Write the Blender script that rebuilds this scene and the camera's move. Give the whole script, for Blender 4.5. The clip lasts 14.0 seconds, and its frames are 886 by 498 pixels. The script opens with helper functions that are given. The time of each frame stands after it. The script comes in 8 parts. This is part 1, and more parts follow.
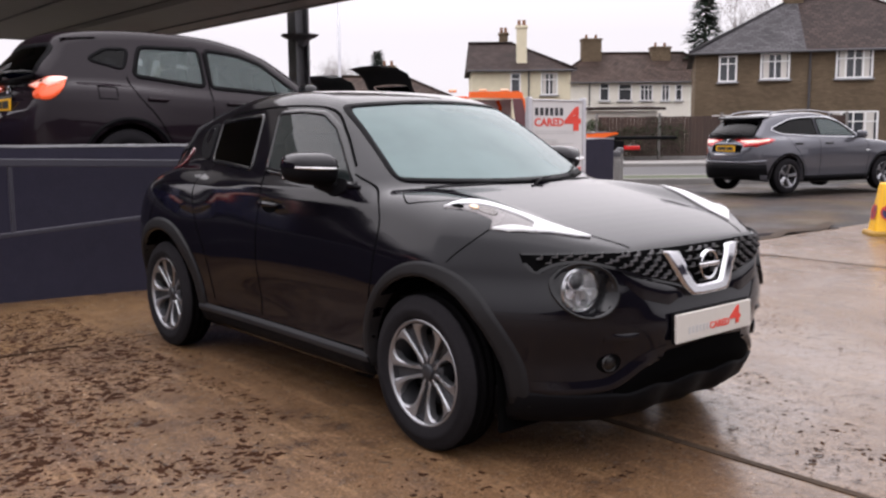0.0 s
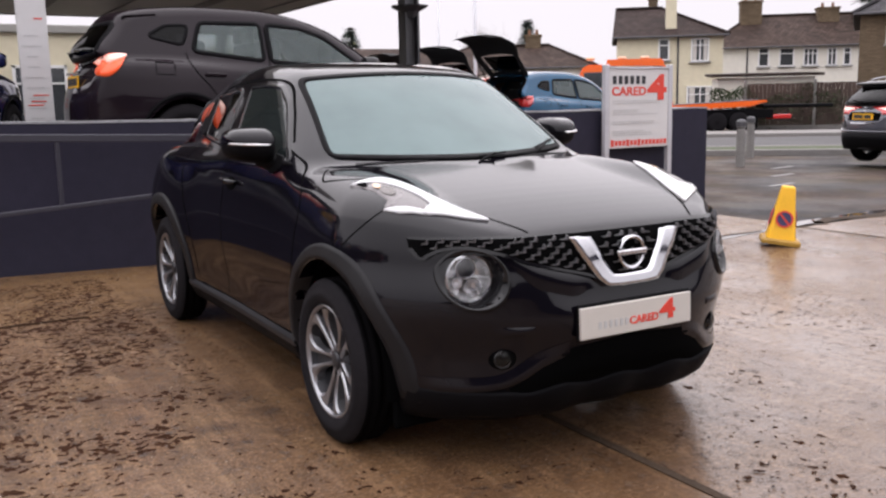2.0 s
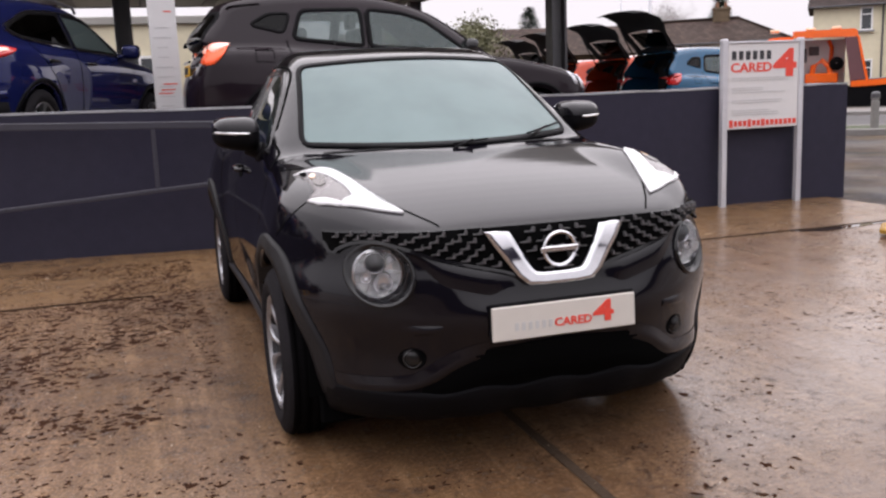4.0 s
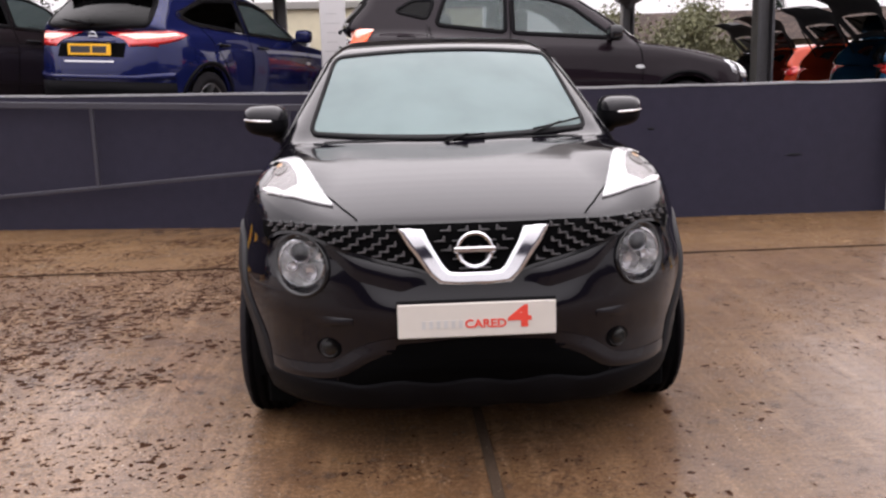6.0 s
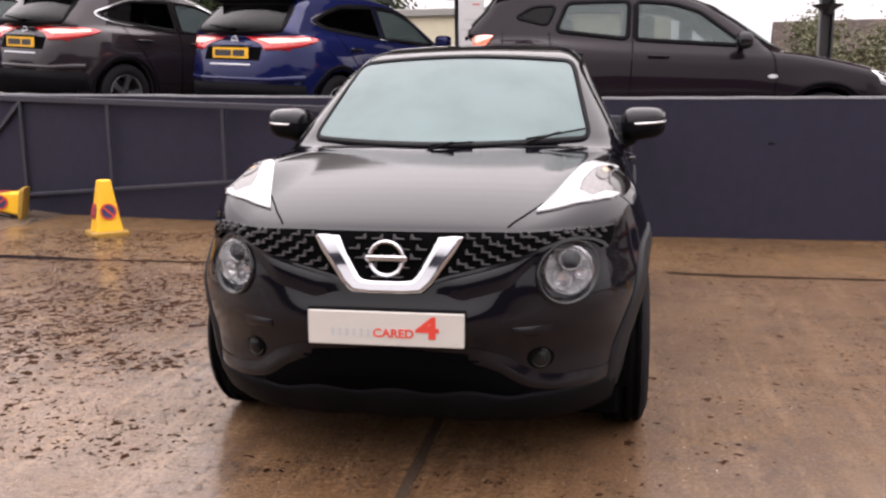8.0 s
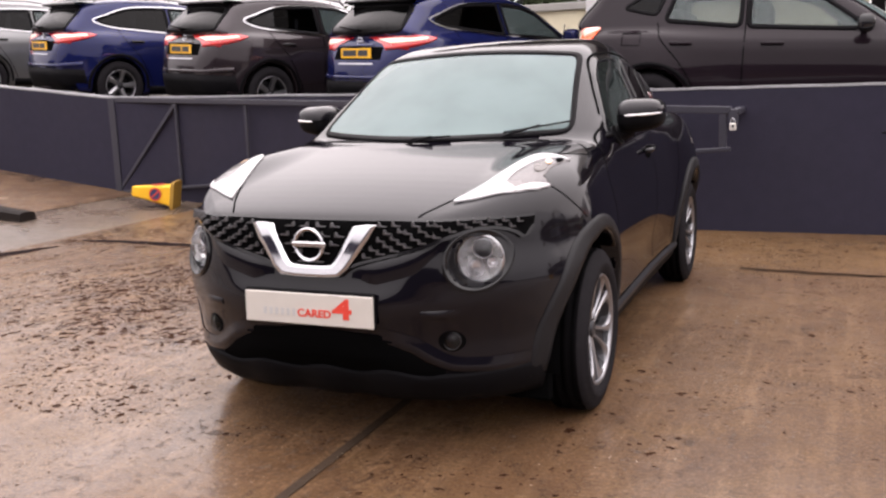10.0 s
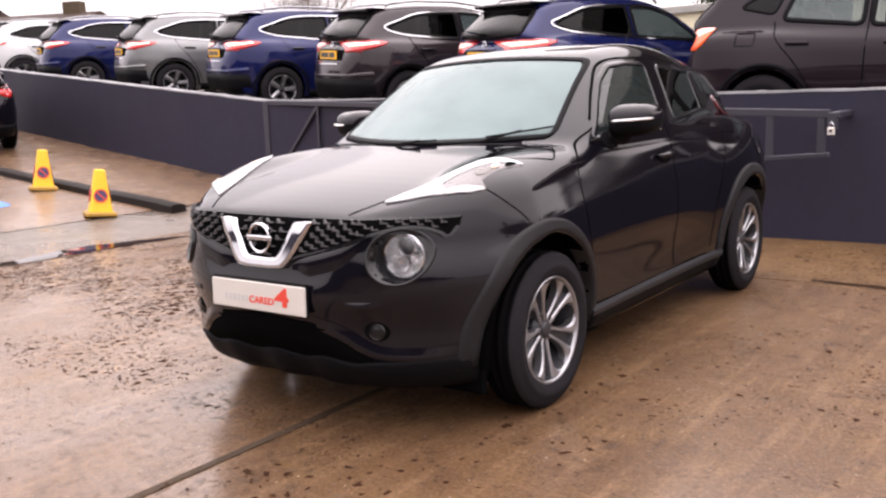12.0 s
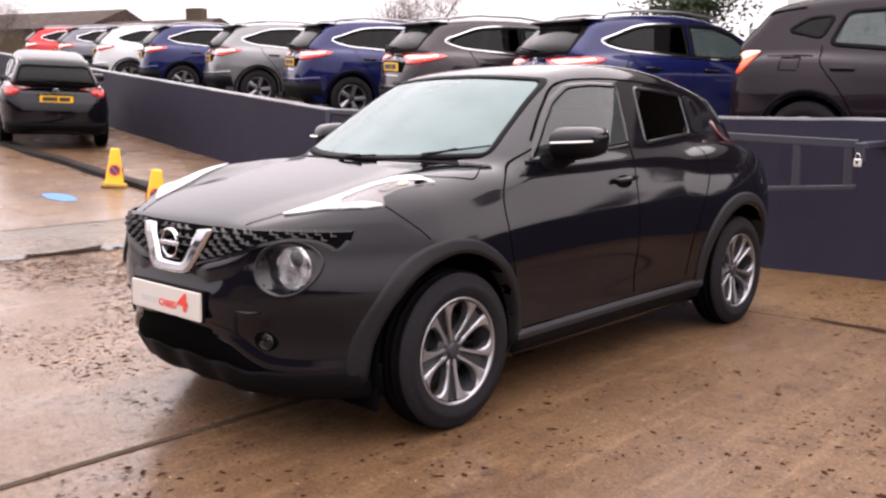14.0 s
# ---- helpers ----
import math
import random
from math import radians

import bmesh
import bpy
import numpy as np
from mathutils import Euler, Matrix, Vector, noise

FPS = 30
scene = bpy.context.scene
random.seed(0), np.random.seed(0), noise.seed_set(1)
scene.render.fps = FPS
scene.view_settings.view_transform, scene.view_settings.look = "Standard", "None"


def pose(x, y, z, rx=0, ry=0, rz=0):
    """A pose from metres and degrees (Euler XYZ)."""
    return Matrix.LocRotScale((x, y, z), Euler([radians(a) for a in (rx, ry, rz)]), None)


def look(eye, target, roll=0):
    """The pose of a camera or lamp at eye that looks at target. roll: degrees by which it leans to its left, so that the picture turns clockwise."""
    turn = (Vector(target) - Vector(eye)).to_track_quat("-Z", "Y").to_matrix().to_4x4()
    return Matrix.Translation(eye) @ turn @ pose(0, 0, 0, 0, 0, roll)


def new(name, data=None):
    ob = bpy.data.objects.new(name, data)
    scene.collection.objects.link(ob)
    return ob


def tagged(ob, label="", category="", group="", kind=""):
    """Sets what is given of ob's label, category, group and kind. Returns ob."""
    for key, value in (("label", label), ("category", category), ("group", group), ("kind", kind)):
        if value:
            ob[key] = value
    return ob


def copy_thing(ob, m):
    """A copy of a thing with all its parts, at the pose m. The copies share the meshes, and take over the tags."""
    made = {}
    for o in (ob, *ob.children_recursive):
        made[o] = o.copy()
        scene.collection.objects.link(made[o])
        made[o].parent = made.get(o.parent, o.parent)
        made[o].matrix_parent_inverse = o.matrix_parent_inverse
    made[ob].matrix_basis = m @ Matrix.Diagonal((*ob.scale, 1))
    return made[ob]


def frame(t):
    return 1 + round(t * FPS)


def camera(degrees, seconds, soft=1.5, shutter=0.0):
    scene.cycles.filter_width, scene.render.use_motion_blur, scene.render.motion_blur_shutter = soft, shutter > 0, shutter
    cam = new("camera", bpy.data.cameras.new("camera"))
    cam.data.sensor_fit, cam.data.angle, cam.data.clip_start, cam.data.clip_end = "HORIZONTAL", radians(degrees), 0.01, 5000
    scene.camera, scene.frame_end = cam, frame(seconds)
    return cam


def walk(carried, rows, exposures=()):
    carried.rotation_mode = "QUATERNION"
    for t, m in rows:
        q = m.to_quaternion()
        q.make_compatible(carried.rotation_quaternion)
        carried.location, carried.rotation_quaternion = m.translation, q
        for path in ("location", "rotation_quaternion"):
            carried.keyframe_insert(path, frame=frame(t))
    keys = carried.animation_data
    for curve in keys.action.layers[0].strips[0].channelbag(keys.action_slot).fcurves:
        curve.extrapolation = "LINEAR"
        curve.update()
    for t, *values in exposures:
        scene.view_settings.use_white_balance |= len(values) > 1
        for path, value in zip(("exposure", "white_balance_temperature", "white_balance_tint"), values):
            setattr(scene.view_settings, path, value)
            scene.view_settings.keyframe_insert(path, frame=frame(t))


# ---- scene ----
cam = camera(51.8, 14.0, soft=2.4)
PATH = [
    (0, (-3.169, -2.876, 1.333), (-1.888, -1.362, 1.073), -0.5),
    (0.5, (-2.949, -3.006, 1.311), (-1.745, -1.436, 1.02), -1.4),
    (1, (-2.703, -3.183, 1.33), (-1.585, -1.549, 1.048), -1.7),
    (1.5, (-2.441, -3.228, 1.312), (-1.375, -1.559, 1.033), -1.6),
    (2, (-2.211, -3.245, 1.33), (-1.219, -1.538, 1.012), -1.2),
    (2.5, (-1.945, -3.362, 1.316), (-1.045, -1.609, 0.976), -2.2),
    (3, (-1.731, -3.446, 1.325), (-0.924, -1.646, 0.995), -2.7),
    (3.5, (-1.487, -3.467, 1.311), (-0.765, -1.63, 0.988), -2.1),
    (4, (-1.289, -3.511, 1.326), (-0.682, -1.638, 0.978), -2.3),
    (4.2, (-1.179, -3.55, 1.317), (-0.621, -1.664, 0.955), -3.1),
    (6.5, (-0.018, -3.72, 1.346), (-0.033, -1.754, 0.981), -0.8),
    (7, (0.215, -3.708, 1.339), (0.096, -1.744, 0.982), -1.0),
    (9.3, (1.281, -3.53, 1.335), (0.668, -1.661, 0.97), -1.6),
    (9.5, (1.371, -3.526, 1.338), (0.722, -1.67, 0.972), -2.2),
    (10, (1.688, -3.536, 1.327), (0.915, -1.725, 0.972), -2.0),
    (10.5, (1.922, -3.478, 1.316), (1.078, -1.698, 0.969), -2.8),
    (11, (2.15, -3.357, 1.327), (1.24, -1.613, 0.968), -1.8),
    (11.5, (2.407, -3.294, 1.324), (1.364, -1.622, 0.986), -2.3),
    (12, (2.67, -3.222, 1.317), (1.506, -1.632, 0.98), -2.3),
    (12.5, (2.818, -3.046, 1.286), (1.596, -1.495, 0.966), -2.4),
    (13, (2.967, -2.909, 1.315), (1.692, -1.402, 0.993), -1.1),
    (13.5, (3.151, -2.781, 1.312), (1.823, -1.318, 0.995), -0.8),
    (14, (3.304, -2.686, 1.316), (1.948, -1.248, 1.011), -0.3),
]
EXPOSURES = [(0.0, 0.30, 6550, 20), (4.0, 0.30, 6600, 21), (7.0, 0.62, 6780, 22), (9.5, 0.62, 6900, 23), (10.5, 0.76, 6930, 24), (12.0, 0.90, 6930, 25), (14.0, 0.86, 6880, 25)]
walk(cam, [(t, look(eye, target, roll)) for t, eye, target, roll in PATH], EXPOSURES)

# ---- light ----
world = bpy.data.worlds.new("overcast")
scene.world = world
world.use_nodes = True
wn, wl = world.node_tree.nodes, world.node_tree.links
SUN_EL, SUN_ROT = radians(60), radians(15)
sky = wn.new("ShaderNodeTexSky")
sky.sky_type, sky.sun_disc, sky.sun_elevation, sky.sun_rotation = "NISHITA", False, SUN_EL, SUN_ROT
sky.air_density, sky.dust_density, sky.ozone_density = 1.0, 1.5, 1.0
grey = wn.new("ShaderNodeHueSaturation")
grey.inputs["Saturation"].default_value, grey.inputs["Value"].default_value = 0.15, 0.06
wl.new(sky.outputs[0], grey.inputs["Color"])
# an even overcast: the cloud is about three times as bright overhead as at the skyline
wc, sep, up_r, cloud, mixw = wn.new("ShaderNodeTexCoord"), wn.new("ShaderNodeSeparateXYZ"), wn.new("ShaderNodeMapRange"), wn.new("ShaderNodeMix"), wn.new("ShaderNodeMix")
wl.new(wc.outputs["Generated"], sep.inputs[0])
wl.new(sep.outputs["Z"], up_r.inputs["Value"])
up_r.inputs["From Min"].default_value, up_r.inputs["From Max"].default_value = 0.10, 0.95
cloud.data_type = mixw.data_type = "RGBA"
cloud.inputs[6].default_value, cloud.inputs[7].default_value = (0.86, 0.87, 0.89, 1), (2.8, 2.90, 2.95, 1)
wl.new(up_r.outputs[0], cloud.inputs["Factor"])
mixw.inputs["Factor"].default_value = 0.8
wl.new(grey.outputs[0], mixw.inputs[6])
wl.new(cloud.outputs[2], mixw.inputs[7])
wl.new(mixw.outputs[2], wn["Background"].inputs["Color"])
wn["Background"].inputs["Strength"].default_value = 1.0
sun = new("sun", bpy.data.lights.new("sun", "SUN"))
sun.data.energy, sun.data.angle, sun.data.color = 0.9, radians(120), (1.0, 0.97, 0.93)
sun.rotation_euler = (radians(30), 0, radians(165))

# ---- materials ----
def mat(name, color, rough=0.5, metal=0.0, vary=0.12, scale=6.0, bump=0.0, bump_scale=60.0, coat=0.0, spec=0.5, rough_vary=0.08, per_object=0.0):
    """A surface of one base colour with two scales of variation, fine relief and uneven gloss."""
    m = bpy.data.materials.new(name)
    m.use_nodes = True
    n, l = m.node_tree.nodes, m.node_tree.links
    b = n["Principled BSDF"]
    b.inputs["Metallic"].default_value, b.inputs["Coat Weight"].default_value = metal, coat
    b.inputs["Coat Roughness"].default_value, b.inputs["Specular IOR Level"].default_value = 0.03, spec
    tc = n.new("ShaderNodeTexCoord")
    big, small = n.new("ShaderNodeTexNoise"), n.new("ShaderNodeTexNoise")
    big.inputs["Scale"].default_value, small.inputs["Scale"].default_value = scale * 0.25, scale * 4
    big.inputs["Detail"].default_value, small.inputs["Detail"].default_value = 3, 4
    add = n.new("ShaderNodeMath")
    add.operation = "ADD"
    for tex in (big, small):
        l.new(tc.outputs["Object"], tex.inputs["Vector"])
    l.new(big.outputs[0], add.inputs[0])
    l.new(small.outputs[0], add.inputs[1])
    ramp = n.new("ShaderNodeMapRange")
    ramp.inputs["From Min"].default_value, ramp.inputs["From Max"].default_value = 0.6, 1.4
    ramp.inputs["To Min"].default_value, ramp.inputs["To Max"].default_value = 1 - vary, 1 + vary
    l.new(add.outputs[0], ramp.inputs["Value"])
    mul = n.new("ShaderNodeMix")
    mul.data_type, mul.blend_type = "RGBA", "MULTIPLY"
    mul.inputs["Factor"].default_value = 1
    mul.inputs[6].default_value = (*color, 1)
    if per_object:
        info, r2 = n.new("ShaderNodeObjectInfo"), n.new("ShaderNodeMapRange")
        r2.inputs["To Min"].default_value, r2.inputs["To Max"].default_value = 1 - per_object, 1 + per_object
        l.new(info.outputs["Random"], r2.inputs["Value"])
        m2 = n.new("ShaderNodeMath")
        m2.operation = "MULTIPLY"
        l.new(ramp.outputs[0], m2.inputs[0])
        l.new(r2.outputs[0], m2.inputs[1])
        l.new(m2.outputs[0], mul.inputs[7])
    else:
        l.new(ramp.outputs[0], mul.inputs[7])
    l.new(mul.outputs[2], b.inputs["Base Color"])
    rr = n.new("ShaderNodeMapRange")
    rr.inputs["From Min"].default_value, rr.inputs["From Max"].default_value = 0.3, 0.7
    rr.inputs["To Min"].default_value, rr.inputs["To Max"].default_value = max(0.02, rough - rough_vary), min(1, rough + rough_vary)
    l.new(big.outputs[0], rr.inputs["Value"])
    l.new(rr.outputs[0], b.inputs["Roughness"])
    if bump:
        tex, bp = n.new("ShaderNodeTexNoise"), n.new("ShaderNodeBump")
        tex.inputs["Scale"].default_value, tex.inputs["Detail"].default_value = bump_scale, 5
        bp.inputs["Strength"].default_value, bp.inputs["Distance"].default_value = bump, 0.01
        l.new(tc.outputs["Object"], tex.inputs["Vector"])
        l.new(tex.outputs[0], bp.inputs["Height"])
        l.new(bp.outputs[0], b.inputs["Normal"])
    return m


def glass(name, tint, rough=0.0, ior=1.5, sky_haze=0.0):
    """Thin tinted glass: what lies behind shows through the tint, the surroundings by Fresnel gloss."""
    m = bpy.data.materials.new(name)
    m.use_nodes = True
    n, l = m.node_tree.nodes, m.node_tree.links
    n.remove(n["Principled BSDF"])
    tr, gl, mix, fr = n.new("ShaderNodeBsdfTransparent"), n.new("ShaderNodeBsdfGlossy"), n.new("ShaderNodeMixShader"), n.new("ShaderNodeFresnel")
    tr.inputs[0].default_value = (*tint, 1)
    gl.inputs["Roughness"].default_value, fr.inputs["IOR"].default_value = rough, ior
    l.new(fr.outputs[0], mix.inputs[0])
    l.new(tr.outputs[0], mix.inputs[1])
    if sky_haze:
        # pale diffuse haze painted in for the mirrored sky, thicker in patches
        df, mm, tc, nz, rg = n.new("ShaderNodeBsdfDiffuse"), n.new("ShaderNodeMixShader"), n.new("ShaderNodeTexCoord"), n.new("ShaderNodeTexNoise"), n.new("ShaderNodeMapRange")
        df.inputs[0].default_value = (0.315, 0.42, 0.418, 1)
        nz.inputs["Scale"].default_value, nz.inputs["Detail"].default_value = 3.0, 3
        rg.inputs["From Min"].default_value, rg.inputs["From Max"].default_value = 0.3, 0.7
        rg.inputs["To Min"].default_value, rg.inputs["To Max"].default_value = sky_haze * 0.9, sky_haze * 1.1
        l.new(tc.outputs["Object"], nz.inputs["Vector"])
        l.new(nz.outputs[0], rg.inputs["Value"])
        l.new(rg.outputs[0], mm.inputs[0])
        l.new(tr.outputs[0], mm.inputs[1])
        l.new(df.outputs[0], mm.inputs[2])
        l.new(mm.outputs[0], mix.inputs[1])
    l.new(gl.outputs[0], mix.inputs[2])
    l.new(mix.outputs[0], n["Material Output"].inputs[0])
    return m


def glow(name, color, strength):
    m = mat(name, color, 0.2)
    b = m.node_tree.nodes["Principled BSDF"]
    b.inputs["Emission Color"].default_value, b.inputs["Emission Strength"].default_value = (*color, 1), strength
    return m


def paint(name, color, rough=0.25, flake=0.3):
    m = mat(name, color, rough, flake, 0.05, 3.0, coat=1.0, rough_vary=0.03, spec=0.0)
    m.node_tree.nodes["Principled BSDF"].inputs["Coat IOR"].default_value = 1.40
    return m


M_BLACK = paint("black_metallic_paint", (0.0034, 0.0029, 0.0048), 0.28, 0.0)
M_BLACK.node_tree.nodes["Principled BSDF"].inputs["Coat Roughness"].default_value = 0.075
M_BLACK.node_tree.nodes["Principled BSDF"].inputs["Coat IOR"].default_value = 1.39
M_BROWNCAR = paint("dark_brown_metallic_paint", (0.0124, 0.0082, 0.0110), 0.25, 0.05)
M_BROWNCAR.node_tree.nodes["Principled BSDF"].inputs["Coat Weight"].default_value = 0.55
M_BLUE = paint("deep_blue_metallic_paint", (0.0065, 0.010, 0.060), 0.22, 0.3)
M_GREYCAR = paint("gunmetal_paint", (0.10, 0.10, 0.115), 0.22, 0.5)
M_SILVER = paint("silver_paint", (0.15, 0.152, 0.155), 0.30, 0.6)
M_WHITE = paint("white_paint_car", (0.52, 0.525, 0.53), 0.2, 0.0)
M_BRONZE = paint("bronze_grey_paint", (0.024, 0.018, 0.021), 0.22, 0.4)
M_SKYBLUE = paint("mid_blue_paint", (0.010, 0.062, 0.125), 0.22, 0.3)
M_ORANGECAR = paint("orange_red_paint", (0.36, 0.040, 0.012), 0.25, 0.2)
M_RED = paint("red_paint", (0.42, 0.02, 0.02), 0.25, 0.1)
M_TRUCK = paint("recovery_orange_paint", (0.80, 0.13, 0.02), 0.35, 0.0)
M_PLASTIC = mat("black_grained_plastic", (0.0042, 0.0040, 0.0048), 0.55, spec=0.05, bump=0.15, bump_scale=400)
M_GLOSSBLACK = mat("gloss_black_trim", (0.006, 0.006, 0.007), 0.12, spec=0.5)
M_RUBBER = mat("tyre_rubber", (0.0125, 0.0115, 0.013), 0.8, spec=0.06, vary=0.25, scale=12, bump=0.2, bump_scale=200)
# wet tread, its colour also darkened for the shade under the arch
M_TREAD = mat("wet_shaded_tread", (0.0032, 0.0030, 0.0034), 0.7, spec=0.02, vary=0.25, scale=12)
M_MOULD = mat("grey_black_moulding", (0.0090, 0.0086, 0.0098), 0.55, spec=0.22, bump=0.15, bump_scale=400)
M_HOUSING = mat("grey_lamp_housing", (0.15, 0.14, 0.14), 0.24, 0.5, vary=0.35, scale=25)
M_SMOKE = mat("smoked_lamp_bowl", (0.13, 0.12, 0.115), 0.30, 0.8, vary=0.3, scale=40)
M_LENSDARK = mat("dark_red_lamp_lens", (0.10, 0.006, 0.010), 0.12, vary=0.15, scale=25, coat=1.0)
M_ALLOY = mat("machined_alloy", (0.30, 0.30, 0.315), 0.33, 0.9, vary=0.08)
M_DARKALLOY = mat("dark_alloy_pocket", (0.030, 0.030, 0.034), 0.45, 0.4)
M_LAMPCLEAR = mat("clear_lamp_chrome", (0.62, 0.61, 0.62), 0.10, 0.8, vary=0.15, scale=20)
M_SATIN = mat("satin_black_plastic", (0.011, 0.011, 0.013), 0.42, spec=0.28)
M_BEZEL = mat("gloss_black_bezel", (0.005, 0.005, 0.006), 0.14, spec=0.4)
M_BOWL = mat("bright_lamp_bowl", (0.98, 0.98, 0.98), 0.06, 0.62, vary=0.04, scale=25)
M_CHROME = mat("chrome", (0.56, 0.56, 0.58), 0.09, 1.0, vary=0.03, rough_vary=0.02)
M_REFLECTOR = mat("lamp_reflector", (0.78, 0.79, 0.81), 0.22, 0.55, vary=0.15, scale=20)
M_CABIN = mat("dark_cabin_fabric", (0.020, 0.020, 0.022), 0.85, vary=0.3, scale=20)
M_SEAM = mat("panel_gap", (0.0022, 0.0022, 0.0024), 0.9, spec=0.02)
M_SCREEN = glass("windscreen_glass", (0.50, 0.58, 0.565), ior=1.22, sky_haze=0.42)
M_SIDEGLASS = glass("side_glass", (0.46, 0.50, 0.50), ior=1.42, sky_haze=0.13)
M_DOORGLASS = glass("dark_door_glass", (0.26, 0.30, 0.30), ior=1.45, sky_haze=0.04)
M_PRIVACY = glass("privacy_glass", (0.012, 0.012, 0.014), ior=1.26)
M_CLEAR = glass("clear_lens", (0.93, 0.94, 0.95))
M_LAMPWHITE = mat("white_lamp_guide", (0.50, 0.50, 0.51), 0.25, vary=0.04, coat=1.0)
M_MAROON = mat("faded_maroon_panel", (0.105, 0.040, 0.045), 0.6, vary=0.2, scale=6)
M_TAILRED = mat("red_lamp_lens", (0.50, 0.012, 0.012), 0.12, vary=0.15, scale=25, coat=1.0)
M_TAILLIT = glow("pale_tail_lamp_centre", (1.0, 0.62, 0.52), 0.45)
M_TAILORANGE = glow("lit_orange_red_lens", (0.80, 0.10, 0.03), 0.30)
M_AMBER = mat("amber_lamp_lens", (0.62, 0.40, 0.24), 0.15, coat=1.0)
M_PLATEWHITE = mat("white_plate", (0.50, 0.47, 0.43), 0.35, vary=0.03)
M_PLATEYELLOW = mat("yellow_plate", (0.80, 0.42, 0.01), 0.35, vary=0.05)
M_INK = mat("black_print", (0.02, 0.02, 0.025), 0.5)
M_GREYINK = mat("grey_print", (0.42, 0.42, 0.42), 0.5)
M_REDINK = mat("red_print", (0.62, 0.05, 0.03), 0.5)
M_WALL = mat("slate_grey_masonry_paint", (0.0190, 0.0174, 0.0315), 0.7, spec=0.22, vary=0.16, scale=2.5, bump=0.16, bump_scale=35, rough_vary=0.12)
M_COPING = mat("worn_wall_edge", (0.22, 0.22, 0.23), 0.6, vary=0.3, scale=8, bump=0.3, bump_scale=50)
M_GATE = mat("slate_grey_steel_paint", (0.023, 0.022, 0.033), 0.5, vary=0.12, scale=8)
M_SIGNPOST = mat("brushed_aluminium_post", (0.52, 0.52, 0.55), 0.4, 0.4, vary=0.06)
M_SIGN = mat("white_sign_panel", (0.56, 0.55, 0.55), 0.35, vary=0.03)
M_CONE = mat("yellow_cone_plastic", (0.82, 0.44, 0.015), 0.45, vary=0.10, scale=15)
M_CONEBASE = mat("dirty_cone_base", (0.30, 0.165, 0.02), 0.6, vary=0.3, scale=15)
M_CONEMARK = mat("dark_blue_disc", (0.03, 0.03, 0.09), 0.5)
M_CANOPY = mat("canopy_sheet_cladding", (0.28, 0.27, 0.25), 0.5, vary=0.08, scale=1.0)
M_STEEL = mat("painted_steel_column", (0.062, 0.060, 0.066), 0.5, vary=0.2)
M_CREAM = mat("cream_render", (0.66, 0.60, 0.44), 0.85, vary=0.08, scale=1.0, bump=0.2, bump_scale=30)
M_WHITERENDER = mat("white_render", (0.70, 0.67, 0.60), 0.85, vary=0.08, scale=1.0)
M_FRAMEWHITE = mat("white_window_frame", (0.78, 0.78, 0.77), 0.4, vary=0.03)
M_PANE = mat("dark_house_pane", (0.05, 0.055, 0.06), 0.06, vary=0.2, scale=2)
M_CURTAIN = mat("pale_curtain", (0.55, 0.52, 0.48), 0.8)
M_FENCE = mat("brown_fence_board", (0.052, 0.030, 0.022), 0.7, vary=0.2, per_object=0.15)
M_BOLLARD = mat("weathered_timber_bollard", (0.20, 0.19, 0.18), 0.75, vary=0.25, scale=10, bump=0.3)
M_BARK = mat("bark", (0.055, 0.042, 0.032), 0.9, vary=0.3, bump=0.5)
M_TWIG = mat("bare_twigs", (0.12, 0.095, 0.08), 0.9, vary=0.3)
M_LEAF = mat("shrub_leaf", (0.105, 0.105, 0.050), 0.7, vary=0.4, scale=3)
M_CONIFER = mat("conifer_needles", (0.018, 0.038, 0.022), 0.8, vary=0.4, scale=3)
M_HEDGE = mat("dark_hedge_leaf", (0.030, 0.042, 0.020), 0.9, spec=0.15, vary=0.4, scale=3)


def nodes_of(m):
    m.use_nodes = True
    return m.node_tree.nodes, m.node_tree.links, m.node_tree.nodes["Principled BSDF"]


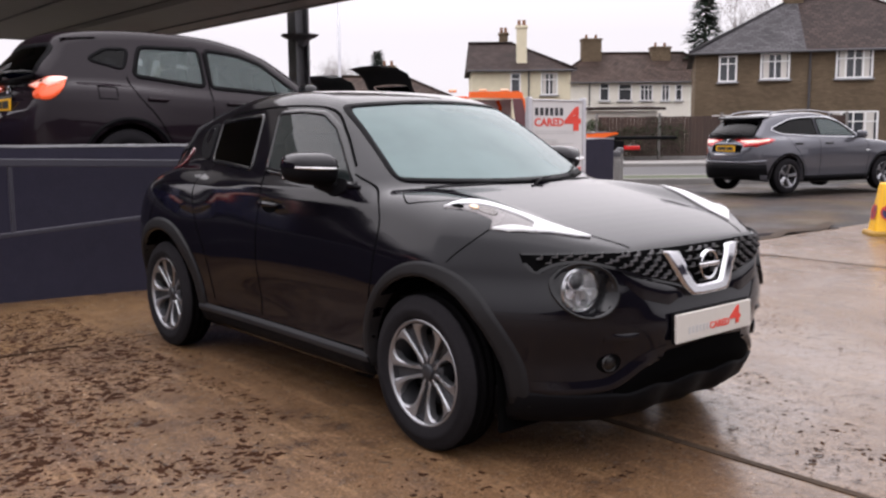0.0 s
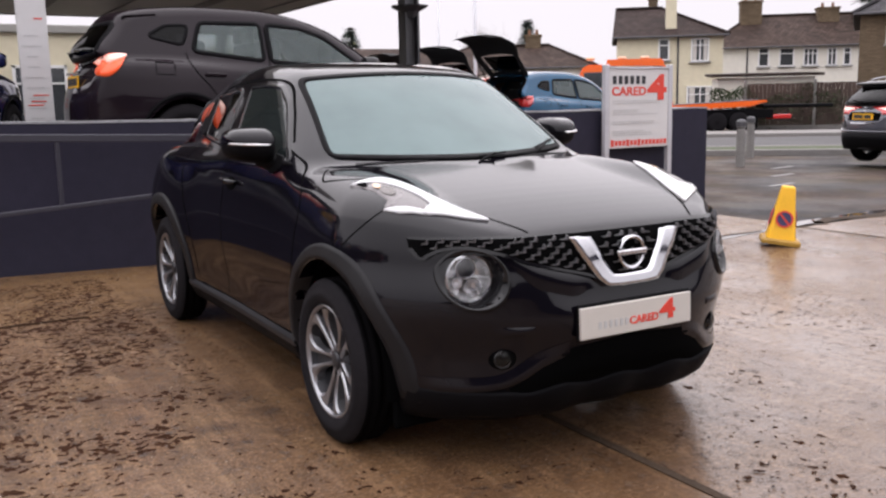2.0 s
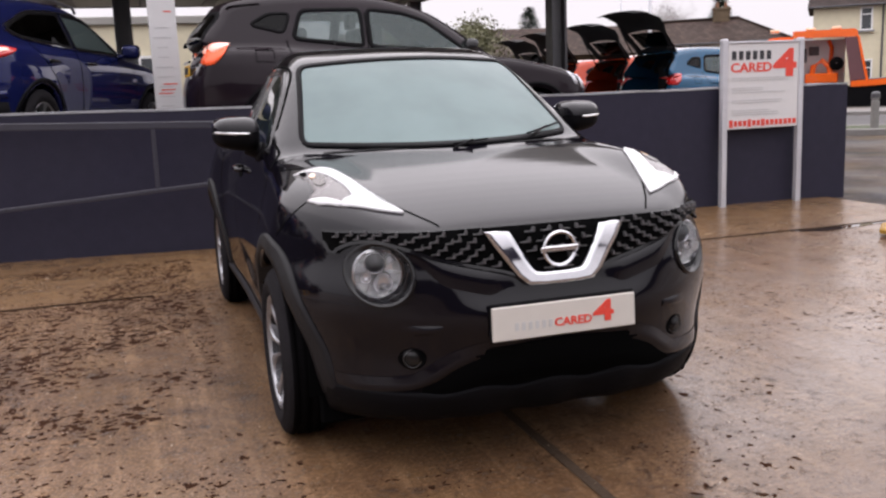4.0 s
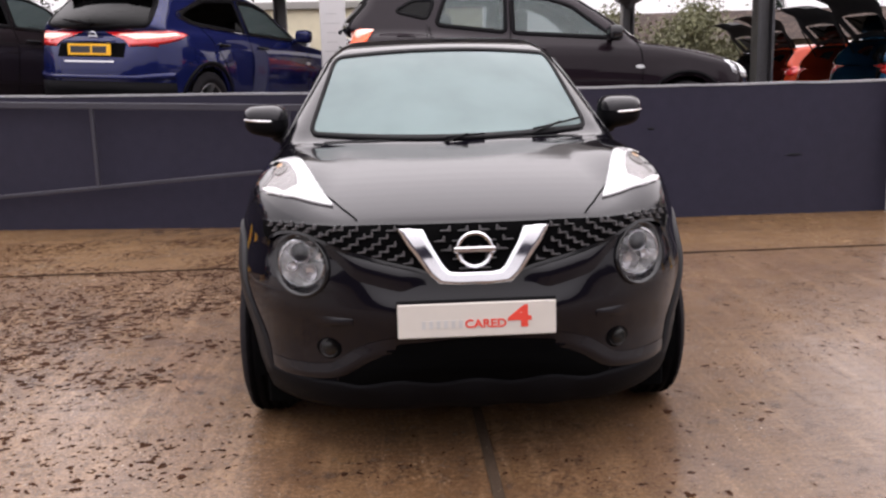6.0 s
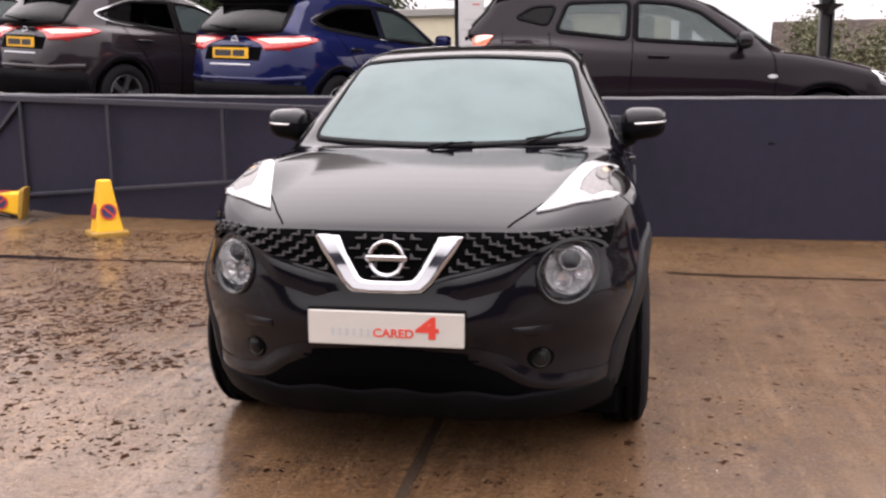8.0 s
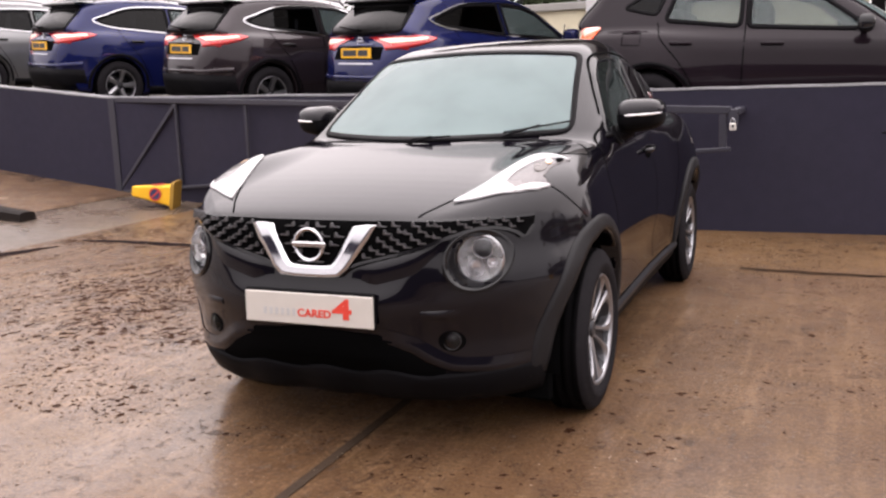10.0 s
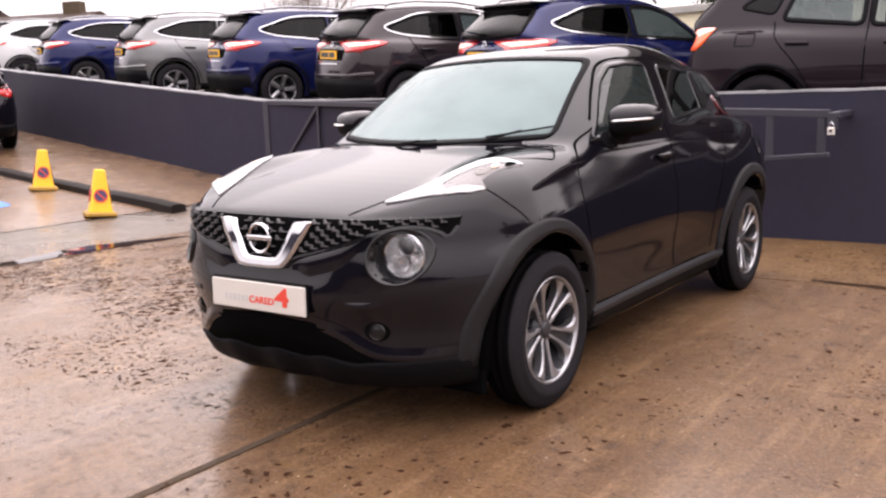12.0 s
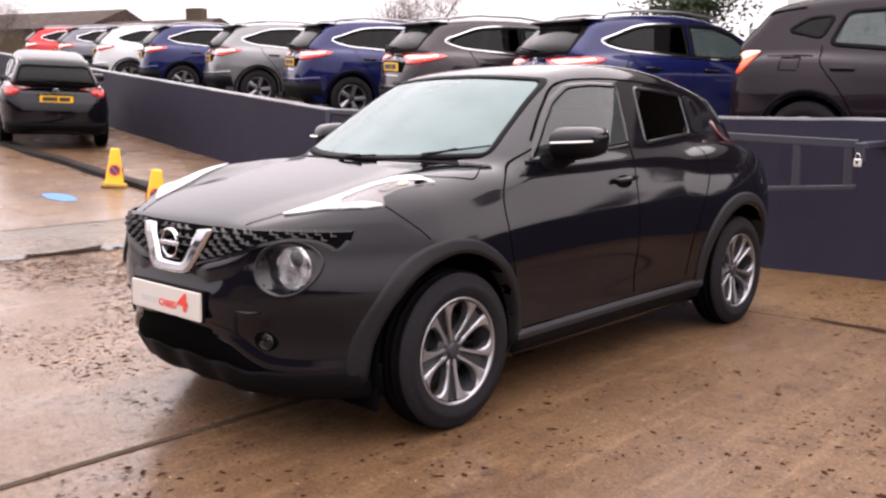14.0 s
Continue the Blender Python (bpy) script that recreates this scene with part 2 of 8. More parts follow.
def wet_concrete(name, base, dark, fleck=0.5, dry=0.0, spec=0.45, film=0.0):
    """Old wet concrete: brown stains, dark moss flecks that lie in drifts, puddled and dry gloss, fine grit."""
    m = bpy.data.materials.new(name)
    n, l, b = nodes_of(m)
    tc = n.new("ShaderNodeTexCoord")
    mp = n.new("ShaderNodeMapping")
    mp.inputs["Scale"].default_value = (0.75, 1.4, 1.0)
    l.new(tc.outputs["Object"], mp.inputs["Vector"])

    def tex(scale, detail, rough=0.55, vec=tc.outputs["Object"]):
        t = n.new("ShaderNodeTexNoise")
        t.inputs["Scale"].default_value, t.inputs["Detail"].default_value, t.inputs["Roughness"].default_value = scale, detail, rough
        l.new(vec, t.inputs["Vector"])
        return t.outputs[0]

    def rng(src, a, c, lo=0.0, hi=1.0):
        r = n.new("ShaderNodeMapRange")
        for key, v in zip(("From Min", "From Max", "To Min", "To Max"), (a, c, lo, hi)):
            r.inputs[key].default_value = v
        l.new(src, r.inputs["Value"])
        return r.outputs[0]

    def math2(op, p, q):
        k = n.new("ShaderNodeMath")
        k.operation = op
        for i, v in enumerate((p, q)):
            if isinstance(v, (int, float)):
                k.inputs[i].default_value = v
            else:
                l.new(v, k.inputs[i])
        return k.outputs[0]

    def mix(f, p, q, blend="MIX"):
        k = n.new("ShaderNodeMix")
        k.data_type, k.blend_type = "RGBA", blend
        for i, v in ((0, f), (6, p), (7, q)):
            if isinstance(v, tuple):
                k.inputs[i].default_value = (*v, 1)
            elif isinstance(v, (int, float)):
                k.inputs[i].default_value = v
            else:
                l.new(v, k.inputs[i])
        return k.outputs[2]

    b.inputs["Specular IOR Level"].default_value = spec
    b.inputs["Coat Weight"].default_value, b.inputs["Coat Roughness"].default_value, b.inputs["Coat IOR"].default_value = film, 0.22, 1.33
    drift = tex(0.42, 3)
    stain = tex(1.3, 6, 0.65)
    grit = tex(55, 4, 0.7)
    speck = tex(42, 5, 0.7, mp.outputs[0])
    blotch = tex(15.0, 6, 0.75, mp.outputs[0])
    col = mix(rng(stain, 0.35, 0.68), base, tuple(c * 0.55 for c in base))
    col = mix(rng(drift, 0.40, 0.62), col, mix(0.5, col, (0.155, 0.090, 0.053)))
    col = mix(rng(grit, 0.35, 0.72, 0.0, 0.75), col, tuple(c * 1.7 for c in base))
    col = mix(rng(tex(16, 4, 0.6), 0.42, 0.66, 0.0, 0.62), col, tuple(c * 0.45 for c in base))
    col = mix(rng(tex(0.9, 5, 0.6), 0.48, 0.66, 0.0, 0.6), col, mix(0.5, col, (0.15, 0.105, 0.045)))
    where = rng(drift, 0.40, 0.58, 0.06, 1.0)
    f1 = math2("MULTIPLY", rng(speck, 0.56, 0.62), where)
    f2 = math2("MULTIPLY", rng(blotch, 0.575, 0.64), where)
    moss = math2("MULTIPLY", math2("MAXIMUM", f1, f2), fleck)
    col = mix(moss, col, dark)
    l.new(col, b.inputs["Base Color"])
    wet = rng(tex(0.55, 4, 0.6), 0.42, 0.60, 0.15 + dry, 0.48 + dry)
    if film > 0:
        l.new(math2("MULTIPLY", rng(tex(0.5, 4, 0.6), 0.42, 0.62, 0.35, 1.0), film), b.inputs["Coat Weight"])
    l.new(math2("ADD", wet, math2("MULTIPLY", moss, 0.25)), b.inputs["Roughness"])
    bp = n.new("ShaderNodeBump")
    bp.inputs["Strength"].default_value, bp.inputs["Distance"].default_value = 0.55, 0.008
    hgt = math2("ADD", math2("MULTIPLY", grit, 0.35), math2("MULTIPLY", moss, 0.9))
    l.new(hgt, bp.inputs["Height"])
    l.new(bp.outputs[0], b.inputs["Normal"])
    return m


def forecourt(name):
    """Old brushed concrete under a film of rain: gritty ochre, with brown mats and dots of moss that thicken towards the wall."""
    m = bpy.data.materials.new(name)
    n, l, b = nodes_of(m)
    tc = n.new("ShaderNodeTexCoord")

    def tex(scale, detail, rough=0.55, stretch=None):
        t = n.new("ShaderNodeTexNoise")
        t.inputs["Scale"].default_value, t.inputs["Detail"].default_value, t.inputs["Roughness"].default_value = scale, detail, rough
        vec = tc.outputs["Object"]
        if stretch:
            mp = n.new("ShaderNodeMapping")
            mp.inputs["Scale"].default_value = stretch
            l.new(vec, mp.inputs["Vector"])
            vec = mp.outputs[0]
        l.new(vec, t.inputs["Vector"])
        return t.outputs[0]

    def rng(src, a, c, lo=0.0, hi=1.0):
        r = n.new("ShaderNodeMapRange")
        for key, v in zip(("From Min", "From Max", "To Min", "To Max"), (a, c, lo, hi)):
            r.inputs[key].default_value = v
        l.new(src, r.inputs["Value"])
        return r.outputs[0]

    def math2(op, p, q):
        k = n.new("ShaderNodeMath")
        k.operation = op
        for i, v in enumerate((p, q)):
            if isinstance(v, (int, float)):
                k.inputs[i].default_value = v
            else:
                l.new(v, k.inputs[i])
        return k.outputs[0]

    def mix(f, p, q):
        k = n.new("ShaderNodeMix")
        k.data_type = "RGBA"
        for i, v in ((0, f), (6, p), (7, q)):
            if isinstance(v, tuple):
                k.inputs[i].default_value = (*v, 1)
            elif isinstance(v, (int, float)):
                k.inputs[i].default_value = v
            else:
                l.new(v, k.inputs[i])
        return k.outputs[2]

    sep = n.new("ShaderNodeSeparateXYZ")
    l.new(tc.outputs["Object"], sep.inputs[0])
    wobble = math2("MULTIPLY", math2("SUBTRACT", tex(1.1, 4, 0.6), 0.5), 2.2)
    east = rng(math2("ADD", sep.outputs["X"], wobble), -0.5, 0.7)
    north = rng(math2("ADD", sep.outputs["Y"], wobble), -2.0, 0.4)
    rough_side = math2("MULTIPLY", rng(east, 0.0, 1.0, 1.0, 0.6), rng(north, 0.0, 1.0, 0.30, 1.0))
    stain, cloud, mottle, blot, grain, grit = tex(0.9, 6, 0.65), tex(2.6, 5, 0.62), tex(9.0, 6, 0.68), tex(21.0, 5, 0.7), tex(70, 4, 0.7), tex(160, 3, 0.7)
    drag = tex(1.0, 5, 0.62, (13.0, 0.9, 1.0))
    tamp = tex(1.0, 3, 0.55, (1.6, 24.0, 1.0))
    tan, pale, brown, ochre, moss = (0.134, 0.070, 0.032), (0.270, 0.162, 0.088), (0.040, 0.0182, 0.0088), (0.132, 0.072, 0.026), (0.016, 0.0076, 0.0045)
    col = mix(rng(stain, 0.36, 0.66), tan, mix(0.55, tan, brown))
    col = mix(rng(cloud, 0.46, 0.68, 0.0, 0.75), col, ochre)
    col = mix(math2("MULTIPLY", rng(drag, 0.50, 0.66), rng(rough_side, 0.0, 1.0, 0.22, 0.75)), col, pale)
    algae = math2("MULTIPLY", rng(math2("ADD", sep.outputs["Y"], math2("MULTIPLY", wobble, 0.25)), 2.75, 3.15), rng(sep.outputs["X"], -5.0, -4.9, 0.0, 0.55))
    col = mix(algae, col, (0.205, 0.112, 0.032))
    col = mix(math2("MULTIPLY", rng(mottle, 0.47, 0.64), rng(rough_side, 0.0, 1.0, 0.25, 0.58)), col, brown)
    col = mix(rng(tex(38, 4, 0.7), 0.46, 0.64, 0.0, 0.60), col, brown)
    col = mix(math2("MULTIPLY", rng(grain, 0.46, 0.66), rng(rough_side, 0.0, 1.0, 0.40, 0.84)), col, pale)
    col = mix(rng(grit, 0.54, 0.68, 0.0, 0.6), col, brown)
    col = mix(math2("MULTIPLY", rng(tex(110, 2, 0.5), 0.66, 0.74), rng(rough_side, 0.0, 1.0, 0.35, 1.0)), col, (0.42, 0.33, 0.24))
    where = math2("MULTIPLY", rng(tex(0.55, 4, 0.6), 0.36, 0.60, 0.10, 1.0), rng(rough_side, 0.0, 1.0, 0.18, 1.0))
    col = mix(math2("MULTIPLY", rng(tex(4.2, 6, 0.72), 0.49, 0.60), math2("MULTIPLY", where, 0.56)), col, brown)
    dots = math2("MULTIPLY", math2("MAXIMUM", rng(blot, 0.575, 0.625), rng(mottle, 0.60, 0.66)), where)
    col = mix(math2("MULTIPLY", dots, 0.88), col, moss)
    col = mix(rng(rough_side, 0.25, 0.75, 0.34, 0.0), col, brown)
    l.new(col, b.inputs["Base Color"])
    b.inputs["Specular IOR Level"].default_value = 0.20
    l.new(math2("ADD", rng(cloud, 0.35, 0.65, 0.42, 0.62), math2("MULTIPLY", dots, 0.2)), b.inputs["Roughness"])
    pool = rng(tex(0.75, 4, 0.6), 0.36, 0.60)
    film = math2("SUBTRACT", rng(pool, 0.0, 1.0, 0.58, 0.92), math2("MULTIPLY", dots, 0.5))
    l.new(film, b.inputs["Coat Weight"])
    b.inputs["Coat IOR"].default_value = 1.38
    l.new(rng(film, 0.5, 0.92, 0.30, 0.17), b.inputs["Coat Roughness"])
    bp, cp = n.new("ShaderNodeBump"), n.new("ShaderNodeBump")
    bp.inputs["Strength"].default_value, bp.inputs["Distance"].default_value = 0.65, 0.010
    cp.inputs["Strength"].default_value, cp.inputs["Distance"].default_value = 0.16, 0.008
    hgt = math2("ADD", math2("ADD", math2("MULTIPLY", grain, 0.35), math2("MULTIPLY", dots, 0.8)), math2("MULTIPLY", math2("ADD", tamp, mottle), 0.5))
    l.new(hgt, bp.inputs["Height"])
    l.new(hgt, cp.inputs["Height"])
    l.new(bp.outputs[0], b.inputs["Normal"])
    l.new(cp.outputs[0], b.inputs["Coat Normal"])
    return m


M_CONCRETE = forecourt("wet_brown_concrete")
M_ASPHALT = wet_concrete("wet_asphalt", (0.040, 0.038, 0.039), (0.02, 0.02, 0.02), 0.3, 0.4, 0.12)
M_YARD = wet_concrete("yard_tarmac", (0.06, 0.056, 0.054), (0.03, 0.027, 0.025), 0.4, 0.3, 0.15)
M_STRIP = wet_concrete("tarmac_strip", (0.100, 0.078, 0.062), (0.03, 0.025, 0.02), 0.4)
M_JOINT = mat("joint_filler", (0.042, 0.027, 0.017), 0.8, spec=0.2, vary=0.3, scale=10, bump=0.4)
M_GRASS = mat("verge_grass", (0.045, 0.056, 0.022), 0.9, vary=0.4, scale=3, bump=0.8, bump_scale=30)
M_PAVING = mat("pale_pavement", (0.20, 0.19, 0.18), 0.65, spec=0.2, vary=0.15, scale=2, bump=0.2)
M_ROADPAINT = mat("worn_road_paint", (0.24, 0.235, 0.23), 0.7, spec=0.2, vary=0.3, scale=10)


def tiled(name, base, rows, cols, rough=0.75, contrast=0.35):
    """Roof tiles or bricks too far away to pick apart: courses in relief, each piece of its own tone."""
    m = bpy.data.materials.new(name)
    n, l, b = nodes_of(m)
    tc, br, bp = n.new("ShaderNodeTexCoord"), n.new("ShaderNodeTexBrick"), n.new("ShaderNodeBump")
    l.new(tc.outputs["UV"], br.inputs["Vector"])
    br.inputs["Color1"].default_value = (*[c * (1 - contrast) for c in base], 1)
    br.inputs["Color2"].default_value = (*[c * (1 + contrast) for c in base], 1)
    br.inputs["Mortar"].default_value = (*[c * 0.5 for c in base], 1)
    br.inputs["Scale"].default_value, br.inputs["Mortar Size"].default_value = 1.0, rows * 0.08
    br.inputs["Brick Width"].default_value, br.inputs["Row Height"].default_value = cols, rows
    nz, mul = n.new("ShaderNodeTexNoise"), n.new("ShaderNodeMix")
    mul.data_type, mul.blend_type = "RGBA", "MULTIPLY"
    mul.inputs["Factor"].default_value = 0.6
    nz.inputs["Scale"].default_value, nz.inputs["Detail"].default_value = 0.8, 5
    l.new(tc.outputs["Object"], nz.inputs["Vector"])
    l.new(br.outputs["Color"], mul.inputs[6])
    l.new(nz.outputs[0], mul.inputs[7])
    l.new(mul.outputs[2], b.inputs["Base Color"])
    b.inputs["Roughness"].default_value, b.inputs["Specular IOR Level"].default_value = rough, 0.12
    bp.inputs["Strength"].default_value, bp.inputs["Distance"].default_value = 0.6, 0.02
    l.new(br.outputs["Fac"], bp.inputs["Height"])
    bp.invert = True
    l.new(bp.outputs[0], b.inputs["Normal"])
    return m


M_ROOFDARK = tiled("dark_brown_roof_tiles", (0.050, 0.033, 0.029), 0.30, 0.30)
M_ROOFGREY = tiled("grey_brown_roof_tiles", (0.070, 0.046, 0.037), 0.30, 0.30)
M_ROOFSLATE = tiled("slate_roof", (0.085, 0.080, 0.085), 0.25, 0.30)
M_BRICK = tiled("brown_stock_brick", (0.200, 0.148, 0.098), 0.075, 0.225, 0.85, 0.16)

# ---- building helpers ----
from mathutils.bvhtree import BVHTree


def put_mesh(name, mesh, material, parent=None, label="", smooth=True):
    for m in material if isinstance(material, (list, tuple)) else [material]:
        mesh.materials.append(m)
    if smooth:
        mesh.shade_smooth()
    ob = new(name, mesh)
    if parent:
        ob.parent = parent
    return tagged(ob, label)


def part(name, bm, material, parent=None, label="", smooth=False):
    """One bmesh as one mesh object, under a thing or a part."""
    mesh = bpy.data.meshes.new(name)
    bmesh.ops.recalc_face_normals(bm, faces=bm.faces)
    bm.to_mesh(mesh)
    bm.free()
    return put_mesh(name, mesh, material, parent, label, smooth)


def raw(name, verts, faces, material, parent=None, label="", smooth=False):
    mesh = bpy.data.meshes.new(name)
    mesh.from_pydata([tuple(v) for v in verts], [], [tuple(f) for f in faces])
    mesh.update()
    return put_mesh(name, mesh, material, parent, label, smooth)


def thing(name, m=None, label="", category="", group="", kind=""):
    ob = new(name)
    ob.empty_display_size = 0.1
    if m is not None:
        ob.matrix_basis = m
    return tagged(ob, label, category, group, kind)


def box(bm, c, s, bevel=0.0, m=None, segments=1):
    """A box of size s round c, with bevelled edges."""
    made = bmesh.ops.create_cube(bm, size=1)["verts"]
    bmesh.ops.scale(bm, verts=made, vec=s)
    bmesh.ops.translate(bm, verts=made, vec=c)
    if bevel:
        edges = list({e for v in made for e in v.link_edges})
        made = bmesh.ops.bevel(bm, geom=edges, offset=bevel, segments=segments, affect="EDGES", profile=0.5)["verts"]
    if m is not None:
        bmesh.ops.transform(bm, matrix=m, verts=made)
    return made


def new_box(c, s, bevel=0.0, m=None, segments=1):
    bm = bmesh.new()
    box(bm, c, s, bevel, m, segments)
    return bm


def prism(bm, outline, axis, a, b):
    """An outline of 2D points drawn out from a to b along an axis; the points give the two other axes in order."""
    def place(p, d):
        q = list(p)
        q.insert("xyz".index(axis), d)
        return q
    low, high = [bm.verts.new(place(p, a)) for p in outline], [bm.verts.new(place(p, b)) for p in outline]
    k = len(outline)
    for i in range(k):
        bm.faces.new((low[i], low[(i + 1) % k], high[(i + 1) % k], high[i]))
    bm.faces.new(low[::-1])
    bm.faces.new(high)
    return low + high


def lathe(bm, profile, axis="x", segs=48, closed=False, center=(0, 0, 0), arc=2 * math.pi):
    """A profile of (along the axis, radius) turned about the axis."""
    rings = []
    full = abs(arc - 2 * math.pi) < 1e-6
    for j in range(segs if full else segs + 1):
        a = arc * j / segs
        ring = []
        for d, r in profile:
            p = {"x": (d, r * math.cos(a), r * math.sin(a)), "y": (r * math.cos(a), d, r * math.sin(a)), "z": (r * math.cos(a), r * math.sin(a), d)}[axis]
            ring.append(bm.verts.new(Vector(p) + Vector(center)))
        rings.append(ring)
    k = len(profile)
    for j in range(segs):
        p, q = rings[j], rings[(j + 1) % len(rings)]
        for i in range(k if closed else k - 1):
            bm.faces.new((p[i], p[(i + 1) % k], q[(i + 1) % k], q[i]))
    return rings


def tube(bm, pts, r, segs=10, cap=True):
    """A round bar along points; r is one radius or one for each point."""
    pts = [Vector(p) for p in pts]
    rr = r if isinstance(r, (list, tuple)) else [r] * len(pts)
    rings = []
    for i, p in enumerate(pts):
        d = (pts[min(i + 1, len(pts) - 1)] - pts[max(i - 1, 0)]).normalized()
        u = d.cross(Vector((0, 0, 1)) if abs(d.z) < 0.9 else Vector((1, 0, 0))).normalized()
        w = d.cross(u)
        rings.append([bm.verts.new(p + rr[i] * (math.cos(2 * math.pi * k / segs) * u + math.sin(2 * math.pi * k / segs) * w)) for k in range(segs)])
    for a, b in zip(rings, rings[1:]):
        for k in range(segs):
            bm.faces.new((a[k], a[(k + 1) % segs], b[(k + 1) % segs], b[k]))
    if cap:
        bm.faces.new(rings[0][::-1])
        bm.faces.new(rings[-1])
    return rings


def spline(pts, per=8, closed=False):
    """A smooth curve through control points (Catmull-Rom)."""
    p = np.array(pts, float)
    k = len(p)
    ext = np.vstack([p[-1], p, p[0], p[1]]) if closed else np.vstack([2 * p[0] - p[1], p, 2 * p[-1] - p[-2]])
    out = []
    for i in range(k if closed else k - 1):
        a, b, c, d = ext[i : i + 4]
        t = np.linspace(0, 1, per, endpoint=False)[:, None]
        out.append(0.5 * (2 * b + (c - a) * t + (2 * a - 5 * b + 4 * c - d) * t**2 + (3 * b - a - 3 * c + d) * t**3))
    if not closed:
        out.append(p[-1:])
    return np.vstack(out)


def rounded(pts, r, per=5):
    """A polygon with its corners rounded, and points along its sides."""
    p, out = [Vector(q) for q in pts], []
    for i, q in enumerate(p):
        a, b = p[i - 1] - q, p[(i + 1) % len(p)] - q
        ra, rb = min(r, a.length * 0.45), min(r, b.length * 0.45)
        s, e = q + a.normalized() * ra, q + b.normalized() * rb
        for j in range(per + 1):
            t = j / per
            out.append((1 - t) ** 2 * s + 2 * t * (1 - t) * q + t * t * e)
        nxt = p[(i + 1) % len(p)]
        side = nxt - q
        end = nxt - side.normalized() * min(r, side.length * 0.45)
        k = max(1, int((end - e).length / 0.04))
        out += [e.lerp(end, j / k) for j in range(1, k)]
    return out


def letters(text, width, height, material, m, parent, name="lettering", depth=0.002, bold=0.0):
    """Text in the built-in font as a thin mesh of that width and height, its middle at m, which faces +z of m."""
    c = bpy.data.curves.new(name, "FONT")
    c.body, c.size, c.extrude, c.align_x, c.align_y, c.offset = text, 1.0, 0.01, "CENTER", "CENTER", bold
    c.resolution_u = 3
    tmp = new(name, c)
    mesh = bpy.data.meshes.new_from_object(tmp.evaluated_get(bpy.context.evaluated_depsgraph_get()))
    bpy.data.objects.remove(tmp)
    co = np.array([v.co[:] for v in mesh.vertices])
    lo, hi = co.min(0), co.max(0)
    mesh.transform(m @ Matrix.Diagonal((width / (hi[0] - lo[0]), height / (hi[1] - lo[1]), depth / 0.01, 1)) @ Matrix.Translation((-(lo[0] + hi[0]) / 2, -(lo[1] + hi[1]) / 2, 0)))
    return put_mesh(name, mesh, material, parent, smooth=False)


# ---- smooth shells ----
def poly_distance(u, v, poly):
    """Signed distance to a closed outline, negative inside."""
    d2, inside = np.full(u.shape, 1e9), np.zeros(u.shape, bool)
    q = np.roll(poly, -1, 0)
    for (au, av), (bu, bv) in zip(poly, q):
        eu, ev = bu - au, bv - av
        wu, wv = u - au, v - av
        t = np.clip((wu * eu + wv * ev) / (eu * eu + ev * ev + 1e-12), 0, 1)
        du, dv = wu - eu * t, wv - ev * t
        np.minimum(d2, du * du + dv * dv, out=d2)
        if abs(ev) > 1e-12:
            cross = ((av > v) != (bv > v)) & (u < eu * (v - av) / ev + au)
            inside ^= cross
    return np.where(inside, -1, 1) * np.sqrt(d2)


def smax(a, b, k):
    h = np.clip(0.5 + 0.5 * (a - b) / k, 0, 1)
    return b + (a - b) * h + k * h * (1 - h)


def smin(a, b, k):
    return -smax(-a, -b, k)


def step(x, a, b):
    t = np.clip((x - a) / (b - a), 0, 1)
    return t * t * (3 - 2 * t)


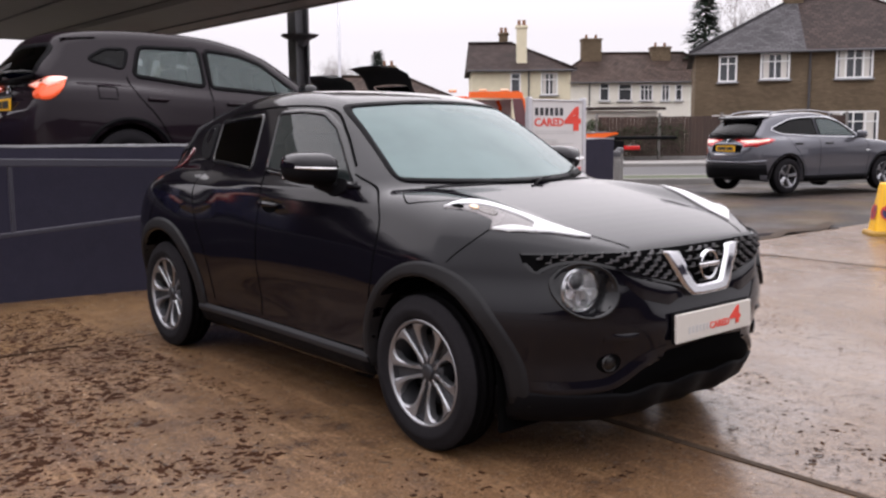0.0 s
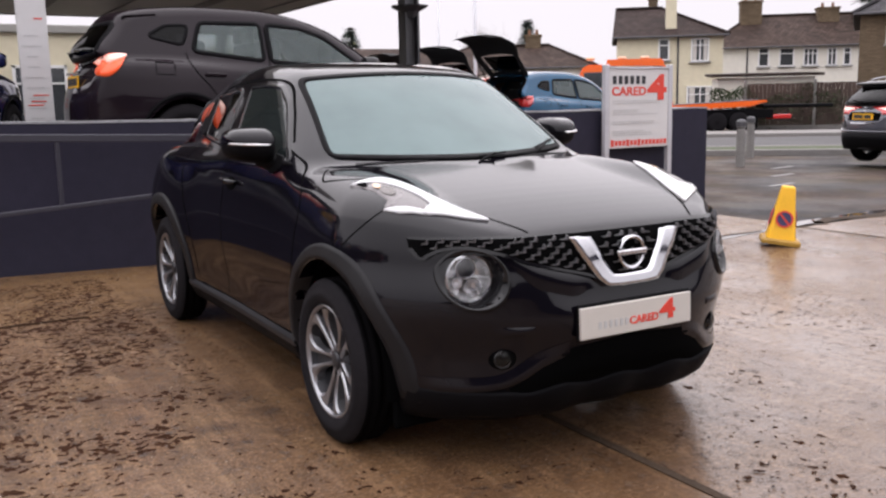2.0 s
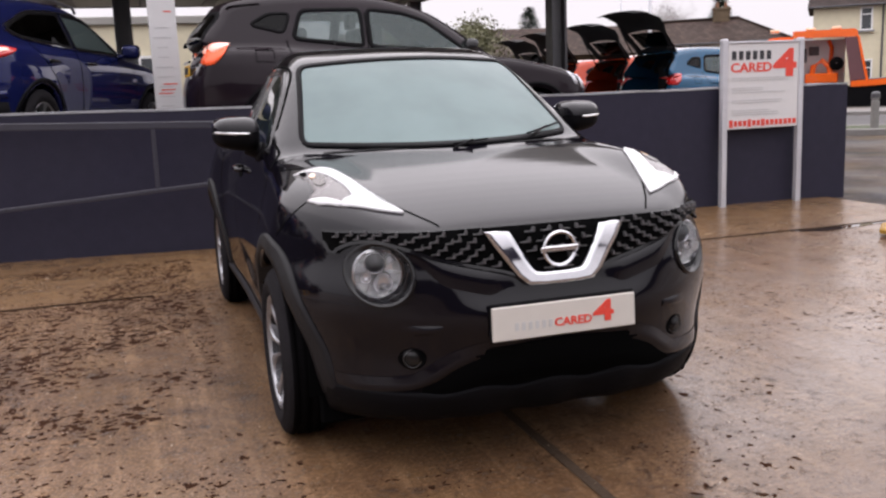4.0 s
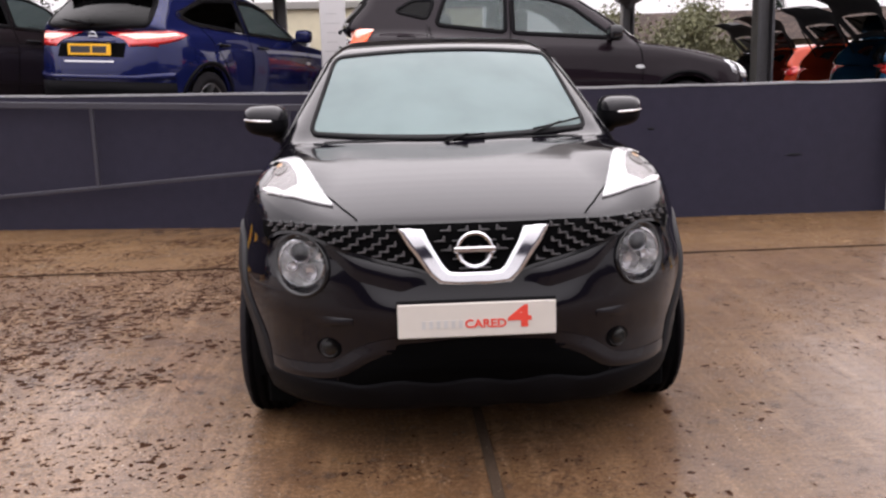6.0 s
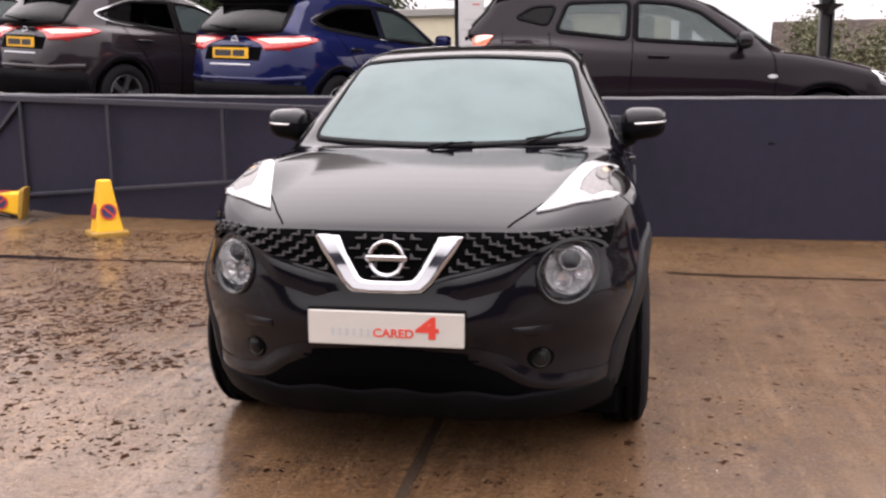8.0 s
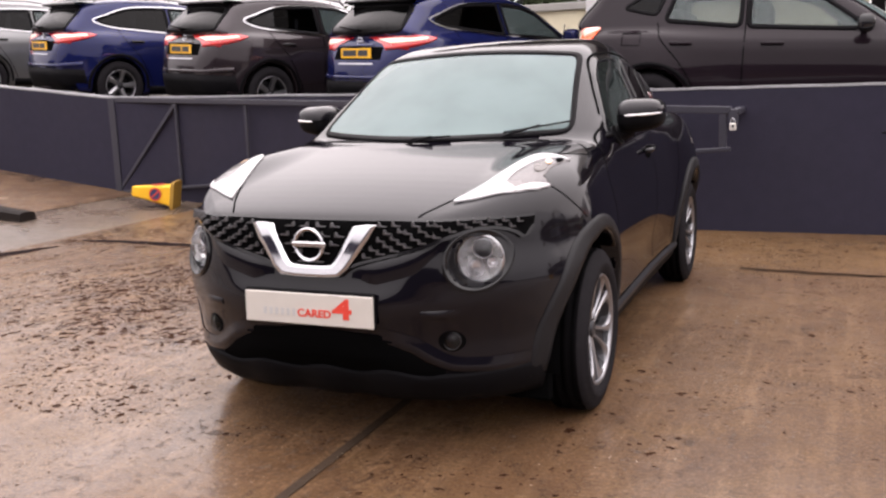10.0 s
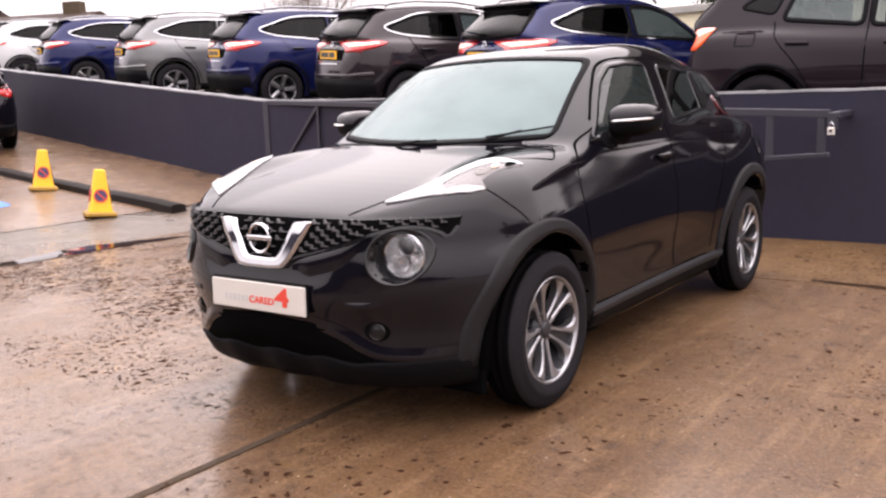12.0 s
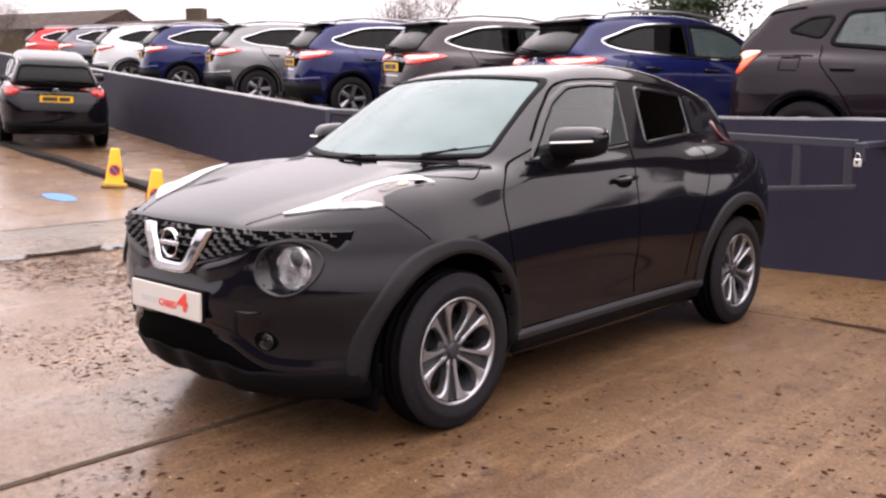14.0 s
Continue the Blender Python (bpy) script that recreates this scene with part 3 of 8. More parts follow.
def shell(field, lo, hi, h):
    """The surface field = 0, for x >= 0 and mirrored, as vertices, quads and normals (dual net, pulled onto the surface)."""
    xs = (np.arange(int((hi[0]) / h) + 2) - 0.5) * h
    ys, zs = np.arange(lo[1], hi[1] + h, h), np.arange(lo[2], hi[2] + h, h)
    F = np.empty((len(xs), len(ys), len(zs)))
    Y, Z = np.meshgrid(ys, zs, indexing="ij")
    for i, x in enumerate(xs):
        F[i] = field(np.full(Y.shape, x), Y, Z)
    nx, ny, nz = F.shape
    S = F < 0
    corners = [(a, b, c) for a in (0, 1) for b in (0, 1) for c in (0, 1)]
    sub = lambda A, o: A[o[0] : nx - 1 + o[0], o[1] : ny - 1 + o[1], o[2] : nz - 1 + o[2]]
    count = sum(sub(S, o).astype(int) for o in corners)
    active = (count > 0) & (count < 8)
    acc, num = np.zeros((*active.shape, 3)), np.zeros(active.shape)
    for a in corners:
        for ax in range(3):
            if a[ax]:
                continue
            b = tuple(1 if k == ax else a[k] for k in range(3))
            fa, fb = sub(F, a), sub(F, b)
            cut = active & ((fa < 0) != (fb < 0))
            t = np.where(cut, fa / np.where(cut, fa - fb, 1), 0)
            for k in range(3):
                acc[..., k] += np.where(cut, a[k] + (t if k == ax else 0), 0)
            num += cut
    idx = -np.ones(active.shape, int)
    idx[active] = np.arange(active.sum())
    base = np.stack(np.nonzero(active), 1)
    P = (base + acc[active] / num[active][:, None]) * h + np.array([xs[0], ys[0], zs[0]])
    quads = []
    for ax in range(3):
        o1, o2 = [k for k in range(3) if k != ax]
        a = [slice(0, n) for n in F.shape]
        b = list(a)
        a[ax], b[ax] = slice(0, F.shape[ax] - 1), slice(1, F.shape[ax])
        A, B = S[tuple(a)], S[tuple(b)]
        e = np.stack(np.nonzero(A != B), 1)
        e = e[(e[:, o1] > 0) & (e[:, o2] > 0) & (e[:, o1] < F.shape[o1] - 1) & (e[:, o2] < F.shape[o2] - 1)]
        flip = A[tuple(e.T)]
        ring = []
        for d1, d2 in ((-1, -1), (0, -1), (0, 0), (-1, 0)):
            c = e.copy()
            c[:, o1] += d1
            c[:, o2] += d2
            ring.append(idx[tuple(c.T)])
        q = np.stack(ring, 1)
        if ax == 1:
            flip = ~flip
        q[~flip] = q[~flip][:, ::-1]
        quads.append(q)
    Q = np.vstack(quads)
    Q = Q[(Q >= 0).all(1)]
    mid = np.abs(P[:, 0]) < h * 0.3

    def grad(p, e=0.002):
        g = np.empty_like(p)
        for k in range(3):
            d = np.zeros(3)
            d[k] = e
            g[:, k] = (field(*(p + d).T) - field(*(p - d).T)) / (2 * e)
        return g
    for _ in range(2):
        g = grad(P)
        P = P - np.clip(field(*P.T), -h, h)[:, None] * g / np.maximum((g * g).sum(1), 0.3)[:, None]
        P[mid, 0] = 0
    N = grad(P, 0.013)
    N[mid, 0] = 0
    N /= np.linalg.norm(N, axis=1)[:, None] + 1e-9
    other = np.arange(len(P))
    far = np.nonzero(~mid)[0]
    other[far] = len(P) + np.arange(len(far))
    P2 = np.vstack([P, P[far] * (-1, 1, 1)])
    N2 = np.vstack([N, N[far] * (-1, 1, 1)])
    Qp = Q[~mid[Q].all(1)]
    return P2, np.vstack([Qp, other[Qp][:, ::-1]]), N2


def shell_mesh(name, P, Q, N, materials, parent, label="", which=None):
    mesh = bpy.data.meshes.new(name)
    mesh.vertices.add(len(P))
    mesh.vertices.foreach_set("co", P.astype(np.float32).ravel())
    mesh.loops.add(4 * len(Q))
    mesh.loops.foreach_set("vertex_index", Q.astype(np.int32).ravel())
    mesh.polygons.add(len(Q))
    mesh.polygons.foreach_set("loop_start", np.arange(0, 4 * len(Q), 4, dtype=np.int32))
    if which is not None:
        mesh.polygons.foreach_set("material_index", which.astype(np.int32))
    mesh.update(calc_edges=True)
    mesh.validate()
    ob = put_mesh(name, mesh, materials, parent, label, True)
    mesh.normals_split_custom_set_from_vertices([tuple(n) for n in N])
    return ob


class Skin:
    """A shell to lay panels on: casts along a view and sets panels proud of what it meets."""
    def __init__(self, P, Q):
        self.tree = BVHTree.FromPolygons([tuple(p) for p in P], [tuple(q) for q in Q])

    def hit(self, p, way):
        place, normal, _, _ = self.tree.ray_cast(Vector(p) - 6 * Vector(way), Vector(way))
        return place, normal


VIEWS = {"front": (lambda u, v: (u, 0, v), (0, 1, 0)), "left": (lambda u, v: (0, u, v), (-1, 0, 0)), "right": (lambda u, v: (0, u, v), (1, 0, 0)),
         "rear": (lambda u, v: (u, 0, v), (0, -1, 0)), "top": (lambda u, v: (u, v, 0), (0, 0, -1))}


def lay(skin, view, uv, out, way=None):
    place, w = VIEWS[view]
    w = way or w
    done = []
    for u, v in uv:
        p, nrm = skin.hit(place(u, v), w)
        done.append(None if p is None else p + nrm * out)
    good = [d for d in done if d is not None]
    if not good:
        return [Vector(place(u, v)) for u, v in uv]
    last = good[0]
    for i, d in enumerate(done):
        if d is None:
            done[i] = last.copy()
        last = done[i]
    return done


def patch(bm, skin, view, outline, out, rings=(1.0, 0.97, 0.8, 0.55, 0.3), skirt=0.012, way=None):
    """A panel with the given outline laid on the skin, proud by out, with its rim turned in."""
    o = [Vector(p) for p in outline]
    c = sum(o, Vector((0, 0))) / len(o)
    k = len(o)
    rows = []
    if skirt:
        w = Vector(way or VIEWS[view][1])
        rim = lay(skin, view, o, out, way)
        rows.append([bm.verts.new(p + w * skirt) for p in rim])
    for s in rings:
        rows.append([bm.verts.new(p) for p in lay(skin, view, [c + (p - c) * s for p in o], out, way)])
    for a, b in zip(rows, rows[1:]):
        for i in range(k):
            bm.faces.new((a[i], a[(i + 1) % k], b[(i + 1) % k], b[i]))
    mid = bm.verts.new(lay(skin, view, [c], out, way)[0])
    for i in range(k):
        bm.faces.new((rows[-1][i], rows[-1][(i + 1) % k], mid))


def band(bm, skin, view, lower, upper, out, across=4, skirt=0.012, way=None):
    """A panel between two curves with as many points each, laid on the skin; its rim is turned in."""
    w = Vector(way or VIEWS[view][1])
    grid = []
    for j in range(across + 1):
        t = j / across
        grid.append(lay(skin, view, [Vector(a).lerp(Vector(b), t) for a, b in zip(lower, upper)], out, way))
    rows = [[bm.verts.new(p) for p in row] for row in grid]
    for a, b in zip(rows, rows[1:]):
        for i in range(len(a) - 1):
            bm.faces.new((a[i], a[i + 1], b[i + 1], b[i]))
    if skirt:
        edge = rows[0] + [r[-1] for r in rows[1:-1]] + rows[-1][::-1] + [r[0] for r in rows[1:-1]][::-1]
        back = [bm.verts.new(v.co + w * skirt) for v in edge]
        for i in range(len(edge)):
            j = (i + 1) % len(edge)
            bm.faces.new((edge[i], edge[j], back[j], back[i]))


def seam(bm, skin, view, curve, width, out, way=None):
    """A thin strip along a curve on the skin."""
    c = [Vector(p) for p in curve]
    lo, hi = [], []
    for i, p in enumerate(c):
        d = (c[min(i + 1, len(c) - 1)] - c[max(i - 1, 0)]).normalized()
        nrm = Vector((-d.y, d.x)) * width / 2
        lo.append(p - nrm)
        hi.append(p + nrm)
    band(bm, skin, view, lo, hi, out, 1, 0.0, way)


def offset_outline(o, d):
    """An outline moved outwards by d."""
    o = [Vector(p) for p in o]
    area = sum(a.x * b.y - a.y * b.x for a, b in zip(o, o[1:] + o[:1]))
    sg = 1 if area > 0 else -1
    out = []
    for i, p in enumerate(o):
        t = (o[(i + 1) % len(o)] - o[i - 1]).normalized()
        out.append(p + sg * d * Vector((t.y, -t.x)))
    return out


def ring_panel(bm, skin, view, inner, outer, out, skirt=0.008, way=None):
    """A frame between two closed outlines with as many points each."""
    w = Vector(way or VIEWS[view][1])
    a, b = lay(skin, view, inner, out, way), lay(skin, view, outer, out, way)
    m = lay(skin, view, [Vector(p).lerp(Vector(q), 0.5) for p, q in zip(inner, outer)], out * 1.3, way)
    k = len(a)
    rows = [[bm.verts.new(p + w * skirt) for p in a]] + [[bm.verts.new(p) for p in r] for r in (a, m, b)] + [[bm.verts.new(p + w * skirt) for p in b]]
    for p, q in zip(rows, rows[1:]):
        for i in range(k):
            bm.faces.new((p[i], p[(i + 1) % k], q[(i + 1) % k], q[i]))


def inside(points, outline):
    return poly_distance(points[:, 0], points[:, 1], np.array([tuple(p) for p in outline])) < 0


def mirrored(o):
    return [Vector((-p[0], p[1])) for p in o]

# ---- the place ----
def ground_z(x):
    """The forecourt is level; to the west it climbs as a ramp."""
    r = max(0.0, -max(x, -40) - 4.6)
    return 0.092 * r * r / (r + 0.9)


def yard_z(x):
    """The upper yard behind the wall falls towards the road in the east."""
    return max(-0.02, 0.68 - 0.045 * x if x > -3 else 0.815 + 0.066 * (-3 - max(x, -40)))


def wall_y(x):
    return 4.57 if x > 0.2 else 4.57 - 0.148 * (x - 0.2)


def wall_top(x):
    if x > -6.7:
        return 1.225 - 0.003 * x if x > 0 else 1.225 - 0.012 * x
    return 1.305 + 0.092 * (-6.7 - x)


def sheet(name, xs, ys, height, material, label, cat="ground", kind="structure"):
    verts = [(x, y, height(x, y)) for y in ys for x in xs]
    k = len(xs)
    faces = [(j * k + i, j * k + i + 1, (j + 1) * k + i + 1, (j + 1) * k + i) for j in range(len(ys) - 1) for i in range(k - 1)]
    return tagged(raw(name, verts, faces, material), label, cat, kind=kind)


far_w, far_e = [-900, -400, -150, -80, -45], [30, 60, 120, 300, 900]
far_s, far_n = [-900, -300, -100, -40], [40, 100, 300, 900]
sheet("ground", far_w + list(np.arange(-40, 20.1, 1.0)) + far_e, far_s + [-20, -10, -5, -2, 0, 2, 4.5, 5, 8, 12, 20] + far_n,
      lambda x, y: ground_z(x) - 0.03, M_ASPHALT, "wet dark asphalt of the road and its surroundings")

# concrete slabs of the forecourt, with filled joints between them
def slab(x0, x1, y0, y1, up=0.0):
    bm = bmesh.new()
    xs = np.linspace(x0 + 0.008, x1 - 0.008, max(2, int((x1 - x0) / 0.5)) + 1)
    rim = 0.010
    rows = []
    for y, dz in ((y0 + 0.008, -0.03), (y0 + 0.008, -rim), (y0 + 0.011, 0.0), (y1 - 0.011, 0.0), (y1 - 0.008, -rim), (y1 - 0.008, -0.03)):
        rows.append([bm.verts.new((x, y, ground_z(x) + up + (dz if 0 < i < len(xs) - 1 else min(dz, -rim)))) for i, x in enumerate(xs)])
    for a, b in zip(rows, rows[1:]):
        for i in range(len(xs) - 1):
            bm.faces.new((a[i], a[i + 1], b[i + 1], b[i]))
    return bm


pavement = thing("pavement", None, "old wet brown concrete slabs with dark joints", "forecourt", kind="structure")
for x0, x1, y0, y1 in ((-5.05, 0.05, -7.5, 2.90), (0.05, 5.6, -7.5, 2.90), (5.6, 11.5, -7.5, 2.90), (11.5, 24.0, -7.5, 2.90), (-5.05, 0.05, -20.0, -7.5), (0.05, 5.6, -20.0, -7.5), (5.6, 24.0, -20.0, -7.5),
                       (-5.05, 0.05, 2.90, 5.45), (0.05, 5.75, 2.90, 4.75), (-12.0, -6.35, -7.5, 3.45), (-18.0, -12.0, -7.5, 3.45), (-30.0, -18.0, -7.5, 3.45), (-12.0, -6.35, 3.45, 6.5), (-18.0, -12.0, 3.45, 7.4), (-30.0, -18.0, 3.45, 9.2), (-30, -6.35, -20, -7.5)):
    part("slab", slab(x0, x1, y0, y1), M_CONCRETE, pavement)
part("tarmac_strip", slab(-6.35, -5.05, -20.0, 5.7, -0.004), M_STRIP, pavement, "grey tarmac strip at the foot of the ramp")
bm = bmesh.new()
for x0, x1, y0, y1 in ((0.03, 0.07, -20, 4.6), (-5.06, 5.7, 2.882, 2.918), (5.58, 5.62, -20, 2.9), (-5.07, -5.03, -20, 5.3), (-6.37, -6.33, -20, 5.6), (5.7, 24.0, 2.885, 2.935)):
    box(bm, ((x0 + x1) / 2, (y0 + y1) / 2, -0.0185), (x1 - x0, y1 - y0, 0.025))
part("joint_filler", bm, M_JOINT, pavement, "dark joint filler between the slabs")

# a black rubber edging and tarmac patch where the slabs meet the road
random.seed(4)
bm = bmesh.new()
pts = [(5.95 + 0.28 * k, 2.94 + 0.10 * math.sin(k * 1.3) + 0.02 * k, 0.0) for k in range(12)]
lo = [bm.verts.new((x, y - 0.07 - 0.03 * random.random(), 0.004)) for x, y, z in pts]
mid = [bm.verts.new((x, y, 0.022 + 0.008 * random.random())) for x, y, z in pts]
hi = [bm.verts.new((x, y + 0.07 + 0.04 * random.random(), 0.004)) for x, y, z in pts]
for a, b in ((lo, mid), (mid, hi)):
    for i in range(len(pts) - 1):
        bm.faces.new((a[i], a[i + 1], b[i + 1], b[i]))
tagged(part("tarmac_repair", bm, M_JOINT, None, smooth=True), "black ragged tarmac repair along the slab edge", "road repair", kind="structure")

# rain standing along the low edges of the slabs
M_WATER = mat("standing_rain", (0.022, 0.013, 0.009), 0.03, spec=0.5, vary=0.2, scale=3, rough_vary=0.01)
def puddle(name, spine, widths, label):
    bm = bmesh.new()
    pts = [Vector(p) for p in spline(spine, 6)]
    w = np.interp(np.linspace(0, 1, len(pts)), np.linspace(0, 1, len(widths)), widths)
    rows = []
    for i, p in enumerate(pts):
        d = (pts[min(i + 1, len(pts) - 1)] - pts[max(i - 1, 0)]).normalized()
        n = Vector((-d.y, d.x))
        a, b = [w[i] * (0.75 + 0.45 * noise.noise(Vector((p.x * 4.1, p.y * 4.1, k)))) for k in (0.0, 7.0)]
        rows.append([bm.verts.new((q.x, q.y, ground_z(q.x) + 0.0035)) for q in (p - n * a, p, p + n * b)])
    for p, q in zip(rows, rows[1:]):
        for i in range(2):
            bm.faces.new((p[i], p[i + 1], q[i + 1], q[i]))
    tagged(part(name, bm, M_WATER), label, "puddle", kind="structure")


puddle("puddle", [(-5.02, -0.1), (-5.0, 0.5), (-4.96, 1.1), (-4.95, 1.7), (-4.86, 2.2), (-4.72, 2.6)], [0.01, 0.10, 0.16, 0.17, 0.12, 0.02], "narrow dark puddle along the edge of the tarmac strip")
puddle("puddle", [(-4.75, 2.93), (-4.1, 2.95), (-3.6, 2.92), (-3.2, 2.90)], [0.03, 0.09, 0.08, 0.01], "narrow dark puddle in the joint of the slabs")

puddle("puddle", [(3.9, 2.88), (4.25, 2.80), (4.8, 2.86), (5.4, 2.95), (6.0, 3.06), (6.6, 3.10), (7.24, 3.12), (7.7, 3.06), (8.5, 2.86)], [0.02, 0.09, 0.03, 0.06, 0.12, 0.14, 0.13, 0.10, 0.03], "long shallow puddle along the broken edge of the concrete")

# moss that has filled the joint before the wall, in ragged lengths
def moss_line(spine, widths):
    bm = bmesh.new()
    pts = [Vector(p) for p in spline(spine, 6)]
    w = np.interp(np.linspace(0, 1, len(pts)), np.linspace(0, 1, len(widths)), widths)
    rows = []
    for i, p in enumerate(pts):
        a, b = [w[i] * (0.7 + 0.9 * noise.noise(Vector((p.x * 9.0, p.y * 9.0, k)))) for k in (2.0, 5.0)]
        rows.append([bm.verts.new((p.x, y, z)) for y, z in ((p.y - a, 0.0012), (p.y, 0.010), (p.y + b, 0.0012))])
    for p, q in zip(rows, rows[1:]):
        for i in range(2):
            bm.faces.new((p[i], p[i + 1], q[i + 1], q[i]))
    part("joint_moss", bm, M_JOINTMOSS, pavement, "dark moss in the joint", smooth=True)
M_JOINTMOSS = mat("dark_joint_moss", (0.022, 0.012, 0.007), 0.9, vary=0.5, scale=30, spec=0.05, bump=0.5, bump_scale=80)
for spine, widths in (([(1.15, 2.96), (1.5, 2.92), (1.9, 2.90), (2.2, 2.89)], [0.02, 0.07, 0.05, 0.02]), ([(2.2, 2.89), (2.45, 2.895), (2.75, 2.90)], [0.02, 0.045, 0.015]), ([(2.75, 2.90), (3.4, 2.90), (4.2, 2.90)], [0.012, 0.018, 0.012]), ([(4.2, 2.9), (4.6, 2.9), (5.0, 2.9)], [0.012, 0.03, 0.01]), ([(-1.3, 2.9), (-2.2, 2.91), (-3.2, 2.9)], [0.015, 0.035, 0.02])):
    moss_line(spine, widths)

# upper yard
xs = [-900, -300, -100, -45] + list(np.arange(-40, 5.1, 1.0)) + [5.9, 6.0] + list(np.arange(7, 26.1, 1.0))
verts, faces = [], []
for x in xs:
    y0 = wall_y(max(x, -40)) + 0.09 + 1.2 * max(0.0, x - 6.0)
    zy = yard_z(x)
    verts += [(x, y0, zy if x < 5.95 else -0.035), (x, y0 + 0.6, zy), (x, y0 + 9, zy), (x, y0 + 25, zy), (x, y0 + 65, zy), (x, y0 + 900, zy)]
for i in range(len(xs) - 1):
    for j in range(5):
        faces.append((6 * i + j, 6 * (i + 1) + j, 6 * (i + 1) + j + 1, 6 * i + j + 1))
tagged(raw("upper_yard", verts, faces, M_YARD), "tarmac sales yard behind the retaining wall", "yard", kind="structure")

# retaining wall
def wall_run(name, xs, label):
    bm = bmesh.new()
    rows = []
    for x in xs:
        y, zt, zb = wall_y(x), wall_top(x), min(ground_z(x), yard_z(x)) - 0.3
        rows.append([bm.verts.new((x, y + dy, z)) for dy, z in ((0, zb), (0, zt - 0.012), (0.012, zt), (0.208, zt), (0.22, zt - 0.012), (0.22, zb))])
    for a, b in zip(rows, rows[1:]):
        for i in range(6):
            bm.faces.new((a[i], a[(i + 1) % 6], b[(i + 1) % 6], b[i]))
    bm.faces.new(rows[0])
    bm.faces.new(rows[-1][::-1])
    wall = tagged(part(name, bm, M_WALL), label, "wall", kind="structure")
    bm = bmesh.new()
    rows = []
    random.seed(7)
    for x in xs:
        y, zt, j = wall_y(x), wall_top(x), random.uniform(-0.004, 0.004)
        rows.append([bm.verts.new((x, y + dy, zt + dz)) for dy, dz in ((-0.006, -0.014 + j), (-0.004, 0.004 + j), (0.226, 0.004 + j), (0.228, -0.014))])
    for a, b in zip(rows, rows[1:]):
        for i in range(3):
            bm.faces.new((a[i], a[i + 1], b[i + 1], b[i]))
    part("wall_edge", bm, M_COPING, wall, "worn pale top edge")
    return wall


east = wall_run("wall_east", list(np.linspace(0.2, 5.97, 24)), "slate grey painted retaining wall with a worn top edge")
wall_run("wall_west", list(np.linspace(-40, 0.2, 110)), "slate grey painted retaining wall climbing with the ramp")
bm = bmesh.new()
for k, (x, z, s) in enumerate(((3.45, 0.555, 0.08), (2.1, 0.83, 0.03))):
    made = bmesh.ops.create_icosphere(bm, subdivisions=2, radius=1)["verts"]
    for v in made:
        v.co = (v.co.x * s * (1 + 0.3 * math.sin(9 * v.co.z + k)) + x, v.co.y * 0.006 + 4.569, v.co.z * 0.014 + z)
part("wall_scar", bm, mat("chipped_wall_paint", (0.009, 0.009, 0.013), 0.8, spec=0.2), east, "dark chipped scar in the wall face", smooth=True)

# long swing gate folded against the wall
gate = thing("swing_gate", None, "long tapered slate grey steel gate folded against the wall", "gate")
gx0, gy0, gx1, gy1 = 0.95, 4.17, -6.67, 5.60
def gp(t, z):
    return (gx0 + (gx1 - gx0) * t, gy0 + (gy1 - gy0) * t, z)
def top_z(t):
    return 1.045 + 0.235 * t
def low_z(t):
    return 0.735 - 0.62 * t
def rail(name, a, b, w=0.05, d=0.04, label=""):
    v = Vector(b) - Vector(a)
    m = Matrix.Translation((Vector(a) + Vector(b)) / 2) @ v.to_track_quat("X", "Z").to_matrix().to_4x4()
    return part(name, new_box((0, 0, 0), (v.length, d, w), 0.005, m), M_GATE, gate, label)
rail("top_rail", gp(0, top_z(0)), gp(1, top_z(1)), 0.06)
rail("bottom_rail", gp(0.0, low_z(0)), gp(1, low_z(1)), 0.035)
for t in (0.008, 0.062, 0.28, 0.52, 0.70, 0.85):
    rail("upright", gp(t, top_z(t)), gp(t, low_z(t)), 0.06 if t < 0.1 else 0.035, 0.03)
rail("hinge_post", gp(1, ground_z(gx1) - 0.05), gp(1, top_z(1) + 0.02), 0.10, 0.08)
rail("brace", gp(0.995, low_z(1) + 0.06), gp(0.85, top_z(0.85) - 0.04), 0.045)
part("lock_plate", new_box((gx0 + 0.02, gy0, 0.99), (0.07, 0.05, 0.13), 0.006), M_GATE, gate)
part("lock_bracket", new_box((gx0 + 0.045, gy0 + 0.20, 1.035), (0.06, 0.44, 0.05), 0.008), M_GATE, gate, "bracket that holds the gate off the wall")
lock = thing("padlock", pose(gx0 + 0.02, gy0 - 0.045, 0.915), "small brass and steel padlock on the gate", "padlock")
part("lock_body", new_box((0, 0, 0), (0.052, 0.024, 0.058), 0.006), mat("pale_padlock", (0.62, 0.60, 0.56), 0.35, 0.3), lock)
bm = bmesh.new()
tube(bm, [(0.017 * math.cos(a), 0, 0.03 + 0.036 * math.sin(a) + (0 if 0 < a < math.pi else -0.006)) for a in np.linspace(0, math.pi, 12)], 0.005, 8)
part("shackle", bm, M_CHROME, lock, smooth=True)
part("keyhole", new_box((0, -0.0125, 0.004), (0.018, 0.002, 0.022), 0.004), M_INK, lock)

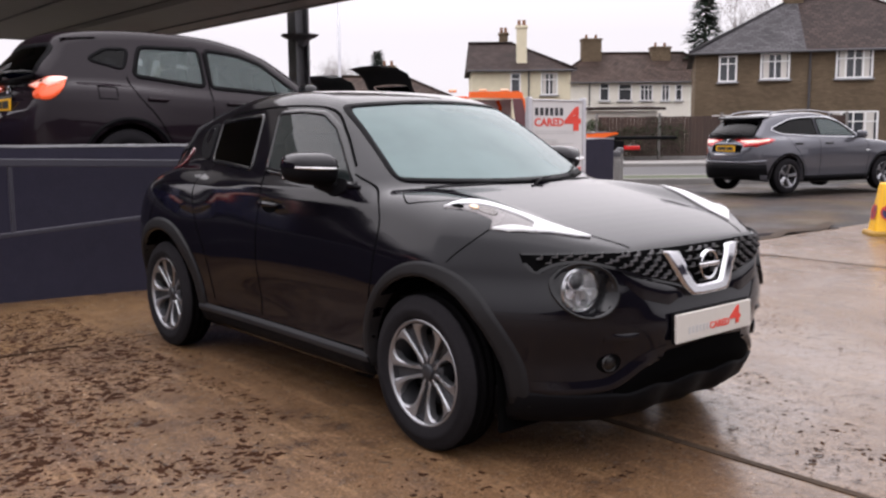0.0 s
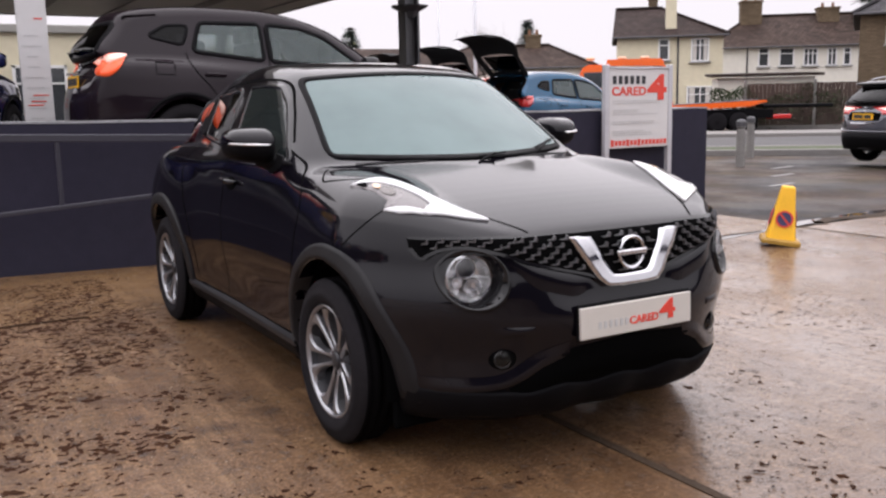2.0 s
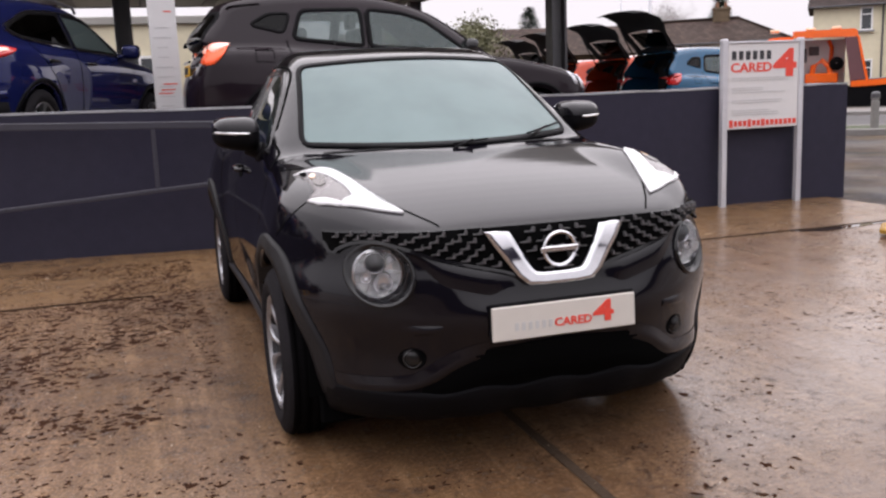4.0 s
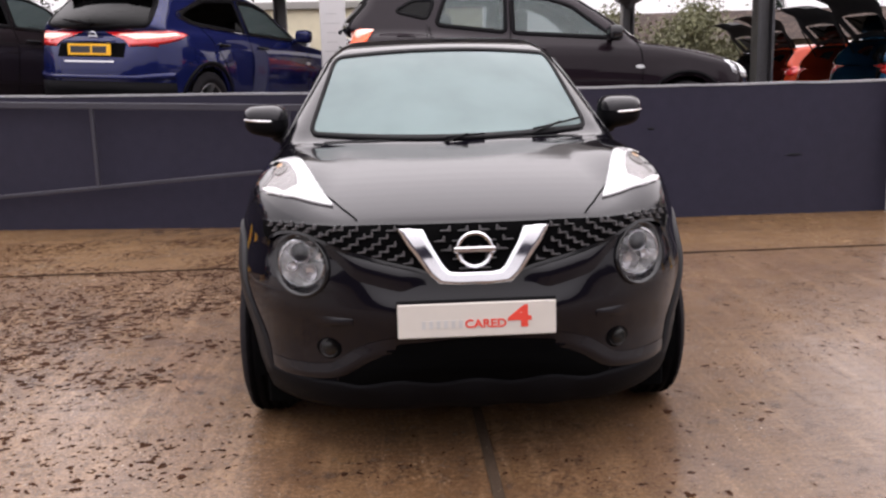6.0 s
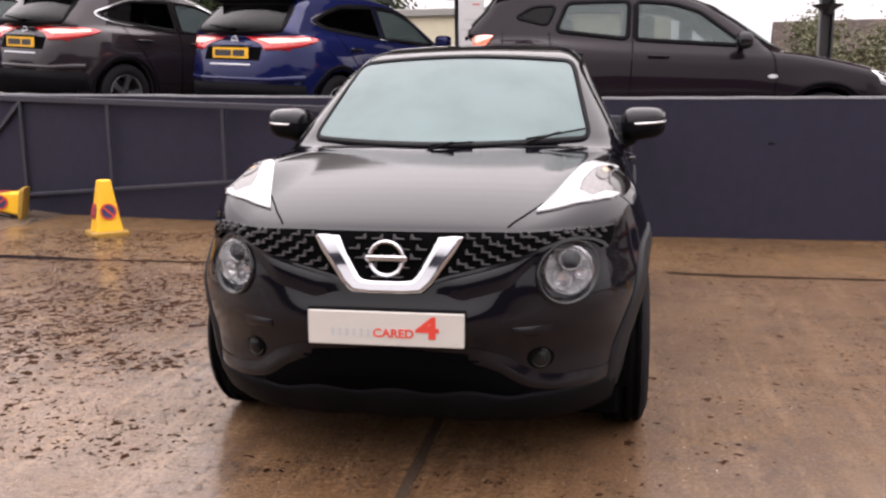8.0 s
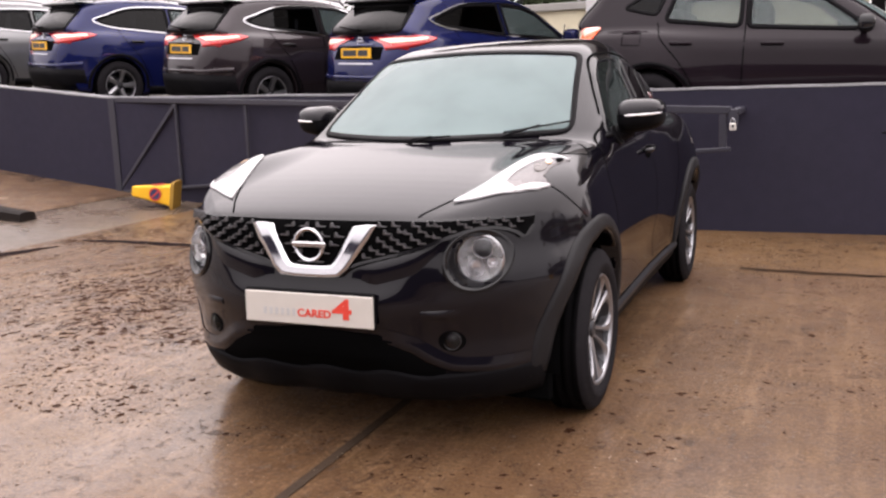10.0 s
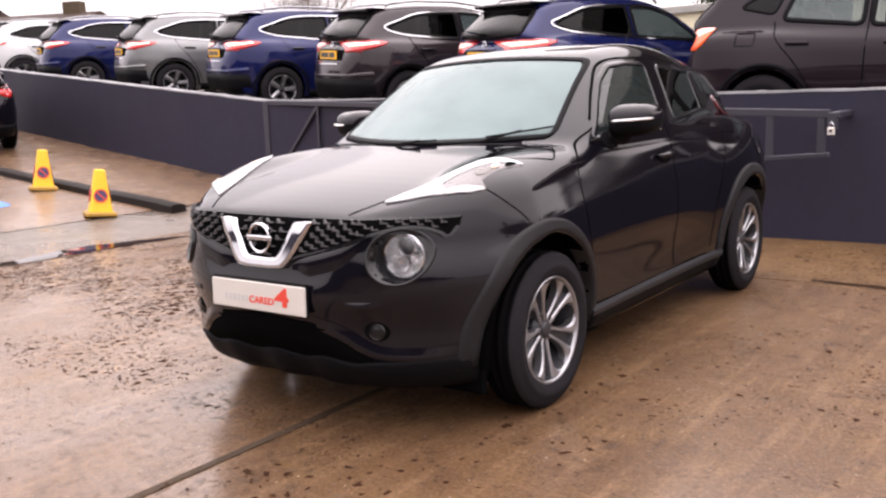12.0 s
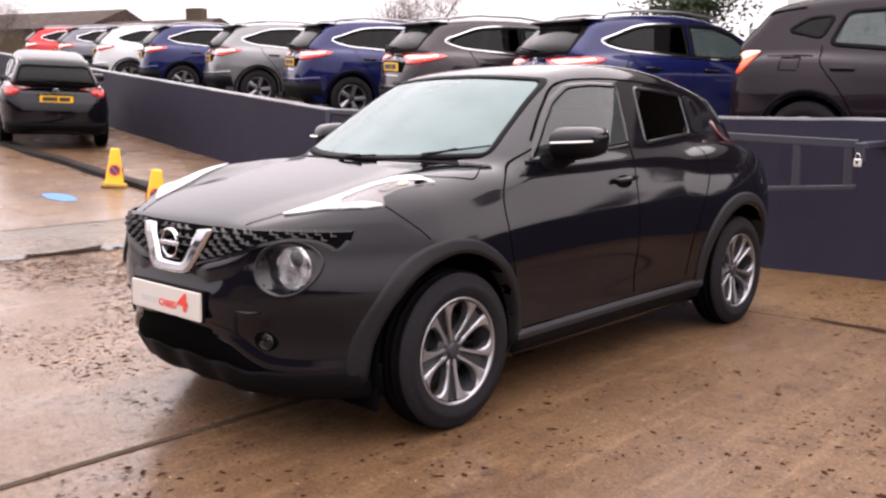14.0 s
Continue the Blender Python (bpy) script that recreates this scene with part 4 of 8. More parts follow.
# post sign in front of the wall
sign = thing("post_sign", None, "white dealership sign on two aluminium posts", "sign")
for x in (4.34, 5.26):
    part("post", new_box((x, 4.47, 0.82), (0.064, 0.064, 1.74), 0.008), M_SIGNPOST, sign, "square aluminium post")
board = part("board", new_box((4.80, 4.462, 1.222), (0.85, 0.03, 0.865), 0.004), M_SIGN, sign, "white printed board")
up = pose(0, 0, 0, 90, 0, 0)
fy = 4.445
for k in range(6):
    part("brand_bar", new_box((4.442 + k * 0.083, fy, 1.525), (0.052, 0.004, 0.088)), M_INK, board, "black bar of print")
letters("CARED", 0.49, 0.095, M_REDINK, Matrix.Translation((4.65, fy, 1.405)) @ up, board, bold=0.025)
letters("4", 0.285, 0.285, M_REDINK, Matrix.Translation((5.055, fy, 1.445)) @ up, board, bold=0.04)
random.seed(2)
for k, z in enumerate((1.30, 1.275, 1.20, 1.178, 1.155, 1.075, 1.052, 0.975, 0.952, 0.93)):
    bm = bmesh.new()
    w = random.uniform(0.35, 0.70)
    box(bm, (4.42 + w / 2, fy, z), (w, 0.003, 0.008))
    part("print_line", bm, M_GREYINK, board)
for k in range(15):
    part("address_bar", new_box((4.415 + k * 0.055, fy, 0.845), (0.040, 0.003, 0.075 if k in (0, 4, 7) else 0.055)), M_REDINK, board, "red bar of print")
part("board_edge", new_box((4.80, 4.44, 1.655), (0.85, 0.012, 0.018), 0.003), M_SIGNPOST, sign)

# east: verge, kerb, pavement and fence run along the road
R = Matrix.Translation((16.5, 9.6, 0)) @ pose(0, 0, 0, 0, 0, -40.5)
def along(name, s0, s1, d0, d1, z0, z1, material, label, cat):
    ob = part(name, new_box(((s0 + s1) / 2, (d0 + d1) / 2, (z0 + z1) / 2), (s1 - s0, d1 - d0, z1 - z0), 0.02 if z1 - z0 > 0.05 else 0.0), material)
    ob.matrix_basis = R
    return tagged(ob, label, cat, kind="structure")
along("verge", -6.4, 70, 0.0, 1.5, -0.05, 0.10, M_GRASS, "strip of short wet grass beside the road", "verge")
along("kerb", -6.5, 70, -0.16, -0.005, -0.05, 0.115, M_PAVING, "pale concrete kerb stones", "kerb")
along("kerb", -6.5, 70, 1.505, 1.66, -0.05, 0.115, M_PAVING, "pale concrete kerb stones", "kerb")
along("road", -60, 120, 1.8, 9.5, -0.04, -0.012, mat("pale_wet_road", (0.085, 0.082, 0.082), 0.7, spec=0.12, vary=0.15, scale=2), "pale wet main road", "road")
along("pavement_east", -60, 120, 10.0, 12.6, -0.05, 0.09, M_PAVING, "pale pavement across the road", "pavement")
for k in range(3):
    ob = part("road_marking", new_box((0, 0, 0), (0.75, 0.10, 0.004)), M_ROADPAINT)
    ob.matrix_basis = pose(9.3 + 1.4 * (k % 3), 6.2 + 1.9 * k * 0.6, -0.026, 0, 0, 12)
    tagged(ob, "worn white parking bay marking", "road marking", kind="structure")

# canopy over the yard
canopy = thing("canopy", None, "flat pale sheet-clad forecourt canopy on dark steel columns", "canopy", kind="structure")
CZ = 3.58
part("soffit", new_box((1.3, 14.1, CZ + 0.15), (9.4, 13.2, 0.30), 0.02), M_CANOPY, canopy, "pale ribbed underside")
M_SOFFITJOINT = mat("soffit_joint", (0.12, 0.115, 0.11), 0.6)
for k in range(6):
    part("soffit_joint", new_box((-2.6 + 1.6 * k, 14.1, CZ - 0.012), (0.05 if k % 2 else 0.30, 13.1, 0.022)), M_SOFFITJOINT, canopy, "darker joint between the soffit sheets")
part("fascia", new_box((1.3, 7.46, CZ + 0.28), (9.5, 0.06, 0.62), 0.01), M_CANOPY, canopy)
part("fascia", new_box((1.3, 20.74, CZ + 0.28), (9.5, 0.06, 0.62), 0.01), M_CANOPY, canopy)
part("fascia", new_box((6.04, 14.1, CZ + 0.28), (0.06, 13.2, 0.62), 0.01), M_CANOPY, canopy)
part("fascia", new_box((-3.44, 14.1, CZ + 0.28), (0.06, 13.2, 0.62), 0.01), M_CANOPY, canopy)
for x, y in ((6.45, 12.8), (5.9, 20.3), (2.6, 20.2), (-1.4, 14.9), (-3.0, 20.2)):
    bm = bmesh.new()
    z0 = yard_z(x) - 0.1
    box(bm, (x - 0.13, y, (z0 + 4.4) / 2), (0.05, 0.30, 4.4 - z0), 0.004)
    box(bm, (x + 0.13, y, (z0 + 4.4) / 2), (0.05, 0.30, 4.4 - z0), 0.004)
    box(bm, (x, y, (z0 + 4.4) / 2), (0.24, 0.05, 4.4 - z0))
    col = part("column", bm, M_STEEL, canopy, "dark steel I-section column")
    if x > 5:
        bm = bmesh.new()
        lathe(bm, [(-0.10, 0.10), (0.02, 0.20), (0.10, 0.36), (0.13, 0.38), (0.13, 0.0005)], "z", 8, center=(x, y - 0.05, 3.05))
        part("floodlight_ring", bm, M_STEEL, col, "dark flared bracket round the column")

# pull-up banner on the yard
ban = thing("banner_stand", pose(-0.93, 7.62, yard_z(-0.93), 0, 0, 8), "white pull-up banner with grey and red print", "banner")
part("banner_panel", new_box((0, 0, 0.92), (0.31, 0.03, 1.82), 0.006), M_SIGN, ban)
part("banner_foot", new_box((0, 0, 0.02), (0.37, 0.22, 0.05), 0.01), M_SIGNPOST, ban)
random.seed(3)
for k in range(9):
    part("print_line", new_box((-0.02, -0.017, 0.52 + 0.11 * k), (random.uniform(0.12, 0.22), 0.003, 0.010)), M_GREYINK, ban)
for k, z in enumerate((0.665, 0.705, 0.77, 1.58)):
    part("red_print", new_box((0.03 * k - 0.03, -0.0175, z), (0.16 if k < 3 else 0.09, 0.003, 0.014)), M_REDINK, ban)

# ---- cars ----
def car_field(s):
    """A car's outer form: lower body and cabin, each where its side outline, width and rounding meet; y runs from the nose (-) to the tail."""
    low, gh = spline(s["low"], 5, True), spline(s["gh"], 5, True)
    wz, ww = np.array(s["width"]).T
    zz = np.linspace(0, 2.2, 441)
    table = np.convolve(np.pad(np.interp(zz, wz, ww), 12, "edge"), np.hanning(27)[1:-1] / np.hanning(27).sum(), "valid")

    def f(x, y, z):
        ax = np.abs(x)
        front, rear = 1 - step(y, 0.0, 0.9), step(y, s["base"] - 0.6, s["base"] + 0.3)
        a = poly_distance(y - s["bow"] * ax**2 * front + s["bow"] * ax**2 * rear, z + s["crown"] * ax**2, low)
        w = np.interp(z, zz, table)
        blend = step(z, 0.60, 0.78) if "nose_top" in s else 0.0
        n_len, n_exp = [s["nose"][k] + (s.get("nose_top", s["nose"])[k] - s["nose"][k]) * blend for k in (1, 2)]
        n_len = n_len - s.get("nose_tuck", 0.0) * (1 - step(z, 0.42, 0.60))
        tf = np.clip((s["nose"][0] - y) / n_len, 0, 0.995)
        tr = np.clip((y - s["tail"][0]) / s["tail"][1], 0, 0.995)
        w = w * (1 - tf**n_exp) ** 0.45 * (1 - tr**3.0) ** 0.40
        for yc, b in ((0.0, s["bulge"][0]), (s["base"], s["bulge"][1])):
            w = w + b * np.exp(-(((y - yc) / 0.43) ** 2) - ((z - 0.60) / 0.28) ** 2)
        w = w - s.get("waist", 0.0) * np.exp(-(((y - 1.35) / 0.55) ** 2) - ((z - 0.45) / 0.13) ** 2)
        F = smax(a, (ax - w) * 0.92, s["round"])
        for (cx, cy, cz), (rx, ry, rz) in s["fenders"]:
            q = np.sqrt(((ax - cx) / rx) ** 2 + ((y - cy) / ry) ** 2 + ((z - cz) / rz) ** 2) + 1e-6
            F = smin(F, (q - 1) * min(rx, rz), 0.07)
        gf = 1 - step(y, s["gmid"] - 0.4, s["gmid"] + 0.4)
        g = poly_distance(y - s["gbow"] * ax**2 * gf + 0.22 * ax**2 * (1 - gf), z + s["gcrown"] * ax**2, gh)
        wg = s["gw"][0] - s["gw"][1] * np.maximum(z - s["gw"][2], -0.05) - s["gtaper"] * step(y, s["gmid"], s["base"] + 0.6)
        g = smax(g, (ax - wg) * 0.9, s["ground"])
        F = smin(F, g, s["fillet"])
        for yc in (0.0, s["base"]):
            c = np.sqrt((y - yc) ** 2 + (z - s["hub"]) ** 2) - s["well"]
            F = smax(F, -np.maximum(c, 0.50 - ax), 0.012)
        return smax(F, s["floor"] - z, 0.03)
    return f


def wheel(parent, x, y, z, r, rim_r, width, face, spokes="ten", material=None):
    """One wheel, its face to +x or -x: tyre, rim with spokes, and cap."""
    w = thing("wheel", pose(x, y, z, 0, 0, 0 if face > 0 else 180))
    w.parent = parent
    h = width / 2
    bm = bmesh.new()
    prof = [(-h * 0.8, rim_r), (-h, rim_r + 0.02), (-h * 1.02, (r + rim_r) / 2), (-h * 0.92, r - 0.026), (-h * 0.70, r - 0.005)]
    for g in (-0.45, 0.0, 0.45):
        prof += [(h * g - 0.009, r), (h * g - 0.006, r - 0.008), (h * g + 0.006, r - 0.008), (h * g + 0.009, r)]
    prof += [(h * 0.70, r - 0.005), (h * 0.91, r - 0.028), (h * 1.02, (r + rim_r) / 2), (h, rim_r + 0.02), (h * 0.8, rim_r)]
    for k, ring in enumerate(lathe(bm, prof[4:-4], "x", 112)):
        if k % 4 < 2:
            # grooves across the shoulders of the tread
            for v in ring:
                if abs(v.co.x) > h * 0.55:
                    v.co.y, v.co.z = v.co.y * 0.976, v.co.z * 0.976
    tyre = part("tyre", bm, M_TREAD, w, "black rubber tyre with a wet tread darkened for shade", smooth=True)
    bm = bmesh.new()
    lathe(bm, prof[:5], "x", 56)
    k0 = len(prof) - 5
    side = prof[k0:]
    side = [side[0], (h * 0.83, r - 0.014), side[1], (h * 0.98, r - 0.050), side[2], (h * 1.025, rim_r + 0.040), (h * 1.005, rim_r + 0.036), side[3], side[4]]
    lathe(bm, side, "x", 56)
    part("sidewall", bm, M_RUBBER, tyre, "dull grey-black sidewall", smooth=True)
    alloy = material or M_ALLOY
    bm = bmesh.new()
    lathe(bm, [(-h * 0.8, rim_r), (-h * 0.8, rim_r - 0.02), (0.0, rim_r - 0.035), (h * 0.74, rim_r - 0.016)], "x", 56)
    rim = part("rim", bm, M_DARKALLOY, w, "alloy rim with a dark barrel", smooth=True)
    bm = bmesh.new()
    lathe(bm, [(h * 0.74, rim_r - 0.010), (h * 0.86, rim_r - 0.006), (h * 0.91, rim_r + 0.001), (h * 0.86, rim_r + 0.005)], "x", 56)
    part("rim_lip", bm, alloy, rim, "bright machined lip", smooth=True)
    bm = bmesh.new()
    lathe(bm, [(-0.02, 0.0), (-0.02, 0.155), (-0.045, 0.155), (-0.045, 0.0)], "x", 40)
    part("brake_disc", bm, M_DARKALLOY, w, "dull grey brake disc", smooth=False)
    bm = bmesh.new()
    lathe(bm, [(h * 0.60, 0.001), (h * 0.60, 0.026), (h * 0.56, 0.032), (h * 0.50, 0.034)], "x", 24)
    part("centre_cap", bm, M_DARKALLOY, w, "dark grey centre cap", smooth=True)
    bm = bmesh.new()
    lathe(bm, [(h * 0.50, 0.034), (h * 0.46, 0.062), (h * 0.28, 0.078), (-0.02, 0.085)], "x", 30)
    for k in range(5):
        a = radians(72 * k + 36)
        made = bmesh.ops.create_cone(bm, cap_ends=True, segments=6, radius1=0.011, radius2=0.010, depth=0.02)["verts"]
        bmesh.ops.transform(bm, verts=made, matrix=Matrix.Translation((h * 0.40, 0.057 * math.cos(a), 0.057 * math.sin(a))) @ pose(0, 0, 0, 0, 90, 0))
    part("hub", bm, M_DARKALLOY, w, smooth=False)
    if spokes == "ten":
        # five leaf-shaped openings, each between two curved spokes that widen towards the rim, and a dark wedge between the pairs
        rr = np.array([0.040, 0.060, 0.085, 0.110, 0.135, 0.160, 0.178, 0.192, 0.202, rim_r - 0.012])
        leaf = np.interp(rr, [0.04, 0.06, 0.085, 0.11, 0.135, 0.16, 0.178, 0.192, 0.202, 0.21], [0.003, 0.009, 0.024, 0.036, 0.045, 0.050, 0.049, 0.042, 0.029, 0.012])
        gap = np.interp(rr, [0.04, 0.06, 0.21], [0.005, 0.009, 0.030])
        for k in range(5):
            mid = radians(72 * k + 10)
            for sg in (-1, 1):
                bm = bmesh.new()
                rows = []
                for r0, a, g in zip(rr, leaf, gap):
                    half = r0 * math.sin(radians(36) - g / r0)
                    t = (r0 - 0.04) / (rim_r - 0.05)
                    top = h * (0.50 + 0.34 * t)
                    ring = []
                    for q, x in ((a, top - 0.040), (a, top - 0.007), (a + 0.22 * (half - a), top), (a + 0.80 * (half - a), top - 0.001), (half, top - 0.007), (half, top - 0.034)):
                        c = math.sqrt(max(r0 * r0 - q * q, 0))
                        y, z = c * math.cos(mid) - sg * q * math.sin(mid), c * math.sin(mid) + sg * q * math.cos(mid)
                        ring.append(bm.verts.new((x, y, z)))
                    rows.append(ring)
                for p, q in zip(rows, rows[1:]):
                    for i in range(5):
                        bm.faces.new((p[i], p[i + 1], q[i + 1], q[i]))
                part("spoke", bm, alloy, rim, smooth=False)
            bm = bmesh.new()
            a = mid + radians(36)
            d, n = Vector((0, math.cos(a), math.sin(a))), Vector((0, -math.sin(a), math.cos(a)))
            quad = [(d * r0 + n * o + Vector((h * (0.50 + 0.34 * (r0 - 0.04) / (rim_r - 0.05)) - 0.026, 0, 0))) for r0, o in ((0.05, -0.008), (0.05, 0.008), (rim_r - 0.012, 0.031), (rim_r - 0.012, -0.031))]
            vs = [bm.verts.new(v) for v in quad] + [bm.verts.new(v - Vector((0.012, 0, 0))) for v in quad]
            bm.faces.new(vs[:4])
            bm.faces.new(vs[4:][::-1])
            for i in range(4):
                bm.faces.new((vs[i], vs[(i + 1) % 4], vs[4 + (i + 1) % 4], vs[4 + i]))
            part("spoke_web", bm, M_DARKALLOY, rim, "dark grey web between two pairs of spokes")
    else:
        for k in range(5):
            bm = bmesh.new()
            rows = []
            for i in range(9):
                t = i / 8
                r0, a, hw = 0.042 + (rim_r - 0.054) * t, radians(72 * k + 4 * t), (0.07 + 0.03 * t - 0.016 * math.sin(math.pi * t)) / 2
                top = h * (0.52 + 0.32 * t)
                d, n = Vector((0, math.cos(a), math.sin(a))), Vector((0, -math.sin(a), math.cos(a)))
                rows.append([bm.verts.new(d * r0 + n * o + Vector((top + e, 0, 0))) for o, e in ((-hw, -0.04), (-hw * 0.85, -0.013), (-0.25 * hw, 0.004), (hw * 0.85, 0.001), (hw, -0.04))])
            for p, q in zip(rows, rows[1:]):
                for i in range(4):
                    bm.faces.new((p[i], p[i + 1], q[i + 1], q[i]))
            part("spoke", bm, alloy, rim, smooth=False)
    return w


def arch_liner(bm, sx, yc, zc, r, reach):
    """The dark hood over a wheel: an arc and its inner wall."""
    rows = []
    for a in np.linspace(radians(-12), radians(192), 30):
        y, z = yc + r * math.cos(a), zc + r * math.sin(a)
        rows.append([bm.verts.new(v) for v in ((0.47 * sx, yc + (y - yc) * 0.02, zc - 0.06), (0.47 * sx, y, z), (reach * sx, y, z))])
    for p, q in zip(rows, rows[1:]):
        for i in range(2):
            bm.faces.new((p[i], p[i + 1], q[i + 1], q[i]))


def cut_holes(P, Q, holes):
    """Drops the faces behind the window openings; holes: (view, outline)."""
    mid = P[Q].mean(1)
    keep = np.ones(len(Q), bool)
    for view, outline, test in holes:
        uv = {"front": mid[:, [0, 2]], "rear": mid[:, [0, 2]]}.get(view, mid[:, [1, 2]])
        keep &= ~(inside(uv, outline) & test(mid))
    return Q[keep]


def window(name, skin, parent, view, outline, pane, frame_w=0.022, out=0.004, trim=M_PLASTIC, label="", inset=0.0):
    bm = bmesh.new()
    ring_panel(bm, skin, view, offset_outline(outline, -0.012), offset_outline(outline, frame_w), out)
    fr = part(name, bm, trim, parent, label, smooth=True)
    bm = bmesh.new()
    patch(bm, skin, view, outline, out * 0.5 - inset, skirt=0)
    glassy = part("pane", bm, pane, fr, smooth=True)
    glassy.visible_shadow = False
    return fr


def cabin(parent, floor_z, seat_y, rear_y, half, dash_y, belt, wheel_side=-1):
    """Floor, dashboard, steering wheel and seats, seen dimly through the glass."""
    part("cabin_floor", new_box((0, (dash_y + rear_y) / 2 + 0.2, floor_z), (half * 1.9, rear_y - dash_y + 1.0, 0.03)), M_CABIN, parent)
    bm = bmesh.new()
    box(bm, (0, dash_y, belt - 0.14), (half * 1.86, 0.42, 0.24), 0.06, segments=3)
    part("dashboard", bm, M_CABIN, parent, smooth=True)
    bm = bmesh.new()
    lathe(bm, [(-0.012, 0.175), (0, 0.163), (0.012, 0.175), (0, 0.187)], "y", 32, True)
    box(bm, (0, 0, -0.02), (0.32, 0.02, 0.05), 0.008)
    bmesh.ops.transform(bm, verts=bm.verts, matrix=pose(wheel_side * half * 0.47, dash_y + 0.33, belt - 0.06, -25, 0, 0))
    part("steering_wheel", bm, M_PLASTIC, parent, smooth=True)
    for x in (-half * 0.47, half * 0.47):
        bm = bmesh.new()
        box(bm, (x, seat_y, floor_z + 0.32), (0.48, 0.50, 0.16), 0.05, segments=3)
        box(bm, (x, seat_y + 0.30, floor_z + 0.66), (0.46, 0.13, 0.60), 0.05, Matrix.Translation((0, 0, 0)), 3)
        box(bm, (x, seat_y + 0.36, floor_z + 1.04), (0.25, 0.09, 0.17), 0.035, segments=3)
        part("front_seat", bm, M_CABIN, parent, smooth=True)
    bm = bmesh.new()
    box(bm, (0, rear_y, floor_z + 0.32), (half * 1.75, 0.46, 0.16), 0.05, segments=3)
    box(bm, (0, rear_y + 0.28, floor_z + 0.62), (half * 1.75, 0.13, 0.55), 0.05, segments=3)
    for x in (-half * 0.5, half * 0.5):
        box(bm, (x, rear_y + 0.31, floor_z + 0.96), (0.24, 0.08, 0.14), 0.03, segments=3)
    part("rear_seat", bm, M_CABIN, parent, smooth=True)


SUBJECT = dict(
    low=[(-0.48, 0.21), (-0.66, 0.27), (-0.768, 0.37), (-0.805, 0.48), (-0.808, 0.58), (-0.785, 0.66), (-0.762, 0.76), (-0.745, 0.845), (-0.67, 0.900), (-0.40, 0.975), (0.0, 1.045), (0.25, 1.078),
         (0.6, 1.085), (1.4, 1.09), (2.2, 1.12), (2.75, 1.10), (3.10, 1.00), (3.26, 0.80), (3.30, 0.55), (3.22, 0.32), (3.0, 0.22), (1.3, 0.19)],
    gh=[(0.10, 0.95), (0.215, 1.083), (0.55, 1.29), (0.87, 1.46), (1.15, 1.528), (1.6, 1.560), (2.1, 1.540), (2.5, 1.478), (2.76, 1.415), (2.86, 1.35), (2.97, 1.2), (3.06, 1.0), (2.5, 0.9), (1.2, 0.9)],
    width=[(0.0, 0.70), (0.18, 0.76), (0.25, 0.80), (0.35, 0.832), (0.5, 0.842), (0.65, 0.848), (0.8, 0.842), (0.92, 0.815), (1.02, 0.785), (1.1, 0.745), (1.2, 0.66)],
    bow=0.10, crown=0.05, base=2.53, nose=(-0.08, 0.765, 2.25), nose_top=(-0.08, 0.82, 1.42), nose_tuck=0.045, tail=(2.55, 0.80), bulge=(0.035, 0.04), waist=0.02, round=0.075,
    fenders=[((0.627, 0.00, 0.70), (0.185, 0.54, 0.332)), ((0.69, 2.52, 0.72), (0.185, 0.60, 0.36))],
    gmid=1.3, gbow=0.42, gcrown=0.07, gw=(0.752, 0.50, 1.10), gtaper=0.15, ground=0.085, fillet=0.045, hub=0.335, well=0.398, floor=0.175)


